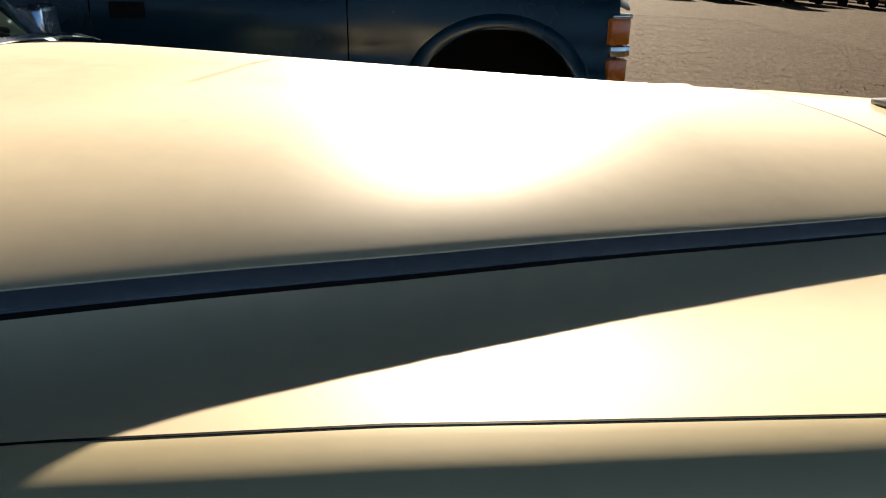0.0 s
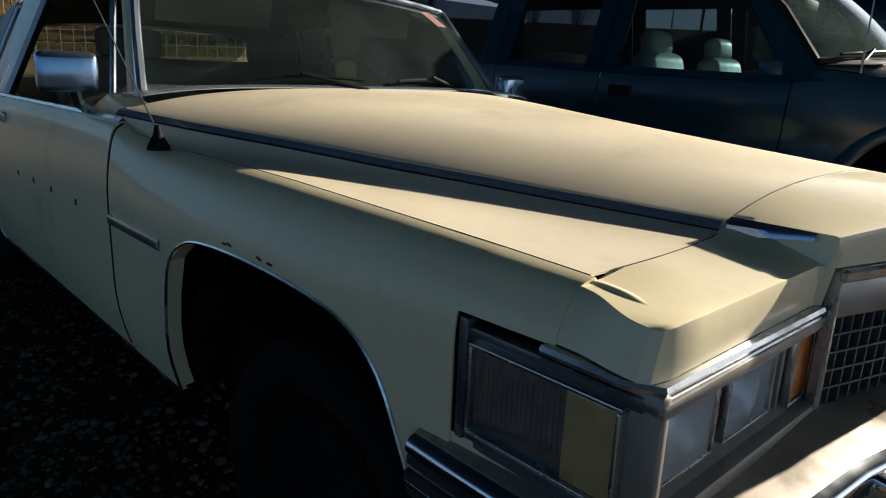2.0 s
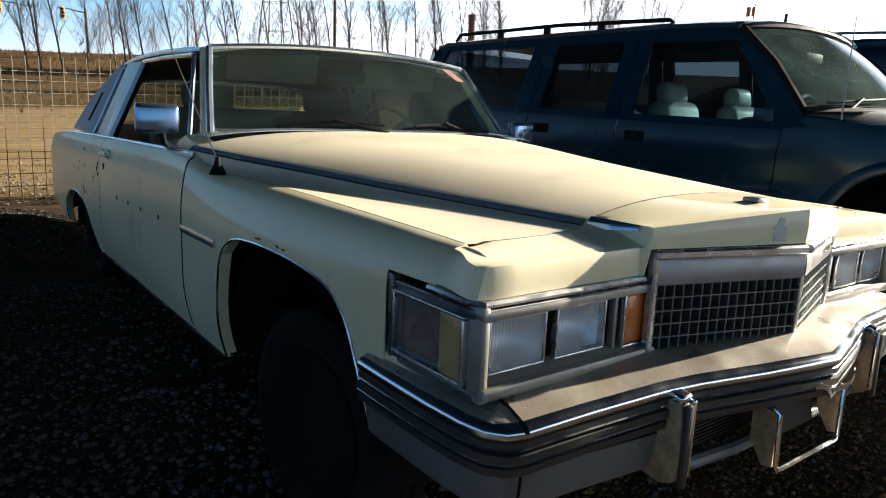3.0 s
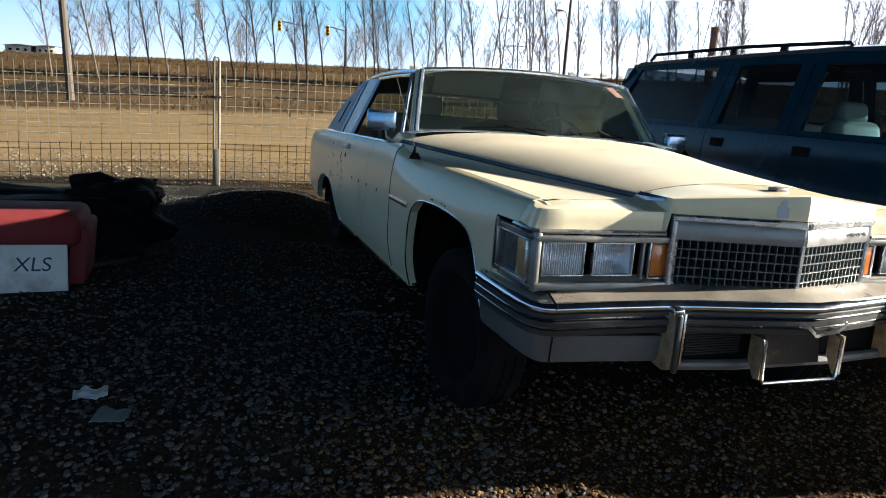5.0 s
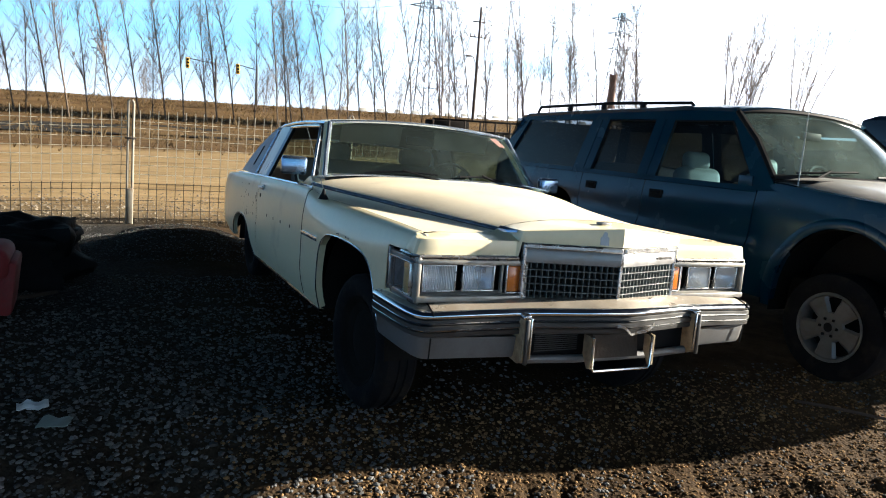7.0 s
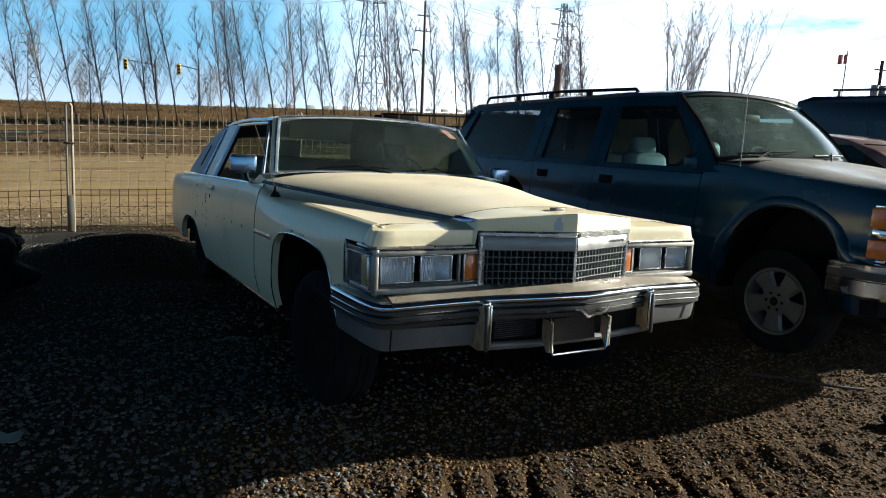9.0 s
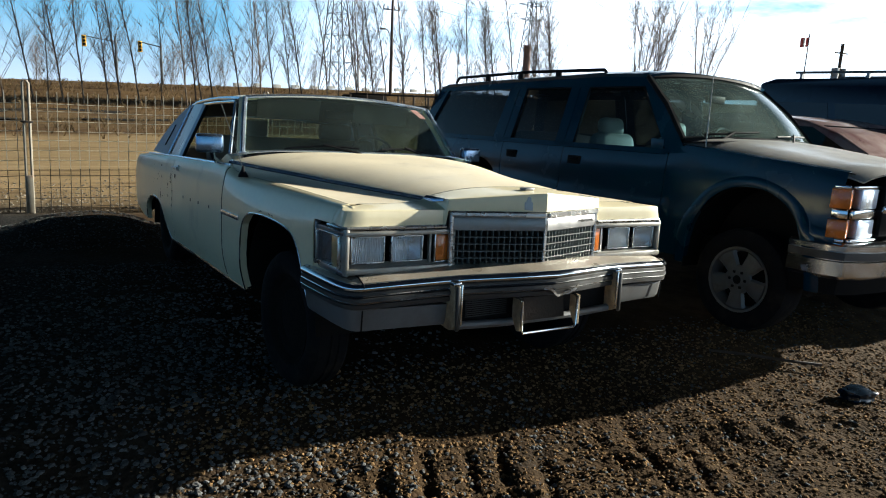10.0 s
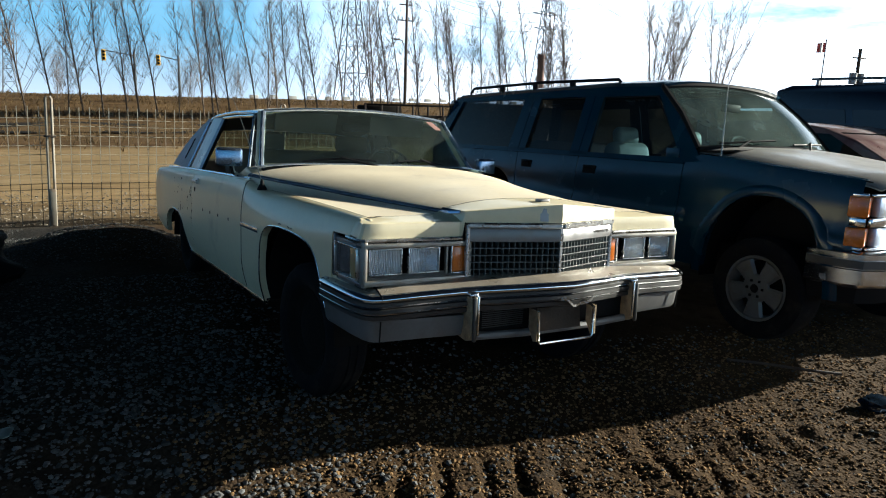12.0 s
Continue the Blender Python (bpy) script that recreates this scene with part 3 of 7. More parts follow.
# ---- cream coupe ----
CAR = pose(0, 0.30, 0, 0, 0, 1.5) @ pose(0, 0, 0, -3.0) @ pose(0, -0.30, 0)
W_T = [(0.30, 0.905), (0.6, 0.918), (1.0, 0.945), (1.5, 0.965), (2.5, 0.972), (4.3, 0.985), (5.0, 0.985), (5.6, 0.955)]
ZTOP_T = [(0.30, 0.860), (0.45, 0.872), (1.12, 0.887), (1.75, 0.903), (1.95, 0.925), (2.03, 0.955), (3.5, 0.945), (4.3, 0.937), (4.9, 0.925), (5.6, 0.895)]
XTOP_T = [(0.30, 0.836), (0.45, 0.836), (0.65, 0.829), (1.2, 0.829), (1.42, 0.840), (1.74, 0.870), (1.95, 0.900), (2.05, 0.912), (4.3, 0.915), (5.0, 0.91), (5.6, 0.895)]
ARCH_F = [(0.625, 0.39), (0.675, 0.40), (0.705, 0.47), (0.74, 0.545), (0.79, 0.637), (0.87, 0.70), (1.0, 0.728), (1.2, 0.740), (1.4, 0.735), (1.5, 0.712), (1.58, 0.655),
          (1.615, 0.551), (1.64, 0.40), (1.66, 0.268), (2.01, 0.258)]
ARCH_R = [(3.535, 0.255), (3.76, 0.258), (3.80, 0.33), (3.86, 0.42), (3.95, 0.50), (4.1, 0.555), (4.3, 0.575), (4.5, 0.555), (4.66, 0.49), (4.76, 0.40),
          (4.82, 0.31), (5.2, 0.315), (5.55, 0.37)]


def side_x(y, z):
    w, zt, xt = smooth_table(W_T, y), lerp_table(ZTOP_T, y), lerp_table(XTOP_T, y)
    x = w
    if z < 0.5:
        x -= ((0.5 - z) / 0.24) ** 2 * 0.045
    z_r = 0.76 - 0.06 * ease(0.5, 0.95, y)
    u = max(0.0, min(1.0, (z - z_r) / (zt - z_r)))
    return x - (w - xt) * (0.60 * u ** 2.2 + 0.40 * u ** 24)


def side_panel(ys, low, low_cut=None, rows=24):
    """One outer panel of the near side, from its lower edge to the shoulder, with the edges turned in."""
    r = []
    for y in ys:
        zl, zt = low(y), lerp_table(ZTOP_T, y)
        col = [(-(side_x(y, zl) - 0.035), y, zl + 0.004)]
        for i in range(rows + 1):
            f = i / rows
            f = 1 - (1 - f) ** 1.9
            z = zl + (zt - zl) * f
            col.append((-side_x(y, z), y, z))
        col.append((-(lerp_table(XTOP_T, y) - 0.012), y, zt - 0.012))
        r.append(col)
    return grid(r)


def arch_lip(table, y0, y1):
    pts = [(-(side_x(y, z) + 0.003), y, z) for y, z in table if y0 <= y <= y1]
    smooth = [pts[0]]
    for a, b, c, d in zip([pts[0]] + pts[:-2], pts[:-1], pts[1:], pts[2:] + [pts[-1]]):
        a, b, c, d = Vector(a), Vector(b), Vector(c), Vector(d)
        for k in (1, 2, 3):
            u = k / 3
            smooth.append(tuple(0.5 * (2 * b + (c - a) * u + (2 * a - 5 * b + 4 * c - d) * u * u + (3 * b - a - 3 * c + d) * u ** 3)))
    return tube(smooth, 0.0042, 6)


def trim_x(y):
    return smooth_table([(0.40, 0.444), (0.6, 0.490), (1.05, 0.590), (1.4, 0.692), (1.78, 0.828), (2.1, 0.915)], y, 0.10)


TRIM_Z = [(0.40, 0.900), (0.43, 0.901), (0.8, 0.914), (1.16, 0.929), (2.0, 0.982), (2.1, 0.988)]
HOOD_Z = [(0.20, 0.943), (0.46, 0.946), (0.8, 0.974), (1.16, 1.000), (1.7, 1.031), (2.06, 1.052)]


def hood_section(y, drop=0.0):
    xt, zt, zc, xg, zg = trim_x(y), lerp_table(TRIM_Z, y), smooth_table(HOOD_Z, y), lerp_table(XTOP_T, y) - 0.004, lerp_table(ZTOP_T, y) + 0.001
    half = []
    for i in range(21):
        u = 1 - (1 - i / 20) ** 1.9
        half.append((xt * u, zt + (zc - zt) * (1 - u ** (2.6 + 1.0 * ease(0.8, 1.9, y))) - 0.006 * (u > 0.999)))
    half.append((xt + 0.004, zt - 0.015))
    for i in range(1, 9):
        u = i / 8
        half.append((xt + 0.004 + (xg - xt - 0.004) * u, zt - 0.015 + (zg - zt + 0.015) * u - 0.012 * math.sin(math.pi * u ** 0.7) * min(1, 0.4 + y / 2)))
    half.append((xg - 0.001, zg - 0.012))
    return [(-x, y, z - drop) for x, z in reversed(half)] + [(x, y, z - drop) for x, z in half[1:]]


def make_wheel_steel(parent, at, r, w, name="wheel", turn=0.0):
    hub = new(name)
    hub.empty_display_size = 0.1
    hub.parent = parent
    hub.matrix_basis = pose(*at, 0, 0, turn)
    t = bmesh.new()
    prof = [(w * 0.42, r * 0.66), (w * 0.5, r * 0.74), (w * 0.52, r * 0.86), (w * 0.46, r * 0.95), (w * 0.36, r * 0.995), (w * 0.17, r), (w * 0.15, r * 0.975),
            (w * 0.06, r * 0.975), (w * 0.04, r), (-w * 0.04, r), (-w * 0.06, r * 0.975), (-w * 0.15, r * 0.975), (-w * 0.17, r), (-w * 0.36, r * 0.995),
            (-w * 0.46, r * 0.95), (-w * 0.52, r * 0.86), (-w * 0.5, r * 0.74), (-w * 0.42, r * 0.66)]
    part("tyre", lathe(prof, 40, t), TYRE, hub)
    rim = lathe([(-w * 0.45, r * 0.67), (-w * 0.40, r * 0.62), (-w * 0.30, r * 0.58), (-w * 0.22, r * 0.45), (-w * 0.30, r * 0.28), (-w * 0.34, r * 0.18), (-w * 0.36, 0.001)], 32)
    lathe([(w * 0.45, r * 0.67), (w * 0.3, r * 0.6), (-w * 0.2, r * 0.58)], 32, rim)
    part("rim", rim, UNDER, hub, "bare dark steel rim")
    return hub


def make_coupe():
    car = thing("coupe", CAR, "faded cream two-door coupe with chrome bumper and rust spots", "car")
    ys_f = [0.628, 0.645, 0.66, 0.69, 0.72, 0.75, 0.78, 0.82, 0.87, 0.93, 1.0, 1.1, 1.2, 1.3, 1.4, 1.45, 1.5, 1.54, 1.58, 1.6, 1.615, 1.628, 1.64, 1.65, 1.66, 1.7, 1.78, 1.86, 1.94, 2.004]
    low_f = lambda y: lerp_table(ARCH_F, y)
    low_r = lambda y: lerp_table(ARCH_R, y)
    for s in (1, -1):
        fix = (lambda b: b) if s == 1 else mirror
        bm = side_panel(ys_f, low_f)
        join(bm, side_panel(spaced(0.458, 0.628, 4), lambda y: 0.797, rows=24))
        # lower nose of the fender below the lamp
        rows = []
        for y in spaced(0.40, 0.628, 5):
            zl = 0.60 - (0.60 - 0.42) * ((y - 0.40) / 0.228)
            rows.append([(-side_x(y, z) + 0.004, y, z) for z in spaced(zl, 0.605, 4)])
        grid(rows, bm)
        fender = part("front_fender", fix(clean(bm)), CREAM, car, solid=0.004)
        part("wheel_arch_trim", fix(arch_lip(ARCH_F, 0.62, 1.665)), CHROME, fender, "thin chrome arch lip")
        part("side_moulding", fix(grid([[(-(side_x(y, 0.68) + o), y, 0.68 + d) for d, o in ((-0.014, 0.0), (-0.012, 0.007), (0, 0.010), (0.012, 0.007), (0.014, 0.0))]
                                         for y in spaced(1.635, 2.005, 8)])), BRIGHT, fender, "short chrome rub moulding", solid=0.002)
        door = part("door", fix(side_panel(spaced(2.020, 3.526, 24), lambda y: 0.275)), CREAM, car, solid=0.004)
        bm = side_panel(sorted(set(spaced(3.535, 5.58, 46) + [p[0] for p in ARCH_R if p[0] < 5.58])), low_r)
        quarter = part("rear_quarter", fix(bm), CREAM, car, "cream quarter panel with rust spots", solid=0.004)
        part("wheel_arch_trim", fix(arch_lip(ARCH_R, 3.76, 4.83)), CHROME, quarter, "thin chrome arch lip")
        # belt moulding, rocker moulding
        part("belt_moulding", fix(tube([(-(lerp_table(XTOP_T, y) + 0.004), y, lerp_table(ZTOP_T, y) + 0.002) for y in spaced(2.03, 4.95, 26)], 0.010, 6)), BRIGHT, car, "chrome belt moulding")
        part("rocker_moulding", fix(grid([[(-(side_x(y, 0.262) - 0.004 + o), y, z) for z, o in ((0.248, -0.02), (0.245, 0.0), (0.262, 0.008), (0.276, 0.004))]
                                           for y in spaced(1.675, 3.76, 20)])), CHROME, car, "dull chrome rocker moulding", solid=0.003)
        # door handle and lock
        hb = box((0.018, 0.17, 0.022), (-(side_x(3.38, 0.865) + 0.020), 3.38, 0.867), 0.006)
        box((0.016, 0.05, 0.045), (-(side_x(3.36, 0.865) + 0.006), 3.33, 0.867), 0.006, bm=hb)
        part("door_handle", fix(hb), TARNISHED, door, "chrome pull handle")
        part("lock", fix(box((0.006, 0.020, 0.032), (-(side_x(3.40, 0.80) + 0.003), 3.41, 0.800), 0.002)), BLACK, door)
        for k, (yy, zz) in enumerate(((2.33, 0.675), (2.62, 0.672), (2.86, 0.67), (3.10, 0.667))):
            part("clip_hole", fix(box((0.006, 0.022, 0.020), (-(side_x(yy, zz) + 0.001), yy, zz), 0.002)), RUST, door, "rusty trim clip hole")
    # rust on the near quarter and arches
    rng = random.Random(5)
    for k in range(46):
        y, z = 3.50 + rng.random() ** 1.4 * 0.85, 0.56 + rng.random() ** 1.3 * 0.30
        s = 0.004 + rng.random() ** 3 * 0.026
        part("rust_spot", box((0.003, s, s * (0.5 + rng.random())), (-(side_x(y, z) + 0.0012), y, z), 0.001, (rng.random() * 20, 0, 0)), RUST, car)
    for (y, z) in ((1.12, 0.752), (1.16, 0.754), (1.28, 0.757), (1.30, 0.755), (0.67, 0.50), (0.655, 0.49)):
        part("rust_spot", box((0.003, 0.020, 0.005), (-(side_x(y, z) + 0.002), y, z), 0.001, (rng.random() * 30 - 15, 0, 0)), RUST, car)

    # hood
    hood = part("hood", clean(grid([hood_section(y) for y in spaced(0.4655, 2.035, 30)])), HOOD_CREAM, car, "cream hood with raised centre, faded and paled for sunlight", solid=0.004)
    for s in (1, -1):
        rows = []
        for y in spaced(0.470, 2.06, 26):
            x, z = trim_x(y), lerp_table(TRIM_Z, y)
            rows.append([(s * -(x + a), y, z + b) for a, b in ((-0.012, 0.000), (-0.008, 0.0025), (0.002, -0.0015), (0.010, -0.009), (0.012, -0.0125))])
        part("moulding_foot", tube([(-s * (trim_x(y) + 0.011), y, lerp_table(TRIM_Z, y) - 0.0145) for y in spaced(0.470, 2.06, 20)], 0.0038, 5), BLACK, hood)
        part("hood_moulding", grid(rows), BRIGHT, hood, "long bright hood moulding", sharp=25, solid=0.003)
    for s in (1, -1):
        part("panel_gap", tube([(-s * (lerp_table(XTOP_T, y) - 0.002), y, lerp_table(ZTOP_T, y) - 0.0008) for y in spaced(0.466, 1.98, 60)], 0.0036, 6), BLACK, hood, "dark joint beside the hood")
        edge = sorted([p for p in hood_section(0.464) if -s * p[0] >= 0], key=lambda p: abs(p[0]))
        part("panel_gap", tube([(x, 0.464, z + 0.0006) for x, y, z in edge[:-1]], 0.0018, 6), BLACK, hood, "dark joint before the hood")
        part("panel_gap", tube([(-s * (side_x(2.0, z) - 0.002), 2.012, z) for z in spaced(0.29, 0.915, 12)] + [(-s * 0.905, 2.03, 0.955)], 0.0062, 5), BLACK, car, "dark joint before the door")
        part("panel_gap", tube([(-s * (side_x(3.53, z) - 0.003), 3.531, z) for z in spaced(0.29, 0.94, 12)], 0.0045, 5), BLACK, car, "dark joint behind the door")
        part("panel_gap", tube([(-s * (side_x(0.46, z) - 0.0025), 0.4605, z) for z in spaced(0.80, 0.868, 8)], 0.0028, 5), BLACK, car)
    # cowl strip
    rows = []
    for x in spaced(-0.86, 0.86, 28):
        u = (x / 0.86) ** 2
        rows.append([(x, 2.030 + 0.02 * u, 1.052 - 0.034 * u ** 2.5), (x, 2.045 + 0.03 * u, 1.060 - 0.034 * u ** 2.5), (x, 2.075 + 0.09 * u, 1.058 - 0.034 * u ** 2.5), (x, 2.085 + 0.10 * u, 1.040 - 0.045 * u)])
    part("cowl_trim", grid(rows), BRIGHT, car, "chrome strip at the foot of the windscreen", solid=0.003)

    # header panel over lamps and grille
    cols = [0.0, 0.10, 0.20, 0.30, 0.38, 0.425, 0.440, 0.447, 0.456, 0.50, 0.58, 0.68, 0.76, 0.815]
    sec = sorted([(p[0], p[2]) for p in hood_section(0.462) if p[0] >= 0])
    vs = spaced(0, 1, 9)
    def corner_x(v, z):
        """Side of the nose: the rolled shoulder at the seam squares off towards the front corner."""
        k = ease(0.15, 0.95, v)
        return side_x(0.46, z) * (1 - k) + (0.906 + 0.018 * (0.860 - z) / 0.063) * k
    def corner_z(v):
        return 0.866 - 0.007 * v
    def header_col(x):
        prow = x <= 0.4405
        yf = 0.172 + 0.125 * (x / 0.44) if prow else 0.314 - 0.002 * (x - 0.45)
        if x == 0.447:
            yf = 0.305
        z0 = lerp_table(sec, min(x, 0.83))
        zt, zb = (0.943 - 0.036 * (x / 0.44), 0.858) if prow else (0.861, 0.797)
        grow = 0.068 * max(0.0, (x - 0.50) / 0.315)
        e = 0.004
        rows = [(x + grow * ease(0.15, 0.95, v), 0.4625 + (yf + e + 0.003 - 0.4625) * v, z0 + (zt - z0) * v ** 1.1) for v in vs]
        x += grow
        rows += [(x, yf + e * 0.4, zt - e * 0.33), (x, yf + 0.001, zt - e), (x, yf - 0.001, zb + (zt - e - zb) * 0.5), (x, yf, zb + (zt - zb) * 0.03), (x, yf + 0.02, zb)]
        return rows
    zs = [0.857, 0.854, 0.826, 0.799]
    def edge_col(dx, dy):
        rows = [(corner_x(v, corner_z(v)) - dx * v, 0.4625 + (0.336 - dy - 0.4625) * v, corner_z(v)) for v in vs]
        rows += [(corner_x(1, z) - dx, 0.332 - dy, z) for z in zs]
        return rows + [(corner_x(1, 0.797) - 0.02, 0.340, 0.797)]
    right = [header_col(x) for x in cols] + [edge_col(0.008, 0.012), edge_col(0.0, 0.0)]
    left = [[(-a, b, c) for a, b, c in col] for col in reversed(right[1:])]
    bm = grid(left + right)
    for s in (1, -1):
        grid([[(-s * corner_x(v, z), 0.4625 + (0.332 - 0.4625) * v, z) for v in vs] for z in [0.859] + zs], bm)
        grid([[(-s * corner_x(v, corner_z(v)), 0.4625 + (0.336 - 0.4625) * v, corner_z(v)) for v in vs], [(-s * corner_x(v, 0.859), 0.4625 + (0.332 - 0.4625) * v, 0.859) for v in vs]], bm)
    header = part("header_panel", clean(bm, 0.0012), CREAM, car, "cream nose panel", sharp=24, solid=0.003)
    for s in (1, -1):
        # raised fender peak
        bm = bmesh.new()
        rows = []
        for v in spaced(0, 1, 10):
            y, c = 0.458 - 0.090 * v, 0.838 + 0.016 * v * v
            h = 0.0008 + 0.0034 * math.sin(math.pi * (0.15 + 0.75 * v))
            base = 0.8665 - 0.005 * v
            rows.append([(-s * (c + 0.011), y, base - 0.006 - 0.004 * v), (-s * (c + 0.004), y, base + h - 0.002), (-s * (c - 0.001), y, base + h), (-s * (c - 0.006), y, base + h - 0.001), (-s * (c - 0.024), y, base - 0.002)])
        part("fender_peak", grid(rows, bm), CREAM, header, solid=0.002)
        # tip of the hood moulding
        rows = []
        for v in spaced(0, 1, 6):
            y, k = 0.458 - 0.13 * v, 1 - v * 0.85
            x = trim_x(0.46) - 0.012 * v
            rows.append([(-s * (x - 0.020 * k), y, 0.908 - 0.003 * v), (-s * x, y, 0.911 - 0.004 * v), (-s * (x + 0.012 * k), y, 0.900 - 0.000 * v), (-s * (x + 0.013 * k), y, 0.882 + 0.014 * v)])
        part("moulding_tip", grid(rows), MIRROR_CASE, header, "pointed bright moulding tip", solid=0.003)
    part("hood_ornament_base", box((0.052, 0.045, 0.012), (-0.012, 0.305, 0.952), 0.004), ALU, header, "broken ornament base")
    patch = prism([(-0.018, -0.028), (0.022, -0.030), (0.020, 0.004), (0.012, 0.010), (0.010, 0.028), (-0.004, 0.030), (-0.012, 0.010), (-0.020, 0.004)], -0.001, 0.001, "y")
    patch.transform(pose(-0.086, 0.1945, 0.895, 0, 0, -16))
    part("nose_patch", patch, PILLAR_COVER, header, "small grey patch on the nose")

    # chrome line under the header
    for s in (1, -1):
        path = [(-0.921, 0.470, 0), (-0.924, 0.345, 0), (-0.905, 0.306, 0), (-0.447, 0.300, 0)]
        bm = sweep(path, [(-0.016, 0.797), (0.002, 0.797), (0.005, 0.791), (0.002, 0.785), (-0.016, 0.785)])
        sweep(path, [(-0.016, 0.7805), (-0.001, 0.7805), (0.001, 0.778), (-0.001, 0.7755), (-0.016, 0.7755)], bm)
        part("header_moulding", bm if s == 1 else mirror(bm), TARNISHED, car, "double chrome line over the lamps")

    # grille
    for s in (1, -1):
        a, b = Vector((-0.428, 0.300, 0)), Vector((-0.002, 0.172, 0))
        d = (b - a).normalized()
        nrm = Vector((d.y, -d.x, 0))
        def gp(u, z, out=0.0):
            p = a + (b - a) * u + nrm * out
            return (p.x, p.y, z)
        g = new("grille" if s == 1 else "grille_half")
        g.parent = car
        g.name = "grille"
        fr = beam(gp(0, 0.846, 0.006), gp(1, 0.846, 0.006), 0.026, 0.022, bevel=0.005)
        beam(gp(0.012, 0.61, 0.0), gp(0.012, 0.855, 0.0), 0.018, 0.022, fr, bevel=0.004)
        beam(gp(0, 0.612, 0.0), gp(1, 0.612, 0.0), 0.016, 0.014, fr, bevel=0.003)
        beam(gp(0.998, 0.61, 0.0), gp(0.998, 0.84, 0.0), 0.010, 0.012, fr, bevel=0.002)
        part("grille_frame", fr if s == 1 else mirror(fr), TARNISHED, g, "chrome grille surround")
        top = grid([[gp(u, z, 0.002 + o) for z, o in ((0.776, 0.004), (0.79, 0.006), (0.825, 0.004), (0.834, 0.0))] for u in spaced(0.02, 0.995, 8)])
        part("grille_header", top if s == 1 else mirror(top), ALU, g, "dull grey header bar", solid=0.003)
        for k in range(17):
            u = 0.03 + 0.96 * k / 16
            v = beam(gp(u, 0.617, -0.012), gp(u, 0.775, -0.012), 0.0032, 0.030, up=tuple(nrm))
            part("grille_bar", v if s == 1 else mirror(v), GRILLE_GREY, g)
        for k in range(6):
            z = 0.620 + 0.031 * k
            h = beam(gp(0.02, z, -0.010), gp(0.995, z, -0.010), 0.030, 0.0036)
            part("grille_bar", h if s == 1 else mirror(h), GRILLE_GREY, g)
        bk = grid([[gp(u, z, -0.05) for z in (0.61, 0.70, 0.85)] for u in spaced(0, 1.02, 4)])
        part("grille_backing", bk if s == 1 else mirror(bk), BLACK, g, solid=0.004)
        # illegible script on the header bar
        if s == -1:
            for k in range(6):
                e = beam(gp(0.10 + 0.05 * k, 0.800 + 0.004 * (k % 2), 0.012), gp(0.135 + 0.05 * k, 0.812 - 0.003 * (k % 2), 0.012), 0.004, 0.004)
                part("script_bar", mirror(e), CHROME, g)

    # lamps
    for s in (1, -1):
        fix = (lambda b: b) if s == 1 else mirror
        lamp = new("headlamp_unit")
        lamp.parent = car
        bz = box((0.020, 0.045, 0.190), (-0.905, 0.322, 0.692), 0.006)
        box((0.52, 0.040, 0.020), (-0.655, 0.318, 0.768), 0.005, bm=bz)
        box((0.52, 0.046, 0.026), (-0.655, 0.314, 0.616), 0.007, bm=bz)
        box((0.016, 0.040, 0.17), (-0.404, 0.318, 0.692), 0.004, bm=bz)
        box((0.012, 0.020, 0.15), (-0.508, 0.332, 0.692), 0.004, bm=bz)
        grid([[(x, 0.342, 0.644), (x, 0.336, 0.640), (x, 0.310, 0.628), (x, 0.296, 0.618)] for x in spaced(-0.90, -0.40, 4)], bz)
        part("bezel", fix(bz), BEZEL, lamp, "dull dusty metal lamp bezel")
        part("lamp_back", fix(box((0.50, 0.01, 0.17), (-0.655, 0.400, 0.692), 0.002)), BLACK, lamp)
        for cx in (-0.806, -0.624):
            rim = bmesh.new()
            for q in (1, -1):
                box((0.152, 0.020, 0.005), (cx, 0.327, 0.699 + q * 0.053), 0.002, bm=rim)
                box((0.005, 0.020, 0.106), (cx + q * 0.074, 0.327, 0.699), 0.002, bm=rim)
            part("headlamp_rim", fix(rim), TARNISHED, lamp, "dull chrome lamp rim")
            rf = grid([[(cx + a * 0.072, 0.336 + 0.040 * (1 - a * a) * (1 - c * c), 0.699 + c * 0.050) for c in spaced(-1, 1, 8)] for a in spaced(-1, 1, 10)])
            part("reflector", fix(rf), REFLECTOR, lamp)
            ln = bmesh.new()
            rows = []
            for i, a in enumerate(spaced(-1, 1, 36)):
                rows.append([(cx + a * 0.072, 0.322 - 0.006 * (1 - a * a) + 0.0030 * (i % 2), 0.699 + c * 0.051) for c in (-1, -0.5, 0, 0.5, 1)])
            part("lens", fix(grid(rows, ln)), LENS, lamp, "fluted sealed-beam glass", sharp=4)
        part("turn_signal", fix(box((0.066, 0.020, 0.112), (-0.453, 0.322, 0.697), 0.006)), AMBER, lamp, "orange turn signal")
        sg = bmesh.new()
        for q in (1, -1):
            box((0.080, 0.024, 0.007), (-0.453, 0.322, 0.697 + q * 0.060), 0.003, bm=sg)
            box((0.007, 0.024, 0.126), (-0.453 + q * 0.038, 0.322, 0.697), 0.003, bm=sg)
        part("signal_rim", fix(sg), TARNISHED, lamp)
        # cornering lamp on the fender side
        cl = new("cornering_lamp")
        cl.parent = car
        fr = bmesh.new()
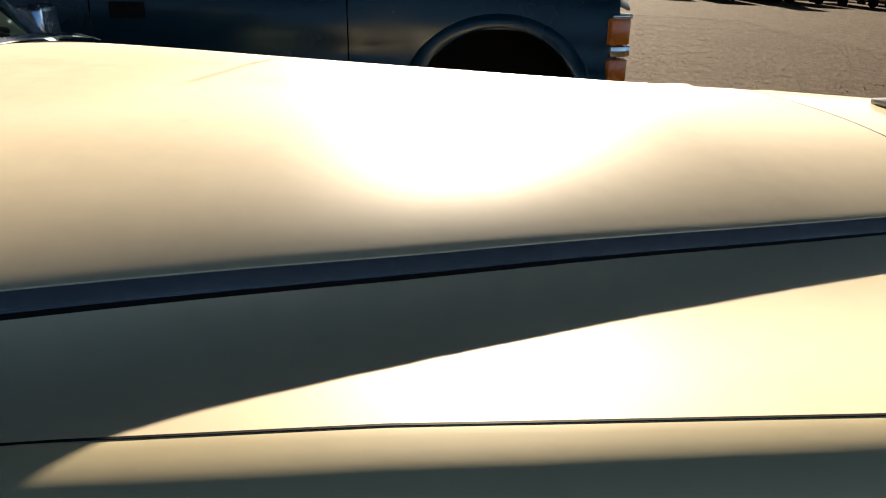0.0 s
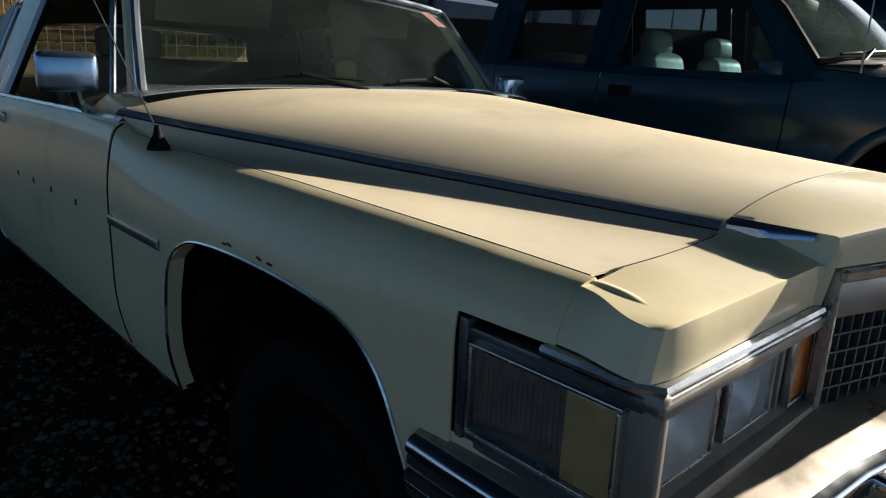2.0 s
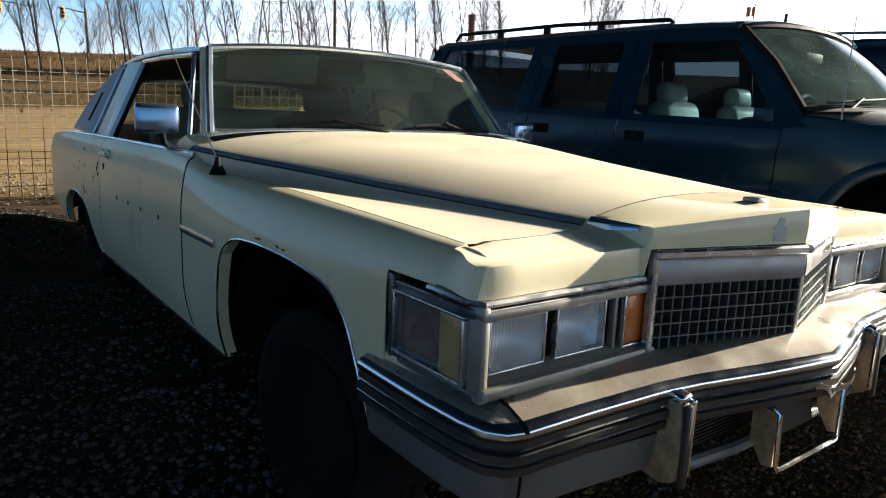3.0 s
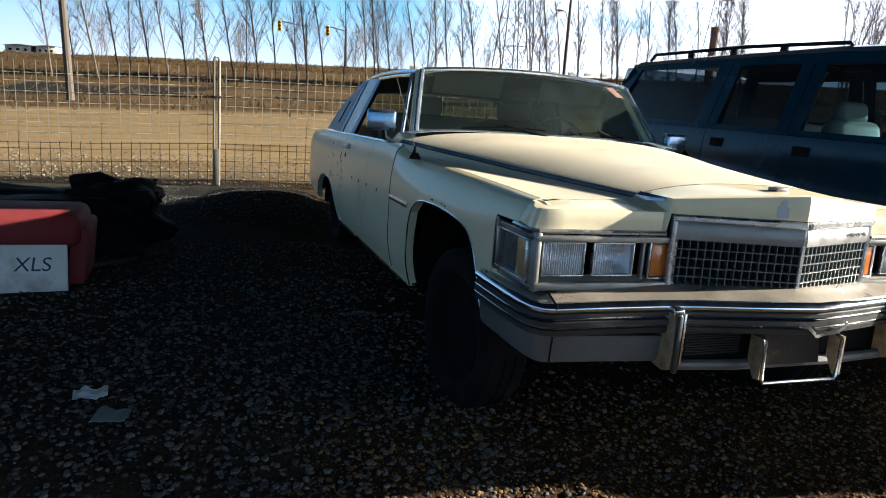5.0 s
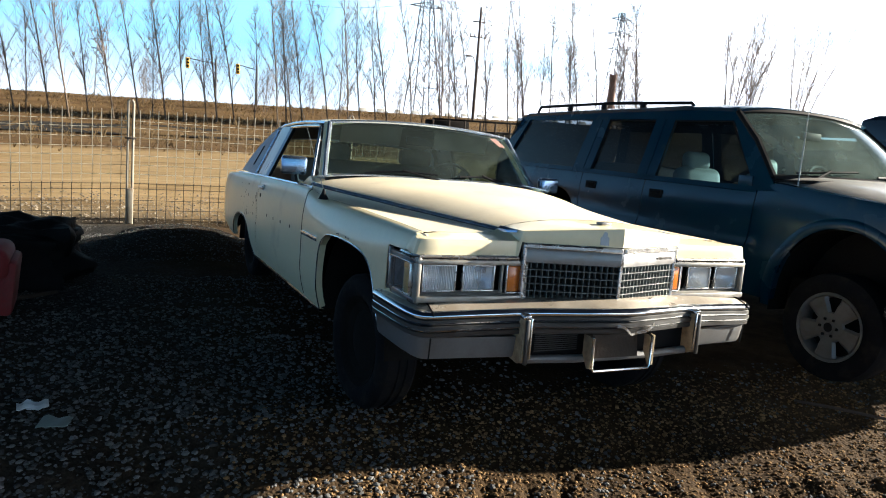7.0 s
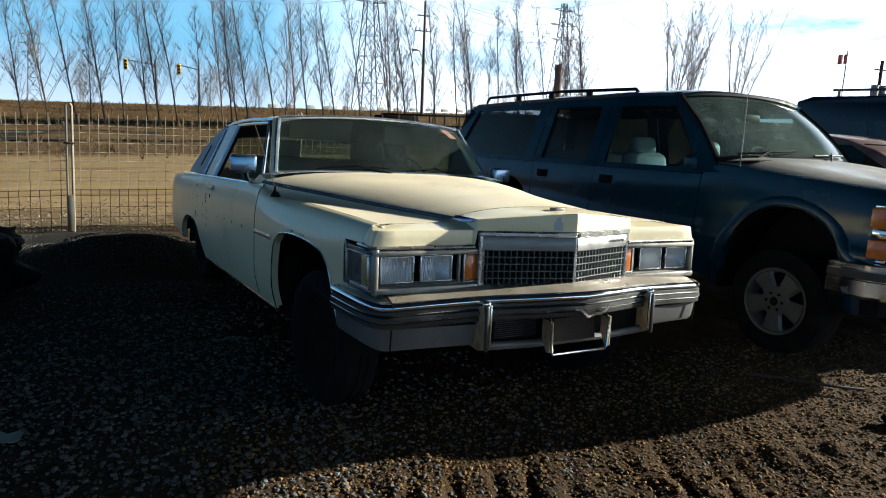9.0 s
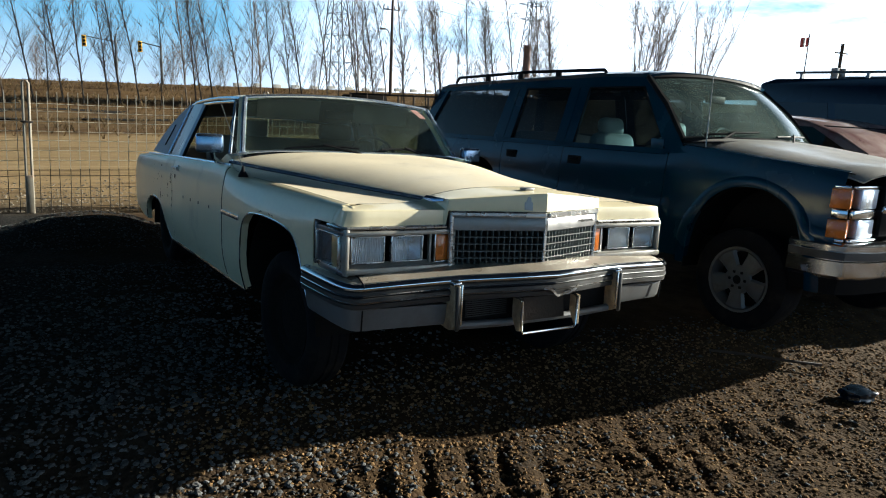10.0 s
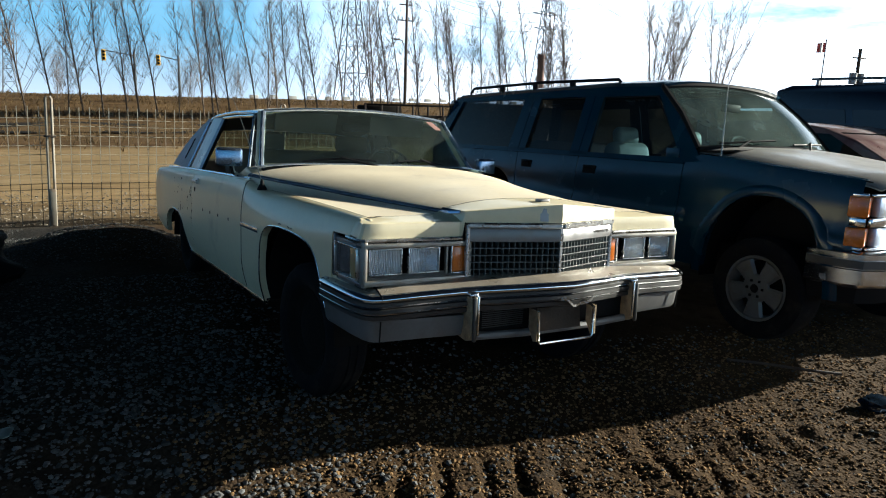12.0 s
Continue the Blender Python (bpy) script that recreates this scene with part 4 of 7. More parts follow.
        for (sy, sz, y, z) in ((0.300, 0.022, 0.470, 0.768), (0.300, 0.024, 0.470, 0.604), (0.020, 0.19, 0.612, 0.696), (0.016, 0.175, 0.332, 0.690)):
            box((0.024, sy, sz), (-0.904 - (0.47 - y) * -0.03, y, z), 0.005, bm=fr)
        part("lamp_frame", fix(fr), LAMP_GREY, cl, "black and chrome lamp frame")
        fr = bmesh.new()
        for (sy, sz, y, z) in ((0.250, 0.006, 0.468, 0.758), (0.250, 0.006, 0.468, 0.624), (0.007, 0.13, 0.592, 0.690), (0.007, 0.13, 0.346, 0.690)):
            box((0.026, sy, sz), (-0.914 + (y - 0.47) * 0.02, y, z), 0.002, bm=fr)
        part("lamp_rim", fix(fr), TARNISHED, cl)
        part("lamp_inner", fix(grid([[(-0.895 + 0.02 * math.sin(math.pi * u), 0.42 + 0.17 * u, z) for z in spaced(0.627, 0.755, 5)] for u in spaced(0, 1, 8)])), LAMP_GREY, cl, solid=0.003)
        rows = [[(-0.914 + 0.0030 * (i % 2), 0.428 + 0.160 * i / 36, z) for z in (0.627, 0.69, 0.755)] for i in range(37)]
        part("lens", fix(grid(rows)), SIDE_LENS, cl, "clear fluted glass", sharp=4)
        part("side_marker", fix(box((0.016, 0.076, 0.126), (-0.913, 0.389, 0.690), 0.004)), AMBER_PALE, cl, "faded amber marker")

    # front bumper
    half = [(-0.956, 0.690, 0), (-0.957, 0.60, 0), (-0.955, 0.42, 0), (-0.948, 0.32, 0), (-0.934, 0.262, 0), (-0.905, 0.228, 0), (-0.867, 0.214, 0), (-0.70, 0.201, 0), (-0.50, 0.180, 0), (-0.40, 0.160, 0), (-0.22, 0.108, 0)]
    path = half + [(0, 0.052, 0)] + [(-x, y, z) for x, y, z in reversed(half)]
    def lift(bm):
        for v in bm.verts:
            v.co.z += 0.030 * max(0.0, 1 - abs(v.co.x) / 0.88)
        return bm
    bump = new("front_bumper")
    bump.parent = car
    part("bumper_bar", lift(sweep(path, [(-0.19, 0.606), (-0.115, 0.604), (-0.06, 0.596), (-0.020, 0.582), (-0.020, 0.556), (-0.19, 0.556)])), DIRTY_CHROME, bump, "dusty brown chrome bumper shelf", sharp=30)
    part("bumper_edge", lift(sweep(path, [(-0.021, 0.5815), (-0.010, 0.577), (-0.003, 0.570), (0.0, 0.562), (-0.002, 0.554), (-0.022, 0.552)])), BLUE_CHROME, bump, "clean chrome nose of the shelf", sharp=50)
    part("rub_strip", lift(sweep(path, [(-0.06, 0.551), (-0.010, 0.551), (-0.004, 0.546), (-0.004, 0.534), (-0.014, 0.530), (-0.014, 0.526), (0.0, 0.522), (0.0, 0.507), (-0.014, 0.503), (-0.014, 0.499),
                                        (-0.003, 0.495), (-0.006, 0.478), (-0.014, 0.474), (-0.06, 0.474)])), RUBBER, bump, "black ribbed rub strip", sharp=30)
    for z, o in ((0.531, -0.006), (0.5035, -0.005)):
        part("chrome_rib", lift(sweep(path, [(o - 0.006, z - 0.0028), (o + 0.002, z - 0.0026), (o + 0.0042, z), (o + 0.002, z + 0.0026), (o - 0.006, z + 0.0028)])), CHROME, bump, "thin chrome line")
    lower = [(-0.06, 0.474), (-0.020, 0.474), (-0.024, 0.462), (-0.034, 0.395), (-0.044, 0.380), (-0.07, 0.380)]
    for s in (1, -1):
        val = sweep(half[:-2] + [(-0.48, 0.180, 0)], lower)
        part("valance", val if s == 1 else mirror(val), GREY_PAINT, bump, "dented dull grey valance")
        part("bumper_seam", tube([(-s * 0.868, 0.211, 0.566), (-s * 0.868, 0.219, 0.5765), (-s * 0.867, 0.236, 0.5835), (-s * 0.866, 0.275, 0.5985), (-s * 0.864, 0.330, 0.6055)], 0.0032, 5), BLACK, bump)
        part("valance_seam", beam((-s * 0.868, 0.234, 0.385), (-s * 0.868, 0.225, 0.474), 0.005, 0.004), BLACK, bump)
    part("lower_opening", box((0.92, 0.03, 0.12), (0, 0.235, 0.44), 0.004), BLACK, bump)
    lg = bmesh.new()
    for k in range(9):
        box((0.22, 0.006, 0.003), (-0.28, 0.205, 0.405 + 0.009 * k), bm=lg)
    part("lower_grille", lg, RUBBER, bump)
    part("lower_bar", tube([(-0.46, 0.20, 0.375), (-0.2, 0.185, 0.368), (0.2, 0.185, 0.368), (0.46, 0.20, 0.375)], 0.018, 10), GREY_PAINT, bump, "grey lower tie bar")
    for s in (1, -1):
        gd = new("bumper_guard")
        gd.parent = bump
        poly = [(0.26, 0.572), (0.185, 0.574), (0.160, 0.568), (0.150, 0.552), (0.145, 0.42), (0.152, 0.378), (0.185, 0.362), (0.26, 0.372)]
        part("guard_body", prism(poly, -s * 0.470 - 0.017, -s * 0.470 + 0.017, "x", bevel=0.006), BROWN_METAL, gd, "mud-stained metal bumper guard")
        part("guard_cap", box((0.040, 0.050, 0.022), (-s * 0.470, 0.172, 0.568), 0.008, (8, 0, 0), seg=3), BLUE_CHROME, gd, "bright chrome guard top")
        part("guard_edge", box((0.010, 0.012, 0.175), (-s * 0.455, 0.142, 0.478), 0.004), CHROME, gd)
        part("guard_pad", box((0.018, 0.014, 0.190), (-s * 0.473, 0.140, 0.463), 0.005), RUBBER, gd)
    pf = tube([(-0.167, 0.17, 0.490), (-0.167, 0.115, 0.490), (-0.167, 0.096, 0.480), (-0.166, 0.092, 0.352), (-0.158, 0.092, 0.336), (0.140, 0.092, 0.336), (0.150, 0.092, 0.350), (0.155, 0.094, 0.474), (0.155, 0.115, 0.486), (0.155, 0.17, 0.486)], 0.0062, 8)
    part("plate_frame", pf, CHROME, bump, "chrome plate guard tube")
    for x in (-0.175, 0.163):
        part("frame_bracket", prism([(0.16, 0.485), (0.10, 0.48), (0.10, 0.345), (0.125, 0.340), (0.16, 0.40)], x - 0.004 + 0.01, x + 0.004 + 0.01, "x"), BROWN_METAL, bump)
    part("plate_backing", box((0.28, 0.006, 0.105), (-0.01, 0.160, 0.425), 0.002, (-8, 0, 0)), RUST, bump, "blank rusty plate holder")
    bent = grid([[(-0.07 + 0.20 * u, 0.070 - 0.008 * math.sin(u * 9) - 0.010 * math.sin(math.pi * u), 0.535 - 0.034 * math.sin(math.pi * u) ** 2 + c * 0.007 + 0.005 * math.sin(u * 14)) for c in (-1, 0, 1)] for u in spaced(0, 1, 14)])
    part("bent_strip", bent, TARNISHED, bump, "crumpled chrome strip", solid=0.003)

    # greenhouse
    def sx(z):          # half width of the cabin side at a height
        return 0.885 - (z - 0.95) * 0.40
    roof_y = [2.475, 2.53, 2.65, 2.9, 3.2, 3.46]
    def roof_row(y):
        zc = smooth_table([(2.4, 1.418), (2.6, 1.434), (3.0, 1.446), (3.4, 1.442), (3.7, 1.424), (4.0, 1.382), (4.2, 1.335), (4.3, 1.30)], y, 0.06)
        h = smooth_table([(2.4, 0.700), (2.7, 0.712), (3.6, 0.715), (4.2, 0.705), (4.5, 0.69)], y)
        row = []
        for i in range(25):
            u = -1 + 2 * i / 24
            yy = y - (0.055 * (1 - u * u) if y < 2.6 else 0) 
            row.append((h * u, yy, zc - 0.050 * abs(u) ** 3.0))
        return row
    part("roof", grid([roof_row(y) for y in roof_y]), CREAM, car, solid=0.02)
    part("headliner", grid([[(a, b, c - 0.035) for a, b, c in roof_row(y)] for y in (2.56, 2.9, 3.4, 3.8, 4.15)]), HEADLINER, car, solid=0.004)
    land = part("landau_top", grid([roof_row(y) for y in (3.466, 3.6, 3.75, 3.9, 4.0, 4.1, 4.2, 4.28)]), VINYL, car, "grey padded landau vinyl top", solid=0.024)
    for s in (1, -1):
        fix = (lambda b: b) if s == 1 else mirror
        # sail panel, falling in a curve from the roof to the deck
        fall = [(0.945, 5.02), (1.02, 4.88), (1.10, 4.72), (1.16, 4.58), (1.22, 4.42), (1.27, 4.28), (1.31, 4.16), (1.345, 4.03), (1.365, 3.965)]
        rows = []
        for v in spaced(0, 1, 16):
            z = 0.945 + 0.42 * v
            rows.append([(-(sx(z) + 0.012 - 0.030 * ((y - 3.9) / 1.0) ** 2 * (1 - v * 0.5)), y, z) for y in spaced(4.085 - 0.33 * (z - 0.95), lerp_table(fall, z), 8)])
        part("sail_panel", fix(grid(rows)), VINYL, land, solid=0.022)
        part("opera_glass", fix(grid([[(-(sx(z) - 0.002), y - 0.33 * (z - 0.95), z) for z in spaced(0.96, 1.335, 4)] for y in (3.955, 4.075)])), OPERA_GLASS, land, "narrow dark opera window", solid=0.003)
        part("opera_trim", fix(tube([(-(sx(z) + 0.012), 4.075 - 0.33 * (z - 0.95), z) for z in spaced(0.95, 1.345, 5)], 0.008, 6)), BRIGHT, land)
        part("opera_trim", fix(tube([(-(sx(z) + 0.010), 3.950 - 0.33 * (z - 0.95), z) for z in spaced(0.95, 1.345, 5)], 0.007, 6)), BRIGHT, land)
        part("opera_slot", fix(grid([[(-(sx(z) + 0.024), y - 0.62 * (z - 1.0), z) for z in spaced(1.02, 1.20, 4)] for y in (4.335, 4.365)])), BLACK, land, "slim dark slot in the vinyl", solid=0.006)
        part("b_pillar", fix(grid([[(-(sx(z) + o), y - 0.30 * (z - 0.95), z) for z in spaced(0.95, 1.365, 6)] for y, o in ((3.60, -0.005), (3.62, 0.010), (3.925, 0.012), (3.955, -0.002))])), PILLAR_COVER, car, "wide brushed metal pillar cover", solid=0.02)
        rail = tube([(-0.700, 2.52, 1.378), (-0.712, 2.7, 1.388), (-0.718, 3.1, 1.396), (-0.720, 3.45, 1.394), (-0.718, 3.75, 1.384), (-0.716, 3.95, 1.366), (-0.722, 4.15, 1.312)], 0.014, 8)
        part("roof_rail", fix(rail), BRIGHT, car, "chrome drip rail")
        ap = beam((-0.800, 2.215, 1.012), (-0.703, 2.500, 1.380), 0.052, 0.050, bevel=0.010)
        part("windscreen_pillar", fix(ap), CREAM, car)
        part("pillar_trim", fix(tube([(-0.800, 2.172, 1.018), (-0.752, 2.325, 1.20), (-0.700, 2.470, 1.385)], 0.017, 8)), BRIGHT, car, "chrome windscreen surround")
        part("pillar_trim", fix(tube([(-0.842, 2.270, 0.965), (-0.845, 2.30, 1.0), (-0.745, 2.53, 1.355)], 0.010, 8)), BRIGHT, car, "chrome door window edge")
        part("window_edge", fix(tube([(-0.745, 2.54, 1.357), (-0.735, 3.0, 1.366), (-0.735, 3.46, 1.364)], 0.010, 6)), CHROME, car, "chrome window edge")
        part("window_edge", fix(tube([(-(sx(z) - 0.01), 3.592 - 0.30 * (z - 0.95), z) for z in spaced(0.95, 1.365, 4)], 0.012, 6)), BLACK, car)
        if s == -1:        # the other window is rolled down
            part("side_window", fix(grid([[(-(sx(z) - 0.035), 2.33 + (3.58 - 2.33) * u + (z - 0.95) * (0.48 * (1 - u) - 0.30 * u), z) for z in spaced(0.95, 1.36, 3)] for u in spaced(0, 1, 4)])), SIDE_GLASS, car, "clear door window", solid=0.0)
        part("a_filler", fix(prism([(2.03, 0.950), (2.32, 0.952), (2.34, 0.985), (2.22, 1.02), (2.05, 0.985)], -0.885, -0.80, "x", bevel=0.006)), CREAM, car)
    def ws(u, v):
        q = 1 - u * u
        b, t = Vector((0.792 * u, 2.180 - 0.12 * q, 1.018 + 0.036 * q)), Vector((0.694 * u, 2.480 - 0.052 * q, 1.384 + 0.038 * q))
        p = b.lerp(t, v)
        return p + Vector((0, -0.03, 0.01)) * math.sin(math.pi * v)
    wsc = part("windscreen", grid([[ws(u, v) for v in spaced(0, 1, 8)] for u in spaced(-1, 1, 24)]), WINDSHIELD, car, "dusty raked windscreen")
    wsc.visible_shadow = False
    part("windscreen_trim", tube([ws(u, 1) + Vector((0, -0.006, 0.006)) for u in spaced(-1, 1, 18)], 0.013, 8), BRIGHT, car, "chrome windscreen header")
    rows = [[(0.70 * u * (1.12 - 0.12 * v), 4.98 - 0.74 * v, 0.95 + 0.345 * v - 0.02 * u * u) for v in spaced(0, 1, 4)] for u in spaced(-0.92, 0.92, 8)]
    part("rear_window", grid(rows), REAR_GLASS, car, "rear window")
    sticker = grid([[Vector(ws(0.86 - 0.06 * (1 - b), 0.95 - 0.17 * b)) + Vector((0.05 * (a - 0.5), -0.006, 0.0)) for a in (0, 1)] for b in spaced(0, 1, 5)])
    part("grease_writing", sticker, mat("faded_pink_marker", (0.34, 0.18, 0.15), 0.9, vary=0.3, scale=30), car, "faded pink marker smear on the glass", solid=0.001)
    # wipers
    for x0, x1 in ((-0.55, -0.05), (0.12, 0.50)):
        b = [ws((x0 + (x1 - x0) * k) / 0.79, 0.055 + 0.03 * math.sin(math.pi * k)) + Vector((0, -0.016, 0.006)) for k in spaced(0, 1, 8)]
        bm = tube(b, 0.007, 6)
        tube([ws(x1 / 0.79, 0.0) + Vector((0, -0.035, -0.005)), b[4] + Vector((0, -0.006, 0.012))], 0.008, 6, bm)
        part("wiper", bm, BLACK, car, "black wiper")
    # deck, tail
    part("deck_lid", grid([[(0.87 * u * (1 - 0.04 * (y - 4.9)), y, z - 0.02 * u * u * u * u) for u in spaced(-1, 1, 12)] for y, z in ((4.92, 0.950), (5.1, 0.948), (5.4, 0.935), (5.54, 0.915), (5.57, 0.88), (5.58, 0.60))]), CREAM, car, solid=0.004)
    part("tail_panel", box((1.74, 0.05, 0.55), (0, 5.555, 0.62), 0.01), CREAM, car)
    for s in (1, -1):
        part("tail_lamp", box((0.05, 0.10, 0.34), (-s * 0.885, 5.57, 0.70), 0.012), RED_LENS, car, "red tail lamp")
    rp = [(-0.955, 5.05, 0), (-0.95, 5.45, 0), (-0.90, 5.66, 0), (-0.4, 5.72, 0), (0.4, 5.72, 0), (0.90, 5.66, 0), (0.95, 5.45, 0), (0.955, 5.05, 0)]
    part("rear_bumper", sweep(list(reversed(rp)), [(-0.10, 0.53), (-0.01, 0.53), (0.008, 0.51), (0.008, 0.43), (-0.01, 0.38), (-0.06, 0.36), (-0.10, 0.38)]), CHROME, car, "chrome rear bumper")
    # underbody and wheel wells
    part("underbody", box((1.55, 4.7, 0.20), (0, 3.05, 0.36), 0.02), UNDER, car)
    part("engine_bay", box((1.30, 1.25, 0.36), (0, 1.10, 0.66), 0.03), UNDER, car)
    part("firewall", box((1.70, 0.04, 0.60), (0, 1.95, 0.66), 0.01), UNDER, car)
    for s in (1, -1):
        for yc, n2 in ((1.13, 1), (4.28, 2)):
            rows = [[(-s * x, yc + (0.53 if n2 == 1 else 0.50) * math.cos(a), 0.27 + (0.52 if n2 == 1 else 0.36) * math.sin(a)) for x in (0.55, 0.915)] for a in spaced(0.0, math.pi, 16)]
            part("wheel_well", grid(rows), UNDER, car, solid=0.004)
        part("inner_rocker", box((0.10, 2.05, 0.10), (-s * 0.86, 2.72, 0.31), 0.01), UNDER, car)
        part("lower_arm", beam((-s * 0.35, 1.10, 0.30), (-s * 0.74, 1.08, 0.24), 0.05, 0.05), UNDER, car)
        make_wheel_steel(car, (-s * 0.795, 1.085, 0.232), 0.345, 0.20, turn=5 if s == 1 else 185)
        make_wheel_steel(car, (-s * 0.795, 4.270, 0.335), 0.345, 0.20, turn=0 if s == 1 else 180)
    # cabin
    part("dashboard", prism([(2.12, 0.60), (2.10, 1.00), (2.16, 1.035), (2.38, 1.045), (2.52, 1.00), (2.54, 0.90), (2.46, 0.62)], -0.78, 0.78, "x", bevel=0.02), DASH, car, "dark padded dashboard")
    part("cabin_floor", box((1.6, 2.6, 0.03), (0, 3.35, 0.47)), DASH, car)
    part("front_seat", prism([(2.85, 0.50), (2.85, 0.76), (2.95, 0.80), (3.28, 0.79), (3.42, 1.12), (3.50, 1.14), (3.54, 1.08), (3.40, 0.60), (3.40, 0.50)], -0.72, 0.72, "x", bevel=0.035), TAN_SEAT, car, "brown cloth bench seat")
    for x in (-0.38, 0.38):
        part("headrest", box((0.30, 0.09, 0.14), (x, 3.50, 1.195), 0.035), TAN_SEAT, car)
    part("rear_seat", prism([(3.85, 0.50), (3.85, 0.76), (4.25, 0.80), (4.45, 1.02), (4.55, 1.02), (4.60, 0.50)], -0.70, 0.70, "x", bevel=0.035), TAN_SEAT, car, "brown cloth rear seat")
    part("parcel_shelf", box((1.5, 0.45, 0.03), (0, 4.75, 0.94)), DASH, car)
    for s in (1, -1):
        part("door_card", box((0.04, 1.45, 0.42), (-s * 0.85, 2.8, 0.72), 0.01), TAN_SEAT, car)
        part("quarter_card", box((0.04, 1.25, 0.42), (-s * 0.85, 4.2, 0.72), 0.01), TAN_SEAT, car)
    st = bmesh.new()
    ring = [(0.19 * math.cos(a), 0.19 * math.sin(a), 0) for a in spaced(0, 2 * math.pi, 28)]
    tube(ring, 0.012, 8, st, caps=False)
    tube([(-0.18, 0, 0), (0, 0, 0.03), (0.18, 0, 0)], 0.014, 6, st)
    tube([(0, 0, 0.03), (0, 0, 0.20)], 0.03, 8, st)
    st.transform(pose(0.36, 2.66, 1.00, 62, 0, 0))
    part("steering_wheel", st, DASH, car, "thin dark steering wheel")
    part("rear_mirror", box((0.22, 0.03, 0.06), (0.0, 2.52, 1.31), 0.012), BLACK, car)
    for s in (1, -1):
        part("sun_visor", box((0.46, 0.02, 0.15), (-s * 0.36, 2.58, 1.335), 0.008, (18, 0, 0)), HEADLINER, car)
    # door mirrors
    for s in (1, -1):
        dm = new("door_mirror")
        dm.parent = car
        hb = box((0.165, 0.075, 0.118), (-s * 0.975 + 0.02 * (s < 0), 2.28, 1.080 - 0.025 * (s < 0)), 0.020, (0, 0, s * -8), seg=3)
        part("mirror_shell", hb, MIRROR_CASE, dm, "boxy chrome mirror shell")
        part("mirror_stalk", tube([(-s * 0.955, 2.29, 1.03), (-s * 0.945, 2.30, 0.985), (-s * 0.90, 2.32, 0.960)], [0.016, 0.014, 0.024], 8), CHROME, dm)
    # aerial
    an = new("aerial")
    an.parent = car
    part("aerial_foot", lathe([(0.905, 0.0), (0.903, 0.030), (0.915, 0.026), (0.94, 0.012), (0.965, 0.007), (0.966, 0.0)], 14, axis="z"), BLACK, an, "black rubber foot")
    part("aerial_mast", tube([(0, 0, 0.95), (0.0, 0.45, 1.30), (0.0, 0.80, 1.56)], [0.0026, 0.0020, 0.0014], 6), GRILLE_GREY, an)
    an.matrix_basis = pose(-0.915, 1.745, 0.0)
    return car


make_coupe()

# ---- dark teal sport utility ----
SUV = pose(3.252, 0.115, -0.086, -1.5, 0, 1.5)
S_W = [(0.0, 0.90), (0.15, 0.955), (0.5, 0.972), (1.2, 0.975), (4.6, 0.972), (5.2, 0.955), (5.45, 0.92)]
S_TOP = [(0.0, 1.16), (0.2, 1.185), (0.8, 1.235), (1.3, 1.275), (1.5, 1.215), (1.6, 1.205), (5.45, 1.20)]


def suv_x(y, z):
    w = smooth_table(S_W, y, 0.06)
    zt = lerp_table(S_TOP, y)
    if z < 0.62:
        w -= (0.62 - z) ** 2 * 0.5
    u = max(0.0, (z - 0.98) / (zt - 0.98))
    return w - 0.028 * u ** 2 - 0.018 * max(0.0, min(1.0, (z - 0.80) / 0.10)) + (0.012 if 0.80 > z > 0.3 else 0.0)


def suv_arch(yc, y, low, r=0.47, top=1.02):
    d = abs(y - yc)
    if d >= r:
        return low
    return max(low, 0.40 + (top - 0.40) * (1 - (d / r) ** 2.6) ** 0.5)


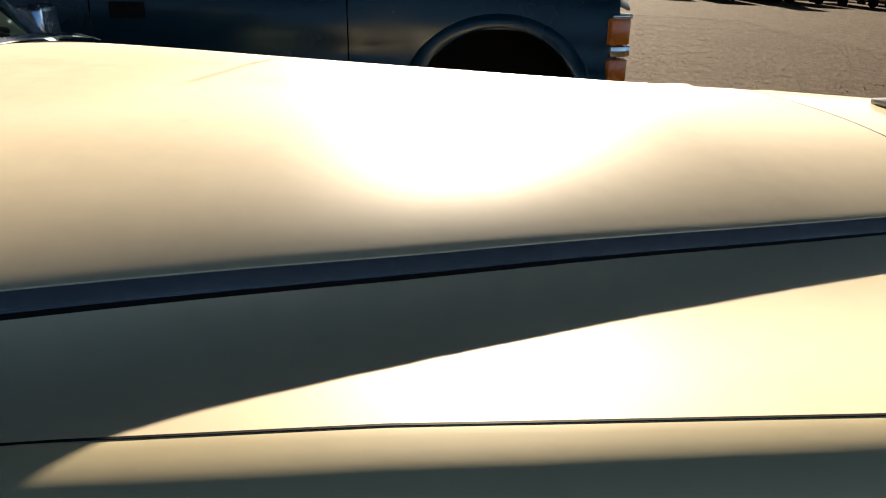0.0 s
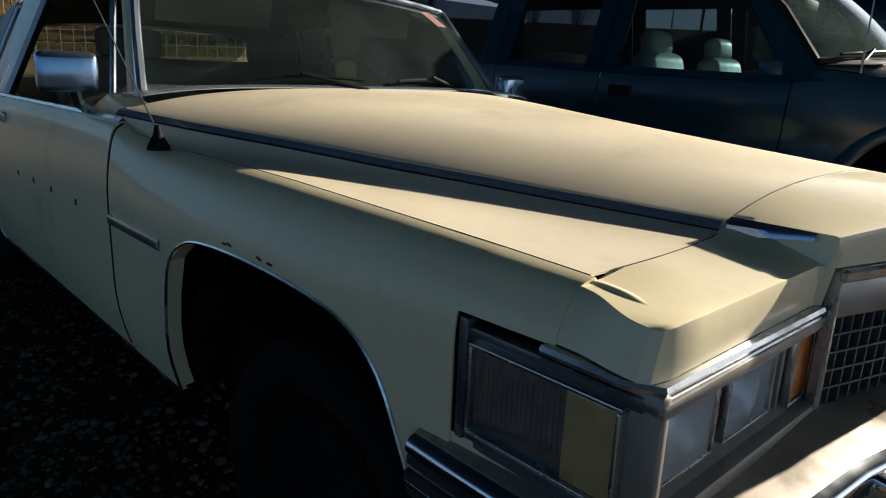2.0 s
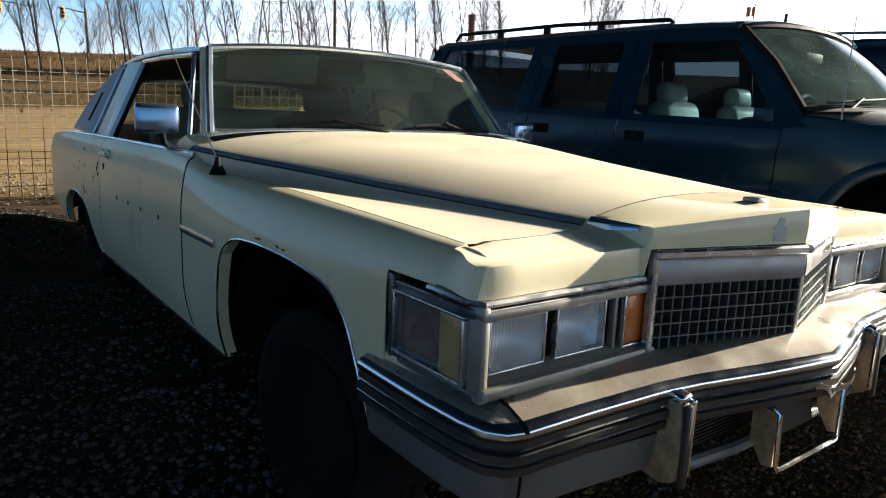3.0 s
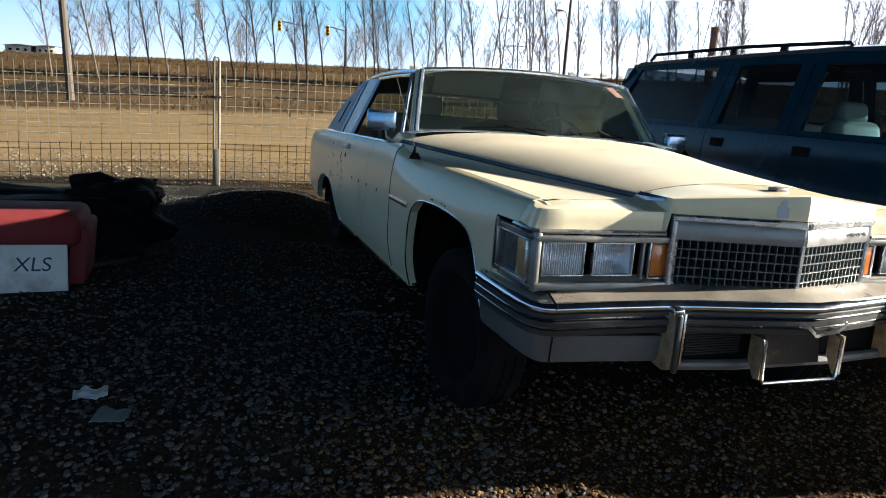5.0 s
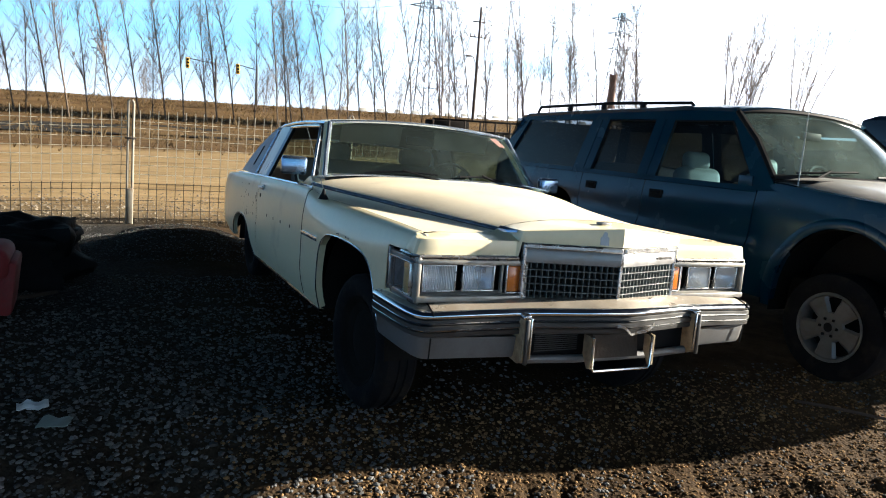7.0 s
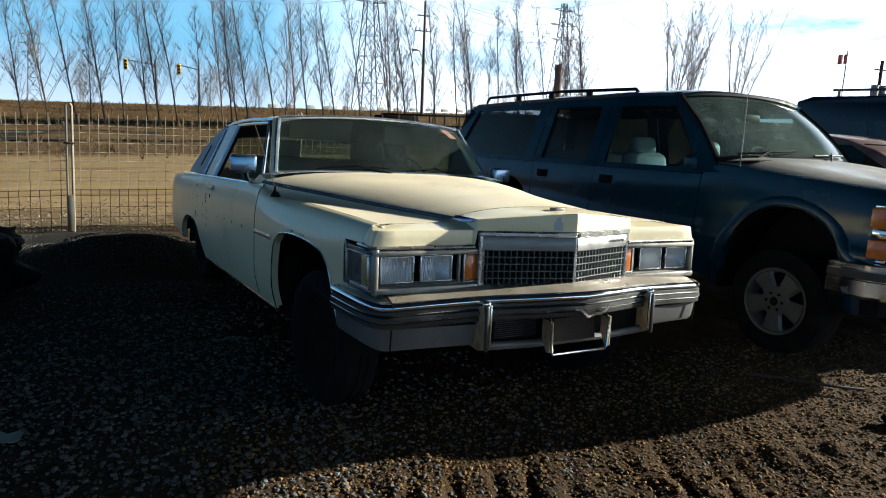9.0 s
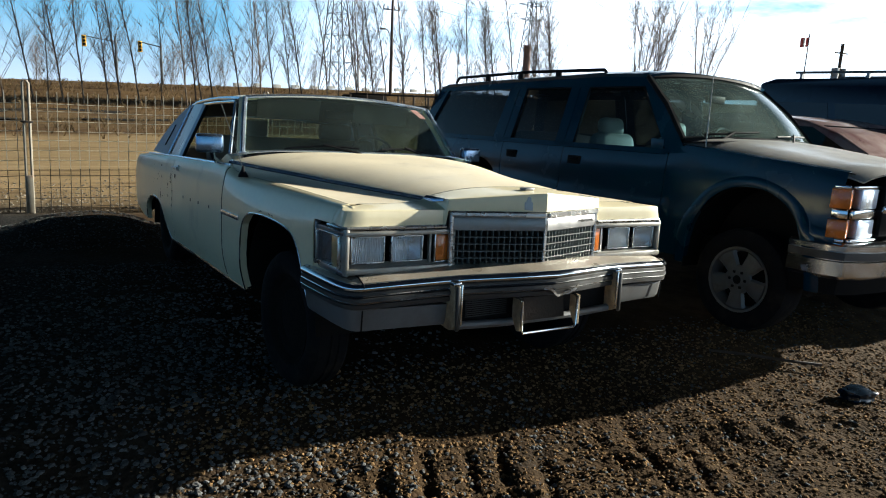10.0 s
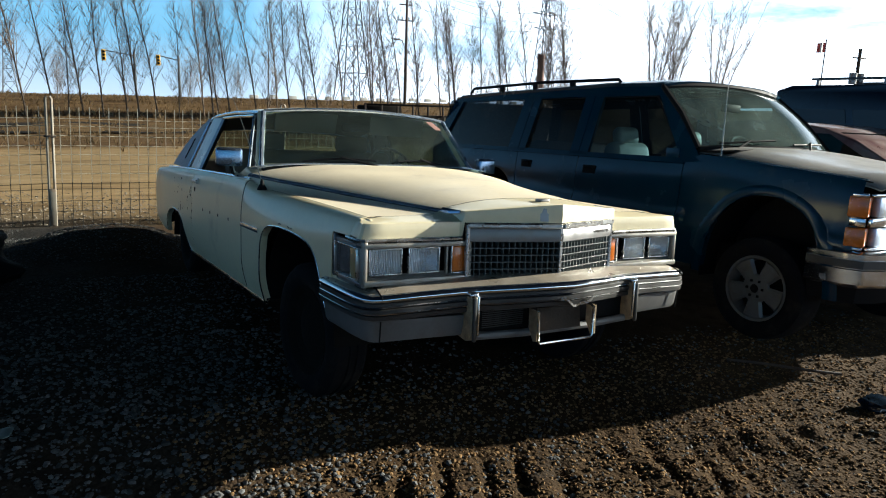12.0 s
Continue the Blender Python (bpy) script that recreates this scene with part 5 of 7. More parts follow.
def make_suv():
    car = thing("sport_utility", SUV, "dark teal four-door sport utility with roof rack and tinted glass", "car")
    def panel(y0, y1, n, low):
        rows = []
        for y in spaced(y0, y1, n):
            zl, zt = low(y), lerp_table(S_TOP, y)
            col = [(-(suv_x(y, zl) - 0.05), y, zl + 0.01)]
            for i in range(19):
                z = zl + (zt - zl) * i / 18
                col.append((-suv_x(y, z), y, z))
            col.append((-(suv_x(y, zt) - 0.03), y, zt + 0.006))
            rows.append(col)
        return grid(rows)
    lowf = lambda y: suv_arch(0.71, y, 0.52 if y < 0.3 else 0.44)
    lowr = lambda y: suv_arch(4.05, y, 0.46)
    for s in (1, -1):
        fix = (lambda b: b) if s == 1 else mirror
        fd = part("front_fender", fix(panel(0.10, 1.452, 56, lowf)), SUV_PAINT, car, solid=0.005)
        flare = []
        for a in spaced(-0.05, math.pi + 0.05, 26):
            c, q = math.cos(a), math.sin(a)
            y1, z1 = 0.71 + 0.475 * c, 0.40 + 0.625 * max(0, q) ** 0.8
            y2, z2 = 0.71 + 0.56 * c, 0.40 + 0.70 * max(0, q) ** 0.8
            flare.append([(-(suv_x(y1, z1) + 0.007), y1, z1), (-(suv_x(y1, z1) + 0.011), 0.71 + 0.50 * c, 0.40 + 0.65 * max(0, q) ** 0.8), (-(suv_x(y2, z2) + 0.007), 0.71 + 0.535 * c, 0.40 + 0.68 * max(0, q) ** 0.8), (-(suv_x(y2, z2) - 0.002), y2, z2)])
        part("wheel_flare", fix(grid(flare)), SUV_PAINT, fd, sharp=60, solid=0.004)
        d1 = part("front_door", fix(panel(1.460, 2.672, 20, lambda y: 0.44)), SUV_PAINT, car, solid=0.005)
        d2 = part("rear_door", fix(panel(2.680, 3.612, 30, lowr)), SUV_PAINT, car, solid=0.005)
        part("rear_quarter", fix(panel(3.620, 5.45, 60, lowr)), SUV_PAINT, car, solid=0.005)
        for d, yy in ((d1, 2.50), (d2, 3.435)):
            hd = box((0.020, 0.165, 0.075), (-(suv_x(yy, 1.085) + 0.002), yy, 1.085), 0.008)
            box((0.018, 0.11, 0.022), (-(suv_x(yy, 1.085) + 0.016), yy, 1.098), 0.005, bm=hd)
            part("door_handle", fix(hd), BLACK, d, "black door handle")
        # greenhouse sides
        def gx(z):
            return 0.932 - (z - 1.20) * 0.30
        def strip(pts_lo, pts_hi, name, m, parent, lab="", o=0.0, solid=0.03):
            rows = [[(-(gx(a[1] + (b[1] - a[1]) * v) + o), a[0] + (b[0] - a[0]) * v, a[1] + (b[1] - a[1]) * v) for v in spaced(0, 1, 6)] for a, b in zip(pts_lo, pts_hi)]
            return part(name, fix(grid(rows)), m, parent, lab, solid=solid)
        strip([(1.285, 1.215), (1.475, 1.205)], [(1.868, 1.815), (1.965, 1.815)], "windscreen_pillar", SUV_PAINT, car)
        strip([(1.46, 1.195), (3.0, 1.195), (5.3, 1.195)], [(1.46, 1.235), (3.0, 1.235), (5.26, 1.235)], "window_sill", SUV_PAINT, car)
        strip([(1.87, 1.735), (3.0, 1.745), (5.10, 1.735)], [(1.90, 1.845), (3.0, 1.845), (5.05, 1.815)], "roof_rail", SUV_PAINT, car, o=0.002)
        strip([(2.56, 1.21), (2.672, 1.21)], [(2.56, 1.77), (2.672, 1.77)], "door_frame", SUV_PAINT, d1)
        strip([(2.680, 1.21), (2.80, 1.21)], [(2.680, 1.77), (2.80, 1.77)], "door_frame", SUV_PAINT, d2)
        strip([(3.50, 1.21), (3.612, 1.21)], [(3.47, 1.77), (3.58, 1.77)], "door_frame", SUV_PAINT, d2)
        strip([(3.62, 1.21), (3.80, 1.21)], [(3.59, 1.77), (3.74, 1.77)], "c_pillar", SUV_PAINT, car)
        strip([(5.22, 1.21), (5.42, 1.21)], [(4.96, 1.77), (5.15, 1.77)], "d_pillar", SUV_PAINT, car)
        for lo, hi, mm, pr in (([(1.47, 1.225), (2.57, 1.225)], [(1.92, 1.745), (2.57, 1.745)], SUV_GLASS, d1), ([(2.79, 1.225), (3.51, 1.225)], [(2.79, 1.745), (3.48, 1.745)], SUV_DARK_GLASS, d2),
                               ([(3.79, 1.225), (5.25, 1.225)], [(3.73, 1.745), (5.0, 1.745)], SUV_DARK_GLASS, car)):
            strip(lo, hi, "side_window", mm, pr, "tinted window", -0.012, 0.0)
        part("window_seal", fix(tube([(-(gx(z) + 0.004), y, z) for y, z in ((1.48, 1.232), (2.56, 1.232), (2.56, 1.738), (1.93, 1.738), (1.48, 1.232))], 0.009, 6)), BLACK, d1)
        part("window_seal", fix(tube([(-(gx(z) + 0.004), y, z) for y, z in ((2.80, 1.232), (3.50, 1.232), (3.47, 1.738), (2.80, 1.738), (2.80, 1.232))], 0.009, 6)), BLACK, d2)
        # roof rack side bar
        bar = tube([(-0.66, 2.45, 1.845), (-0.66, 2.52, 1.905), (-0.655, 3.6, 1.925), (-0.655, 4.95, 1.905), (-0.655, 5.02, 1.845)], 0.016, 8)
        for y in (3.15, 3.75, 4.35):
            box((0.03, 0.07, 0.07), (-0.657, y, 1.88), 0.006, bm=bar)
        part("rack_rail", fix(bar), BLACK, car, "black roof rack rail")
        # wheels
        for yc in (0.71, 4.05):
            hub = new("wheel")
            hub.parent = car
            hub.matrix_basis = pose(-s * 0.845, yc, 0.365, 0, 0, 0 if s == 1 else 180)
            r, w = 0.365, 0.25
            part("tyre", lathe([(w * 0.40, r * 0.60), (w * 0.5, r * 0.72), (w * 0.5, r * 0.88), (w * 0.42, r * 0.97), (w * 0.2, r), (-w * 0.2, r), (-w * 0.42, r * 0.97), (-w * 0.5, r * 0.88), (-w * 0.5, r * 0.72), (-w * 0.40, r * 0.60)], 40), TYRE, hub, "worn off-road tyre")
            rim = lathe([(-w * 0.47, r * 0.64), (-w * 0.46, r * 0.60), (-w * 0.30, r * 0.56), (w * 0.3, r * 0.56)], 40)
            part("rim", rim, WHEEL_ALU, hub, "dull alloy rim", solid=0.006)
            for k in range(5):
                a0 = 2 * math.pi * (k + 0.75) / 5
                rows = []
                for v in spaced(0, 1, 5):
                    rr = r * (0.17 + 0.40 * v)
                    hw = (0.44 - 0.13 * v) * (1.0 if v < 0.9 else 1.12)
                    rows.append([(-w * (0.40 - 0.06 * (abs(e) > 0.9)), rr * math.cos(a0 + e * hw), rr * math.sin(a0 + e * hw)) for e in (-1, -0.8, 0, 0.8, 1)])
                part("spoke", grid(rows), WHEEL_ALU, hub, solid=0.03)
            part("hub_cap", lathe([(-w * 0.40, r * 0.29), (-w * 0.445, r * 0.27), (-w * 0.455, r * 0.20), (-w * 0.46, r * 0.12), (-w * 0.48, r * 0.11), (-w * 0.48, 0.001)], 24), WHEEL_ALU, hub)
            for k in range(6):
                a0 = 2 * math.pi * k / 6
                part("lug_nut", box((0.012, 0.018, 0.018), (-w * 0.475, r * 0.165 * math.cos(a0), r * 0.165 * math.sin(a0)), 0.004), BLACK, hub)
            part("centre_bore", lathe([(-w * 0.485, r * 0.085), (-w * 0.485, 0.001)], 16), BLACK, hub, "open dark hub centre")
            part("brake", lathe([(0.0, r * 0.555), (-0.01, r * 0.55), (-0.01, 0.001)], 32), UNDER, hub, "dark brake behind the spokes")
            well = [[(-s * x, yc + 0.50 * math.cos(a), 0.42 + 0.60 * math.sin(a)) for x in (0.55, 0.94)] for a in spaced(-0.1, math.pi + 0.1, 16)]
            part("wheel_well", grid(well), UNDER, car, solid=0.004)
        # lamps
        lm = new("lamp_cluster")
        lm.parent = car
        for z, h in ((1.012, 0.130), (0.822, 0.120)):
            bm = box((0.15, 0.115, h), (-0.880, 0.120, z), 0.012, (0, 0, 20))
            part("side_marker", fix(bm), AMBER, lm, "orange corner lamp")
            part("headlamp", fix(box((0.22, 0.05, h), (-0.70, 0.070, z), 0.010, (0, 0, 3))), REFLECTOR, lm, "clear rectangular headlamp")
        for z, h in ((1.085, 0.022), (0.917, 0.055), (0.752, 0.020)):
            b2 = box((0.36, 0.03, h), (-0.72, 0.052, z), 0.007, (0, 0, 4))
            box((0.03, 0.09, h), (-0.925, 0.100, z), 0.007, (0, 0, 14), bm=b2)
            part("lamp_trim", fix(b2), CHROME, lm, "chrome lamp divider")
        # mirrors
        if s == -1:
            part("door_mirror", fix(box((0.20, 0.08, 0.16), (-1.07, 1.68, 1.33), 0.03)), BLACK, car, "black door mirror")
        else:
            part("mirror_mount", box((0.015, 0.13, 0.10), (-0.925, 1.585, 1.265), 0.004), SUV_PAINT, car, "bare mount where a mirror was")
    # hood
    rows = []
    for y in spaced(0.03, 1.44, 24):
        zt = lerp_table(S_TOP, min(y, 1.3))
        w = smooth_table(S_W, y, 0.06) - 0.075
        row = []
        for i in range(25):
            u = -1 + 2 * i / 24
            drop = 0.045 * abs(u) ** 6 + (0.10 * max(0, 0.12 - y) / 0.12) ** 1.5 * 0.8
            row.append((w * u, y - 0.05 * (1 - u * u) * max(0.0, 1 - y / 0.5), zt + 0.035 * (1 - u * u) + 0.012 + 0.035 * ease(0.3, 1.2, y) + 0.010 * (abs(u) > 0.55) * (1 - abs(u)) - drop))
        rows.append(row)
    part("hood", grid(rows), SUV_HOOD, car, "dusty teal hood paled for sun glare, slightly lifted at the front edge", solid=0.012)
    part("hood_edge", tube([(-0.89, 0.06, 1.165), (-0.902, 0.4, 1.20), (-0.905, 0.9, 1.245), (-0.905, 1.40, 1.285)], 0.005, 6), BLACK, car, "worn dark hood edge")
    # front
    part("grille", box((1.10, 0.03, 0.36), (0, 0.045, 0.95), 0.01), BLACK, car)
    part("grille_bar", box((1.10, 0.03, 0.05), (0, 0.028, 0.945), 0.01), CHROME, car)
    bp = [(-0.975, 0.36, 0), (-0.975, 0.13, 0), (-0.93, 0.03, 0), (-0.75, -0.03, 0), (0, -0.08, 0), (0.75, -0.03, 0), (0.93, 0.03, 0), (0.975, 0.13, 0), (0.975, 0.36, 0)]
    part("bumper", sweep(bp, [(-0.12, 0.735), (-0.01, 0.735), (0.012, 0.72), (0.012, 0.69), (-0.004, 0.685), (-0.004, 0.625), (0.012, 0.62), (0.012, 0.53), (-0.02, 0.505), (-0.12, 0.505)]), CHROME, car, "chrome front bumper")
    part("bumper_strip", sweep(bp, [(-0.01, 0.683), (0.014, 0.680), (0.014, 0.632), (-0.01, 0.628)]), RUBBER, car)
    part("air_dam", sweep(bp, [(-0.12, 0.505), (-0.03, 0.505), (-0.05, 0.40), (-0.12, 0.40)]), BLACK, car)
    # roof, glass
    def roof_row(y):
        zc = smooth_table([(1.75, 1.848), (1.95, 1.882), (2.4, 1.897), (3.5, 1.883), (4.6, 1.864), (5.2, 1.83)], y, 0.08)
        return [(0.775 * u, y - 0.05 * (1 - u * u) * (y < 2.0), zc - 0.052 * abs(u) ** 4.0) for u in spaced(-1, 1, 22)]
    part("roof", grid([roof_row(y) for y in (1.86, 1.95, 2.1, 2.5, 3.2, 4.0, 4.7, 5.05, 5.15)]), SUV_PAINT, car, solid=0.03)
    def ws(u, v):
        q = 1 - u * u
        b, t = Vector((0.885 * u, 1.375 - 0.18 * q, 1.318 + 0.025 * q)), Vector((0.775 * u, 1.885 - 0.07 * q, 1.812 + 0.045 * q))
        return b.lerp(t, v) + Vector((0, -0.02, 0.02)) * math.sin(math.pi * v)
    g = part("windscreen", grid([[ws(u, v) for v in spaced(0, 1, 8)] for u in spaced(-1, 1, 20)]), glass("suv_windscreen", (0.55, 0.68, 0.66), 0.24, 0.04, (0.44, 0.58, 0.54), 1.45, glow=0.6), car, "dusty windscreen")
    g.visible_shadow = False
    part("windscreen_seal", tube([ws(-1, 0), ws(-1, 0.5), ws(-1, 1), *[ws(u, 1) for u in spaced(-1, 1, 12)], ws(1, 0.5), ws(1, 0), *[ws(u, 0) for u in spaced(1, -1, 12)]], 0.024, 6), BLACK, car)
    part("cowl", grid([[(0.90 * u, y, z - 0.03 * u * u) for u in spaced(-1, 1, 12)] for y, z in ((1.10, 1.338), (1.25, 1.333), (1.42, 1.318))]), BLACK, car, solid=0.01)
    for a, b in ((-0.72, -0.15), (0.05, 0.62)):
        bm = tube([ws((a + (b - a) * k) / 0.88, 0.05 + 0.05 * k) + Vector((0, -0.02, 0.01)) for k in spaced(0, 1, 6)], 0.009, 6)
        tube([ws(a / 0.88, 0) + Vector((0.1, -0.08, 0.0)), ws((a + b) / 1.76, 0.08) + Vector((0, -0.03, 0.02))], 0.009, 6, bm)
        part("wiper", bm, BLACK, car, "black wiper")
    part("aerial", tube([(-0.905, 1.15, 1.27), (-0.89, 1.17, 1.84)], [0.006, 0.002], 6), ALU, car, "thin whip aerial")
    part("tailgate", box((1.84, 0.05, 0.80), (0, 5.43, 0.82), 0.02), SUV_PAINT, car)
    part("rear_window", grid([[(0.85 * u, 5.42 - 0.27 * v, 1.22 + 0.54 * v) for v in (0, 1)] for u in (-1, 1)]), SUV_DARK_GLASS, car)
    part("rear_bumper", box((1.90, 0.16, 0.18), (0, 5.50, 0.58), 0.03), CHROME, car)
    part("underbody", box((1.50, 4.9, 0.22), (0, 2.85, 0.50), 0.02), UNDER, car)
    part("engine_bay", box((1.15, 1.20, 0.55), (0, 0.72, 0.80), 0.02), UNDER, car)
    part("firewall", box((1.80, 0.05, 0.75), (0, 1.42, 0.86), 0.01), UNDER, car)
    part("splash_panel", box((1.78, 0.04, 0.52), (0, 0.20, 0.64), 0.01), UNDER, car)
    part("radiator_support", box((1.10, 0.06, 0.30), (0, 0.50, 0.42), 0.01), UNDER, car)
    part("cabin_floor", box((1.80, 3.9, 0.04), (0, 3.4, 0.62)), DASH, car)
    part("dashboard", prism([(1.40, 0.7), (1.38, 1.25), (1.55, 1.285), (1.78, 1.25), (1.82, 1.0), (1.75, 0.7)], -0.86, 0.86, "x", bevel=0.02), DASH, car)
    for x in (-0.45, 0.45):
        st = new("front_seat")
        st.parent = car
        part("cushion", box((0.54, 0.52, 0.20), (x, 2.22, 0.98), 0.06, seg=3), SEAT, st, "pale leather cushion")
        part("backrest", box((0.50, 0.18, 0.58), (x, 2.50, 1.06), 0.085, (-14, 0, 0), seg=5), SEAT, st, "pale leather backrest")
        part("headrest", box((0.28, 0.13, 0.18), (x, 2.58, 1.395), 0.06, (-10, 0, 0), seg=5), SEAT, st)
    part("rear_bench", box((1.5, 0.55, 0.20), (0, 3.25, 0.90), 0.05), DASH, car)
    part("rear_backrest", box((1.5, 0.16, 0.55), (0, 3.58, 1.05), 0.05, (-14, 0, 0)), DASH, car)
    ring = [(0.19 * math.cos(a), 0.19 * math.sin(a), 0) for a in spaced(0, 2 * math.pi, 24)]
    bm = tube(ring, 0.015, 8, caps=False)
    tube([(-0.18, 0, 0), (0, 0, 0.03), (0.18, 0, 0)], 0.02, 6, bm)
    bm.transform(pose(0.45, 1.93, 1.28, 60))
    part("steering_wheel", bm, DASH, car)
    part("rear_mirror", box((0.25, 0.03, 0.07), (0.0, 1.80, 1.68), 0.015), BLACK, car)
    return car


make_suv()


# ---- fence ----
FENCE_Y = 7.5
POSTS = [-2.08 + 2.86 * k for k in range(-6, 7)]


def fence_top(x):
    return 1.16 + (0.045 * (x + 2.08) if x < -2.08 else 0.03 * (x + 2.08))


def make_fence():
    f = thing("wire_fence", pose(0, 0, 0), "galvanised wire mesh fence with doubled steel posts", "fence")
    for x in POSTS:
        z0, zt = ground_z(x, FENCE_Y) - 0.05, fence_top(x) + 0.12
        for dx in (-0.030, 0.030):
            lean = 0.02 * math.sin(x * 3)
            part("post", tube([(x + dx, FENCE_Y, z0), (x + dx + lean, FENCE_Y, zt - (0.02 if dx < 0 else 0.03)), (x + dx * 0.4 + lean, FENCE_Y, zt)], 0.016, 8), POST, f)
        part("clamp", box((0.13, 0.06, 0.025), (x, FENCE_Y, zt - 0.48), 0.006), RUST, f)
        part("post_foot", box((0.085, 0.05, 0.46), (x, FENCE_Y, z0 + 0.30), 0.008), POST, f, "weathered post sleeve")
    for a, b in zip(POSTS, POSTS[1:]):
        bm, low = bmesh.new(), bmesh.new()
        n = 26
        for k in range(1, n):
            x = a + (b - a) * k / n
            wob = 0.008 * math.sin(k * 2.3 + a)
            z0, z1 = ground_z(x, FENCE_Y) + 0.02, fence_top(x)
            zm = z1 - 0.93
            tube([(x + wob, FENCE_Y + wob, zm), (x + wob * 0.5, FENCE_Y, z1)], 0.0042, 3, bm, caps=False)
            tube([(x, FENCE_Y, z0), (x + wob, FENCE_Y + wob, zm)], 0.0046, 3, low, caps=False)
        for u in (0.14, 0.23, 0.35, 0.47, 0.58, 0.70, 0.82, 0.94, 1.01, 1.16, 1.29, 1.40):
            za, zb, zm = fence_top(a) - u, fence_top(b) - u, fence_top((a + b) / 2) - u
            tube([(a + 0.03, FENCE_Y + 0.005, za), ((a + b) / 2, FENCE_Y + 0.005, zm - 0.012), (b - 0.03, FENCE_Y + 0.005, zb)], 0.0044, 3, bm if u < 0.9 else low, caps=False)
        part("mesh_panel", bm, GALV, f)
        part("lower_mesh_panel", low, SHADED_WIRE, f, "lower wire mesh, coloured dark for the shadow on it")
    return f


make_fence()


# ---- trees, poles, distance ----
def make_tree(name, h, seed, spread=0.21, stems=1):
    rng = random.Random(seed)
    t = thing(name, Matrix(), "tall slender leafless tree in winter", "tree", "row of bare trees")
    trunk, crown = bmesh.new(), bmesh.new()
    def wander(p, d, length, r, steps, bend):
        pts, rad = [p.copy()], [r]
        for i in range(steps):
            d = (d + Vector((rng.uniform(-1, 1), rng.uniform(-1, 1), rng.uniform(-0.2, 0.6))) * bend).normalized()
            p = p + d * length / steps
            pts.append(p.copy())
            rad.append(r * (1 - 0.85 * (i + 1) / steps))
        return pts, rad
    for s in range(stems):
        lean = Vector((rng.uniform(-0.09, -0.01), rng.uniform(-0.05, 0.05), 1)) if stems == 1 else Vector((-0.22 + 0.44 * s / (stems - 1) + rng.uniform(-0.04, 0.04), rng.uniform(-0.12, 0.12), 1))
        pts, rad = wander(Vector((rng.uniform(-0.3, 0.3) * (stems > 1), 0, -0.3)), lean.normalized(), h * rng.uniform(0.85, 1.0), 0.0050 * h if stems == 1 else 0.0040 * h, 9, 0.05)
        tube(pts, rad, 6, trunk)
        for i in range(40 if stems == 1 else 16):
            f = rng.uniform(0.10, 0.98)
            k = f * (len(pts) - 1)
            p = pts[int(k)].lerp(pts[min(int(k) + 1, len(pts) - 1)], k - int(k))
            a = rng.uniform(0, 2 * math.pi)
            d = Vector((math.cos(a) * 0.52, math.sin(a) * 0.52, 1.0)).normalized()
            ln = h * spread * (1.35 - f) * rng.uniform(0.7, 1.5)
            bp, br = wander(p, d, ln, (0.0015 if stems == 1 else 0.0018) * h * (1.1 - f * 0.6), 5, 0.12)
            tube(bp, br, 4, crown, caps=False)
            for j in range(11):
                q = bp[rng.randint(1, 4)]
                a2 = rng.uniform(0, 2 * math.pi)
                d2 = Vector((math.cos(a2) * 0.8, math.sin(a2) * 0.8, 0.9)).normalized()
                tp, tr = wander(q, d2, ln * rng.uniform(0.25, 0.55), (0.00075 if stems == 1 else 0.0008) * h, 3, 0.18)
                tube(tp, tr, 3, crown, caps=False)
    part("trunk", trunk, BARK, t)
    part("crown", crown, TWIG, t, "fine bare twigs")
    return t


TREES = [make_tree("tree", 13.0, 11), make_tree("tree", 11.5, 12), make_tree("tree", 14.0, 13), make_tree("tree", 12.5, 14), make_tree("tree", 10.0, 15), make_tree("tree", 13.5, 16)]
rt = random.Random(3)
tree_x = -14.0
count = 0
while tree_x < 43.0:
    y = 52.0 + rt.uniform(-1.5, 1.5)
    src = TREES[count % 6]
    m = pose(tree_x, y, ground_z(tree_x, y), 0, -2.2 + rt.uniform(-2.5, 1.5), 0) @ pose(0, 0, 0, 0, 0, rt.uniform(-35, 35))
    if count < 6:
        src.matrix_basis = m
    else:
        copy_thing(src, m)
    count += 1
    tree_x += 1.15 * rt.uniform(0.5, 1.5)
big = make_tree("tree", 15.0, 31, 0.20, 7)
tagged(big, "many-stemmed leafless tree behind the parked cars", "tree")
big.matrix_basis = pose(54.0, 50.0, 1.9, 0, -2.2)
for x, y, k in ((50.2, 49.0, 0.95), (58.0, 48.0, 0.8)):
    b2 = copy_thing(big, pose(x, y, 1.9, 0, -2.2, 70 * k))


bush = make_tree("tree", 5.0, 41, 0.34, 6)
tagged(bush, "low brown leafless scrub tree on the bank", "tree")
bush.matrix_basis = pose(14.0, 70.0, ground_z(14.0, 70.0), 0, -2.2)
for x, y, r in ((-2.0, 72.0, 50), (9.0, 68.0, 120), (24.0, 71.0, 200), (30.5, 69.0, 280), (-14.0, 70.0, 20), (44.0, 70.0, 90)):
    copy_thing(bush, pose(x, y, ground_z(x, y), 0, -2.2, r))


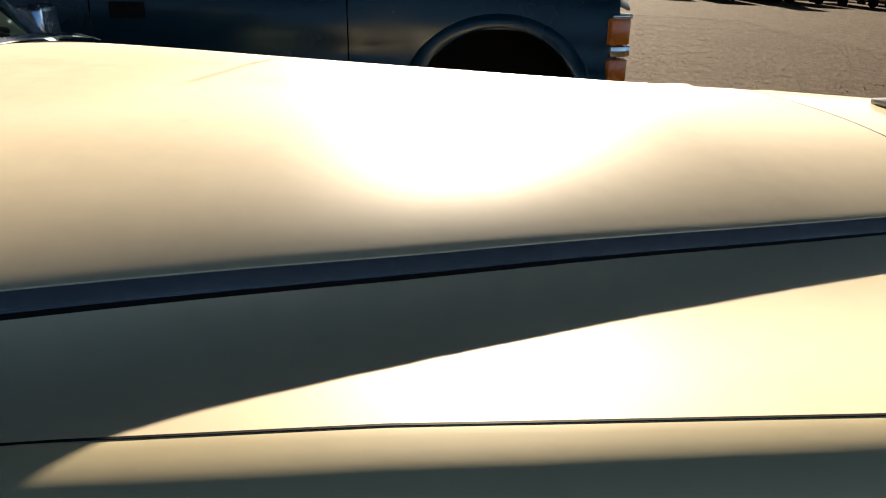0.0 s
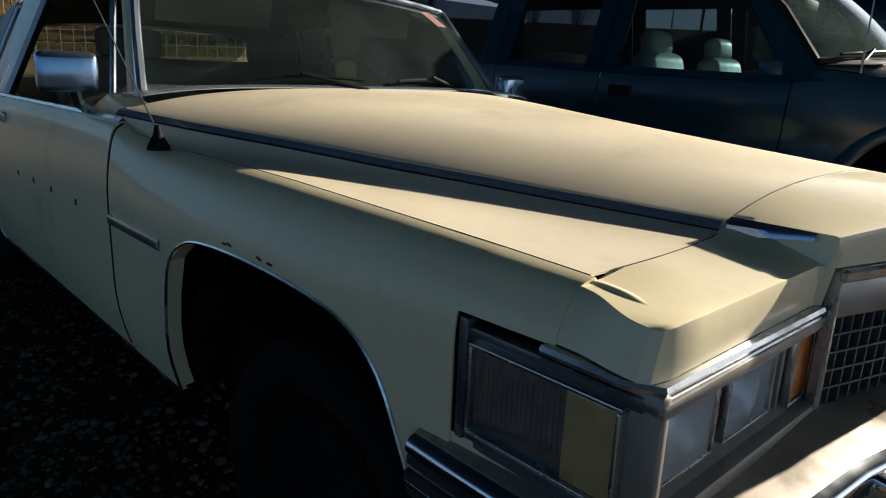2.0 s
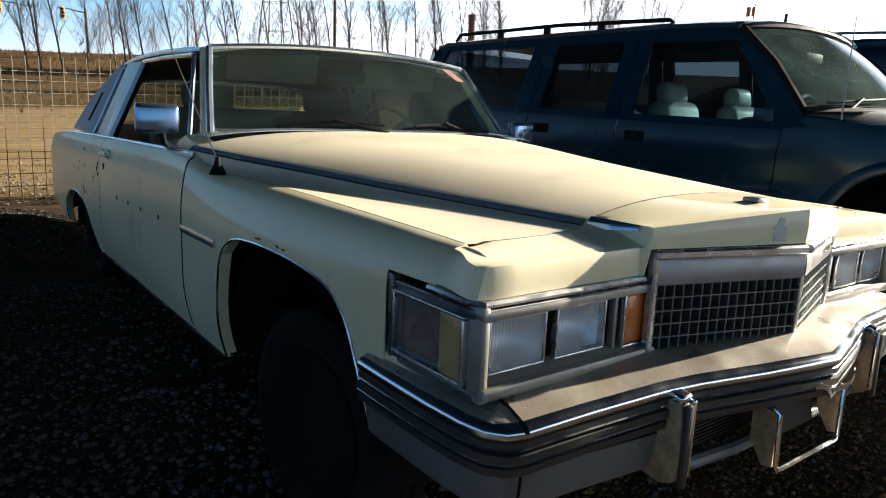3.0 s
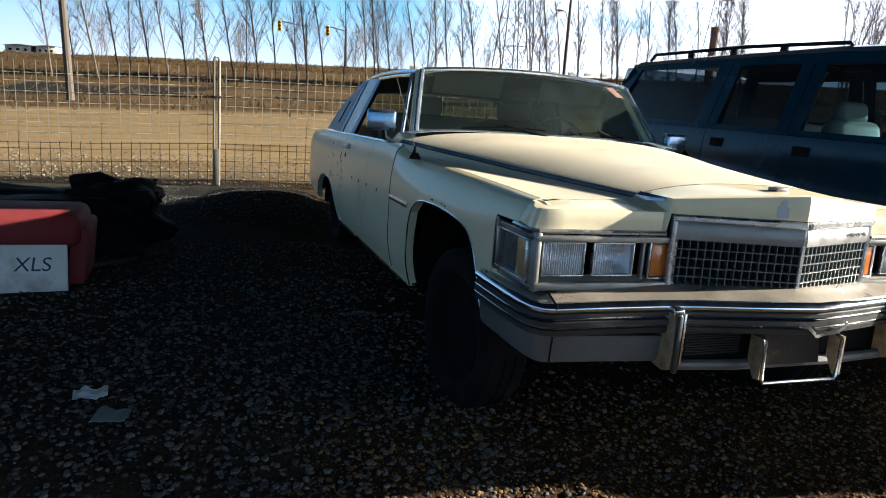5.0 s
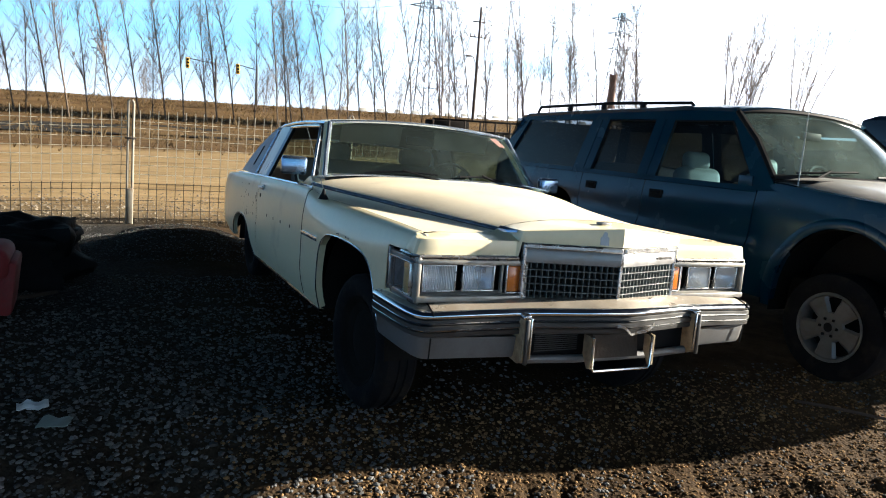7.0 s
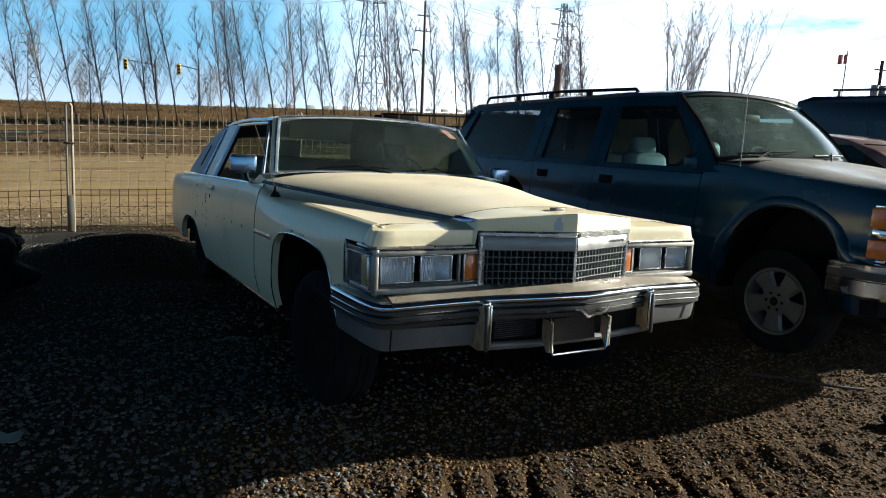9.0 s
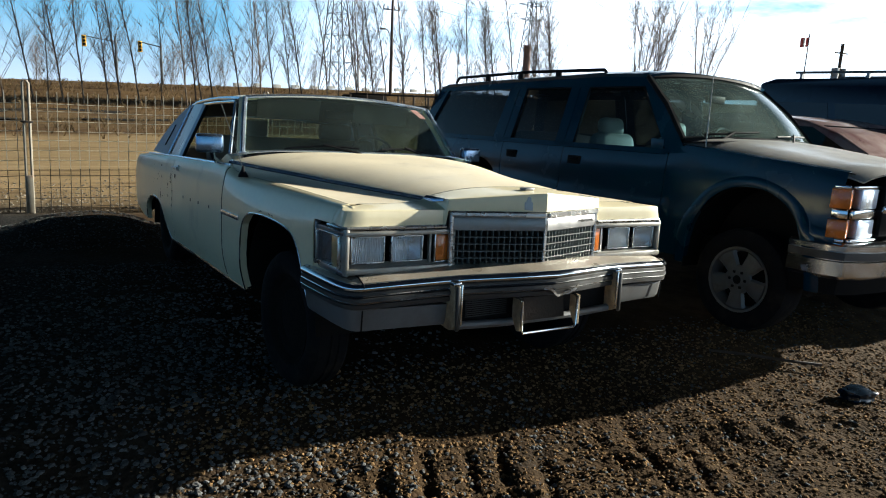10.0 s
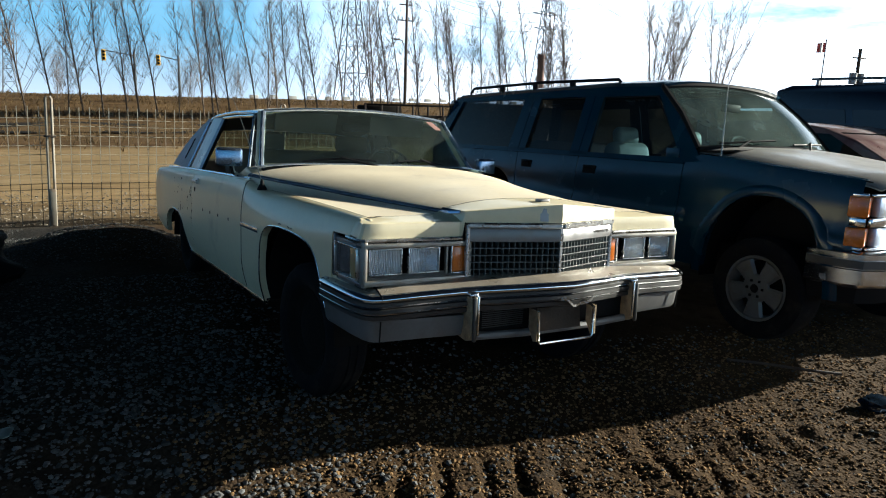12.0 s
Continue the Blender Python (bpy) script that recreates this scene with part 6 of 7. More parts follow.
def make_pole(at, h):
    p = thing("utility_pole", pose(*at, 0, -2.2), "dark wooden utility pole with crossarms and a lamp arm", "pole")
    part("pole_shaft", tube([(0, 0, -0.5), (0.12, 0, h)], [0.22, 0.14], 10), POLE_WOOD, p)
    part("crossarm", beam((-1.1, 0.15, h - 3.5), (1.1, 0.15, h - 3.5), 0.14, 0.14), POLE_WOOD, p)
    part("crossarm", beam((-0.8, 0.15, h - 1.7), (0.8, 0.15, h - 1.7), 0.14, 0.14), POLE_WOOD, p)
    ins = bmesh.new()
    for x in (-1.0, -0.45, 0.45, 1.0):
        box((0.12, 0.12, 0.35), (x, 0.15, h - 3.25), 0.03, bm=ins)
    part("insulators", ins, POLE_WOOD, p)
    part("lamp_arm", tube([(0, 0, h - 6.9), (-0.6, -0.2, h - 5.9), (-1.1, -0.3, h - 5.75)], 0.05, 6), POLE_WOOD, p)
    part("lamp_head", box((0.75, 0.3, 0.22), (-1.3, -0.3, h - 5.8), 0.06), POLE_WOOD, p)
    return p


make_pole((35.2, 75.0, ground_z(35.2, 75.0)), 13.4)


def make_pylon(at, h, name="pylon"):
    p = thing(name, pose(*at, 0, -2.2), "steel lattice power pylon in the distance", "pylon")
    bm = bmesh.new()
    lev = [0, 0.2, 0.37, 0.5, 0.6, 0.68, 0.75, 0.82, 0.89, 0.95, 1.0]
    def half(u):
        return h * (0.078 * (1 - u) ** 1.3 + 0.018)
    for a, b in zip(lev, lev[1:]):
        wa, wb = half(a), half(b)
        c = [(-1, -1), (1, -1), (1, 1), (-1, 1)]
        for i in range(4):
            (x0, y0), (x1, y1) = c[i], c[(i + 1) % 4]
            tube([(x0 * wa, y0 * wa, a * h), (x0 * wb, y0 * wb, b * h)], h * 0.0040, 4, bm, caps=False)
            tube([(x0 * wa, y0 * wa, a * h), (x1 * wb, y1 * wb, b * h)], h * 0.0022, 3, bm, caps=False)
            tube([(x1 * wa, y1 * wa, a * h), (x0 * wb, y0 * wb, b * h)], h * 0.0022, 3, bm, caps=False)
            tube([(x0 * wb, y0 * wb, b * h), (x1 * wb, y1 * wb, b * h)], h * 0.0022, 3, bm, caps=False)
    for u, w in ((0.70, 0.115), (0.82, 0.135), (0.94, 0.10)):
        arm = bm
        for s in (-1, 1):
            for q in (-1, 1):
                tube([(0, q * half(u), u * h), (s * w * h, 0, u * h + 0.008 * h)], h * 0.0028, 3, arm, caps=False)
                tube([(0, q * half(u), (u + 0.03) * h), (s * w * h, 0, u * h + 0.008 * h)], h * 0.0028, 3, arm, caps=False)
    part("tower", bm, LATTICE, p)
    return p


make_pylon((95.0, 245.0, 5.0), 58.0)
make_pylon((185.0, 247.0, 7.0), 51.0)
make_pylon((-12.4, 200.0, 0.5), 18.0)
ch = thing("chimney", pose(104.3, 140.0, 0.8, 0, -2.2), "tall brick chimney stack in the distance", "chimney")
part("stack", lathe([(0, 1.2), (17.0, 0.85), (17.0, 1.0), (18.2, 1.0), (18.2, 0.7), (17.0, 0.7)], 18, axis="z"), BRICK, ch)


# ---- other parked vehicles ----
def make_parked_car(name, m, paint, label, length=4.7, width=1.78, height=1.42, style="sedan", group="", raised_hood=False):
    car = thing(name, m, label, "van" if style == "van" else "car", group)
    h, w = height, width / 2
    if style == "sedan":
        low = [(0.02, 0.35), (0.0, 0.62), (0.10, 0.74), (1.25, 0.92), (length - 1.0, 0.96), (length - 0.08, 0.92), (length, 0.70), (length - 0.03, 0.35)]
        top = [(1.22, 0.90), (1.95, h - 0.03), (2.3, h), (3.25, h - 0.01), (length - 0.95, 0.94)]
    elif style == "round":
        low = [(0.02, 0.35), (0.0, 0.66), (0.12, 0.80), (1.05, 1.00), (length - 0.1, 1.00), (length, 0.75), (length - 0.03, 0.35)]
        top = [(0.95, 0.98), (1.35, h - 0.36), (1.70, h - 0.17), (2.05, h - 0.06), (2.45, h - 0.01), (2.85, h), (3.25, h - 0.03), (3.65, h - 0.12), (4.0, h - 0.28), (length - 0.15, 0.98)]
    elif style == "utility":
        low = [(0.02, 0.42), (0.0, 0.80), (0.08, 1.0), (1.3, 1.10), (length - 0.06, 1.12), (length, 0.8), (length - 0.03, 0.42)]
        top = [(1.3, 1.08), (1.75, h - 0.03), (2.1, h), (length - 0.35, h - 0.02), (length - 0.06, 1.10)]
    else:
        low = [(0.02, 0.40), (0.0, 0.75), (0.10, 1.0), (0.75, 1.22), (length - 0.03, 1.25), (length, 0.75), (length - 0.02, 0.40)]
        top = [(0.72, 1.20), (1.45, h - 0.12), (1.75, h - 0.02), (2.2, h), (length - 0.35, h - 0.01), (length - 0.12, h - 0.08), (length - 0.04, 1.24)]
    part("body", prism(low, -w, w, "x", bevel=0.07), paint, car)
    wt = w - 0.04
    cab = prism(top, -wt, wt, "x", bevel=0.03)
    for v in cab.verts:
        v.co.x *= 1.0 - 0.22 * max(0.0, (v.co.z - top[0][1]) / h) * (1.0 if style != "van" else 0.45)
    part("cabin", cab, paint, car)
    # panes a little proud of the cabin
    z0, z1 = top[0][1] + 0.06, h - 0.12
    def fx(z):
        return wt * (1.0 - 0.22 * max(0.0, (z - top[0][1]) / h) * (1.0 if style != "van" else 0.45)) + 0.004
    def yat(pts, z):
        for (ya, za), (yb, zb) in zip(pts, pts[1:]):
            if za <= z <= zb:
                return ya + (yb - ya) * (z - za) / max(1e-6, zb - za)
        return pts[-1][0]
    front, back = top[:3], list(reversed(top[-2:]))
    if style == "round":
        front, back = top[:6], list(reversed(top[5:]))
    if style == "van":
        back = list(reversed(top[-3:]))
        z0, z1 = 1.50, 1.86
    y_lo, y_hi, e_lo, e_hi = yat(front, z0) + 0.12, yat(front, z1) + 0.12, yat(back, z0) - 0.12, yat(back, z1) - 0.12
    cuts = [0.0, 0.44, 0.48, 0.97] if style == "sedan" else [0.0, 0.30, 0.335, 0.62, 0.655, 0.98]
    for s in (1, -1):
        for a, b in zip(cuts[::2], cuts[1::2]):
            rows = [[(-s * fx(z), (l + (e - l) * f), z) for z, l, e in ((z0, y_lo, e_lo), (z1, y_hi, e_hi))] for f in (a, b)]
            part("side_window", grid(rows), SUV_DARK_GLASS, car, solid=0.004)
    ws = []
    for x in (-1, -0.5, 0, 0.5, 1):
        ws.append([(x * (fx(z) - 0.09), yat(front, z) - 0.012, z) for z in (top[0][1] + 0.04, h - 0.10)])
    part("windscreen", grid(ws), SUV_DARK_GLASS, car, solid=0.004)
    for s in (1, -1):
        for yc in (0.85, length - 0.95):
            hub = part("wheel", lathe([(0.09, 0.20), (0.10, 0.26), (0.09, 0.31), (-0.09, 0.31), (-0.10, 0.26), (-0.09, 0.20), (-0.05, 0.17), (-0.06, 0.001)], 20), TYRE, car)
            hub.matrix_basis = pose(-s * (w - 0.09), yc, 0.31, 0, 0, 0 if s == 1 else 180)
        part("headlamp", box((0.38, 0.06, 0.13), (-s * (w - 0.26), 0.03, 0.68 if style != "utility" else 0.86), 0.02), REFLECTOR, car)
    part("bumper", box((width * 0.98, 0.12, 0.16), (0, 0.0, 0.50), 0.03), BLACK, car)
    if raised_hood:
        rows = [[(x, 1.10 - 0.62 * v, 1.06 + 0.60 * v + 0.03 * math.sin(math.pi * v)) for x in spaced(-w * 0.85, w * 0.85, 8)] for v in spaced(0, 1, 6)]
        part("raised_hood", grid(rows), paint, car, "propped-up hood", solid=0.03)
    if style == "van":
        for s in (1, -1):
            rr = tube([(-s * 0.62, 1.9, h + 0.10), (-s * 0.62, length - 0.5, h + 0.10)], 0.02, 6)
            for y in (2.0, 3.0, 4.0):
                box((0.04, 0.04, 0.12), (-s * 0.62, y, h + 0.04), bm=rr)
            part("roof_rail", rr, ALU, car, "pale roof rail")
            part("side_stripe", box((0.01, length - 0.8, 0.04), (-s * (w - 0.005), length / 2, 1.36), 0.003), BRIGHT, car)
    return car


make_parked_car("parked_car", pose(6.10, 0.30, ground_z(6.0, 2.0) + 0.02, 0, -1.0, 1.5), MAROON, "dusty maroon round-roofed car, paled for the sun on it, hood propped open", 4.6, 1.85, 1.60, "round", raised_hood=True)
make_parked_car("cargo_van", pose(9.05, 0.5, ground_z(9.0, 3.0) - 0.03, 0, -1.5, 1.0), VAN_PAINT, "navy blue full-size van with roof rails", 4.6, 2.0, 2.22, "van")
FAR_PAINTS = [mat("silver_car_paint", (0.42, 0.43, 0.44), 0.3, 0.4, vary=0.08, scale=3, coat=0.7), mat("white_car_paint", (0.72, 0.72, 0.70), 0.35, vary=0.06, scale=3, coat=0.6),
              MAROON, mat("black_car_paint", (0.02, 0.02, 0.022), 0.3, vary=0.1, scale=3, coat=0.7), mat("grey_car_paint", (0.16, 0.17, 0.18), 0.3, 0.3, vary=0.1, scale=3, coat=0.7)]
make_parked_car("utility_vehicle", pose(14.5, -1.9, ground_z(14.5, 0.5), 0, -2.2, 4), FAR_PAINTS[3], "dark parked utility vehicle across the yard", 4.7, 1.85, 1.78, "utility")
rc = random.Random(8)
for row in range(2):
    for k in range(11):
        x, y = 35.0 + row * 7.5 - 0.22 * k + rc.uniform(-0.4, 0.4), -4.0 - 2.35 * k + rc.uniform(-0.2, 0.2)
        c = rc.randrange(5)
        make_parked_car("wrecked_car", pose(x, y, ground_z(x, y), 0, -2.2, -90 + rc.uniform(-7, 7)), FAR_PAINTS[c],
                        ("silver", "white", "maroon", "black", "dark grey")[c] + " scrapped car in a row across the yard", 4.3 + rc.random() * 0.5, 1.75, 1.38 + rc.random() * 0.12, "sedan",
                        "row of scrapped cars", raised_hood=rc.random() < 0.3)
for x, y, w, d, h, lab in ((120.0, -22.0, 14.0, 10.0, 7.0, "low grey industrial shed in the haze"), (150.0, -48.0, 40.0, 12.0, 5.0, "long low warehouse in the distance"), (-26.5, 92.0, 2.6, 3.0, 1.0, "small grey roadside hut"),
                           (-23.6, 92.0, 2.0, 3.0, 1.1, "small white roadside hut")):
    sh = thing("shed", pose(x, y, ground_z(x, y) - 0.3, 0, -2.2), lab, "building")
    part("wall", box((w, d, h), (0, 0, h / 2), 0.05), CONCRETE, sh)
    part("roof", prism([(-w / 2 - 0.3, h), (0, h + w * 0.06), (w / 2 + 0.3, h)], -d / 2 - 0.3, d / 2 + 0.3, "y"), LATTICE, sh)
    for k in range(3):
        part("window", box((w * 0.12, 0.1, h * 0.25), (-w * 0.3 + k * w * 0.3, -d / 2 - 0.02, h * 0.55), 0.02), BLACK, sh)


# ---- along the bank ----
def make_road():
    rows = []
    for x in spaced(-70, 90, 60):
        rows.append([(x, y, ground_z(x, y) + 0.05) for y in (38.5, 42.0, 46.5)])
    return tagged(part("road", grid(rows), mat("dark_asphalt", (0.027, 0.025, 0.023), 0.9, vary=0.2, scale=0.6)), "dark asphalt lane at the foot of the bank", "road", kind="structure")


make_road()
block = thing("barrier_block", pose(0, 0, 0), "pale concrete barrier block beside the road", "barrier", "line of barrier blocks")
part("block", prism([(-0.22, 0), (-0.17, 0.12), (-0.10, 0.40), (0.10, 0.40), (0.17, 0.12), (0.22, 0)], -0.5, 0.5, "x", bevel=0.02), CONCRETE, block)
xs_b = [18.0 + 2.3 * k for k in range(20)]
block.matrix_basis = pose(xs_b[0], 80.0, ground_z(xs_b[0], 80.0) + 0.1, 0, -2.2)
for x in xs_b[1:]:
    copy_thing(block, pose(x, 80.0, ground_z(x, 80.0) + 0.1, 0, -2.2))


def make_signal(at, reach, h=7.0):
    p = thing("traffic_signal", pose(*at, 0, -2.2), "yellow traffic signal on a mast arm", "traffic signal")
    part("mast", tube([(0, 0, 0), (0, 0, h + 0.6)], 0.14, 8), LATTICE, p)
    part("arm", tube([(0, 0, h), (-reach, 0, h + 0.5)], 0.07, 6), LATTICE, p)
    hd = part("signal_head", box((0.50, 0.35, 1.35), (-reach, -0.1, h - 0.1), 0.05), YELLOW, p, "yellow three-lamp head")
    for k in range(3):
        part("lamp", lathe([(0.0, 0.15), (-0.10, 0.16), (-0.10, 0.12), (-0.02, 0.10), (-0.02, 0.001)], 12, axis="y"), BLACK, hd).matrix_basis = pose(-reach, -0.29, h - 0.5 + 0.4 * k)
    return p


make_signal((6.7, 95.0, ground_z(6.7, 95.0)), 3.5, 5.0)
make_signal((12.0, 95.0, ground_z(12.0, 95.0)), 2.5, 4.7)


def make_flatcar(at, length):
    f = thing("flatbed_wagon", pose(*at, 0, -2.2, 0), "dark steel flatbed wagon with stakes behind the fence", "wagon")
    part("deck", box((length, 2.4, 0.35), (0, 0, 0.95), 0.03), UNDER, f)
    part("side_rail", box((length, 0.1, 0.12), (0, -1.2, 1.75), 0.01), UNDER, f)
    for k in range(int(length / 1.1) + 1):
        part("stake", box((0.10, 0.10, 0.75), (-length / 2 + 0.05 + 1.1 * k, -1.2, 1.45), 0.01), RUST, f)
    for x in (-length * 0.36, -length * 0.28, length * 0.28, length * 0.36):
        part("wheel", lathe([(-0.1, 0.42), (0.1, 0.42), (0.12, 0.36), (0.12, 0.001)], 16, axis="y"), UNDER, f).matrix_basis = pose(x, -0.8, 0.42)
    part("load", box((length * 0.32, 1.8, 0.55), (-length * 0.30, 0, 1.42), 0.12), UNDER, f)
    return f


make_flatcar((18.3, 39.0, ground_z(18.3, 39.0) + 0.2), 7.4)


def make_brush():
    """Dead grass and low scrub on the bank: uncounted tufts in one mesh."""
    rng = np.random.default_rng(4)
    verts, faces = [], []
    for k in range(9000):
        x, y = rng.uniform(-25, 60), 25 + rng.random() ** 0.8 * 55
        z, h = ground_z(x, y), rng.uniform(0.12, 0.38) * (1.8 if rng.random() < 0.05 else 1.0)
        for j in range(4):
            a = rng.uniform(0, math.pi * 2)
            dx, dy, r = math.cos(a) * h * 0.5, math.sin(a) * h * 0.4, h * 0.07
            n = len(verts)
            verts += [(x - r, y, z - 0.03), (x + r, y, z - 0.03), (x + dx + r * 0.3, y + dy, z + h * rng.uniform(0.6, 1.0))]
            faces.append((n, n + 1, n + 2))
    me = bpy.data.meshes.new("dead_grass")
    me.from_pydata(verts, [], faces)
    me.materials.append(DRY_GRASS)
    return tagged(new("dead_grass", me), "brown dead grass and scrub on the bank", "grass", kind="stuff")


make_brush()
fl = thing("flagpole", pose(63.7, 40.0, 1.1, 0, -2.2), "slim flagpole with a small red and white flag", "flagpole")
part("pole_shaft", tube([(0, 0, 0), (0, 0, 10.2)], 0.06, 8), ALU, fl)
for k, mm in enumerate((FLAG_RED, WHITE_PANEL, FLAG_RED)):
    part("flag_band", grid([[(-0.05 - 0.42 * (k + u), 0.06 * math.sin(3 * (k + u)), 9.9 - 0.9 * v - 0.05 * (k + u)) for v in (0, 0.5, 1)] for u in spaced(0, 1, 3)]), mm, fl, solid=0.01)
p2 = thing("transformer_pole", pose(69.6, 40.0, -0.5, 0, -2.2), "utility pole with two transformer cans", "pole")
part("pole_shaft", tube([(0, 0, 0), (0, 0, 11.5)], 0.16, 8), POLE_WOOD, p2)
part("crossarm", beam((-1.1, 0, 10.6), (1.1, 0, 10.6), 0.12, 0.12), POLE_WOOD, p2)
for s in (-1, 1):
    part("transformer", lathe([(8.0, 0.001), (8.0, 0.36), (9.1, 0.36), (9.1, 0.001)], 14, axis="z"), ALU, p2).matrix_basis = pose(s * 0.65, 0, 0)
p3 = thing("utility_pole", pose(-9.1, 33.0, ground_z(-9.1, 33.0), 0, -2.2), "dark wooden pole standing in the field", "pole")
part("pole_shaft", tube([(0, 0, -0.3), (0, 0, 12.0)], [0.17, 0.12], 10), POLE_WOOD, p3)
pw = thing("power_line", pose(0, 0, 0), "thin overhead power cables crossing the sky", "cable")
for k, (za, zb, ya) in enumerate(((58.0, 56.0, 240.0), (51.0, 50.0, 243.0), (44.0, 43.0, 246.0), (47.0, 46.0, 238.0), (54.0, 53.0, 250.0))):
    pts = [(-120 + 440 * u, ya, za + (zb - za) * u + 6 - 10 * math.sin(math.pi * ((u * 4) % 1.0))) for u in spaced(0, 1, 48)]
    part("cable", tube(pts, 0.07, 3, caps=False), LATTICE, pw)


# ---- scrap lying in the yard ----
def lump(size, at, mat_, name, parent, seed, amp=0.25, label="", turn=(0, 0, 0), cuts=14):
    bm = bmesh.new()
    bmesh.ops.create_cube(bm, size=1.0)
    bmesh.ops.subdivide_edges(bm, edges=bm.edges[:], cuts=cuts, use_grid_fill=True)
    for v in bm.verts:
        d = v.co.normalized() * 0.5
        v.co = v.co.lerp(d, 0.35)
        k = noise.noise(v.co * 3.1 + Vector((seed, 0, 0))) * amp + noise.noise(v.co * 8.0 + Vector((0, seed, 0))) * amp * 0.35
        v.co *= 1 + k
        v.co = Vector((v.co.x * size[0], v.co.y * size[1], v.co.z * size[2]))
    bm.transform(pose(*at, *turn))
    return part(name, bm, mat_, parent, label, sharp=50)


heap = thing("scrap_bumper", pose(-3.35, 4.05, ground_z(-3.3, 4.0)), "crumpled black plastic bumper and lining on the dirt", "scrap")
lump((1.9, 0.85, 0.50), (0, 0, 0.17), TARP, "cover", heap, 2.0)
lump((0.62, 0.6, 0.56), (0.62, 0.05, 0.22), TARP, "cover", heap, 5.0)
lump((0.7, 0.5, 0.40), (-0.75, -0.15, 0.16), TARP, "cover", heap, 9.0)
part("bent_bar", tube([(0.85, -0.5, 0.02), (0.3, -1.0, 0.05), (-0.1, -1.15, 0.06)], 0.025, 8), RUST, heap)
board = thing("red_scrap_cover", pose(-3.20, 2.72, ground_z(-3.2, 2.7), 0, 0, 4), "faded red moulded cover with a dirty white lettered panel", "scrap")
bm = box((1.05, 0.50, 0.20), (0, 0.20, 0.36), 0.06, seg=3)
for v in bm.verts:
    v.co.z += 0.02 * noise.noise(v.co * 4)
part("cover", bm, RED_PAINT, board)
part("cover_side", box((0.10, 0.42, 0.36), (0.50, 0.20, 0.20), 0.03, (0, 6, 0)), RED_PAINT, board)
pan = part("panel", box((0.94, 0.02, 0.28), (-0.02, -0.06, 0.145), 0.006, (-10, 0, 0)), WHITE_PANEL, board, "dirty white panel")
txt = bpy.data.curves.new("lettering", "FONT")
txt.body, txt.size, txt.extrude, txt.shear = "XLS", 0.115, 0.001, 0.15
txt.materials.append(NAVY)
tx = new("lettering", txt)
tx.parent = pan
tx.matrix_basis = pose(0.175, -0.0735, 0.135, 80, 0, 0)
tx["label"] = "navy slanted letters XLS"
for k in range(3):
    part("stripe", box((0.50 - 0.06 * k, 0.003, 0.006), (0.18, -0.074 + 0.006 * k + 0.003, 0.105 - 0.022 * k), 0.001, (-10, -3 + 2 * k, 0)), NAVY, pan)
pap = thing("paper_scrap", pose(-2.353, 1.197, ground_z(-2.353, 1.197) + 0.012, 0, 0, 8), "crumpled white paper on the gravel", "litter")
part("sheet", grid([[(0.125 * (a - 0.5), 0.085 * (b - 0.5) + 0.012 * math.sin(7 * a), 0.012 + 0.02 * noise.noise(Vector((a * 4, b * 4, 1)))) for b in spaced(0, 1, 6)] for a in spaced(0, 1, 9)]), PAPER, pap, solid=0.002)
gs = thing("plastic_scrap", pose(-2.245, 1.0, ground_z(-2.245, 1.0) + 0.012, 0, 0, -10), "flat grey-green plastic scrap on the gravel", "litter")
part("sheet", grid([[(0.12 * (a - 0.5), 0.10 * (b - 0.5) * (1.2 - 0.4 * a), 0.015 + 0.012 * noise.noise(Vector((a * 3, b * 3, 5)))) for b in spaced(0, 1, 4)] for a in spaced(0, 1, 6)]), GREEN_SCRAP, gs, solid=0.003)
for x, y, r, lab in ((-2.24, 0.31, 72, "thin flat wooden stick on the gravel"), (-1.73, 0.16, 104, "thin flat wooden stick on the gravel")):
    st = thing("wood_stick", pose(x, y, ground_z(x, y) + 0.02, 0, 3, r), lab, "litter")
    part("stick", box((0.115, 0.018, 0.006), (0, 0, 0), 0.002), PALE_WOOD, st)
rod = thing("steel_rod", pose(2.20, 0.45, ground_z(2.20, 0.45) + 0.04, 0, 4, -30), "dark bent steel rod lying on the dirt", "scrap")
part("rod", tube([(-0.38, 0.02, 0), (-0.15, 0, 0.010), (0.15, -0.01, 0.008), (0.40, 0.03, 0.0)], 0.010, 8), RUST, rod)
lb = thing("blue_scrap", pose(2.30, -0.11, ground_z(2.30, -0.11) + 0.02), "dark crumpled plastic scrap on the dirt", "litter")
lump((0.20, 0.14, 0.08), (0, 0, 0.02), VAN_PAINT, "wad", lb, 3.0, 0.3, cuts=6)


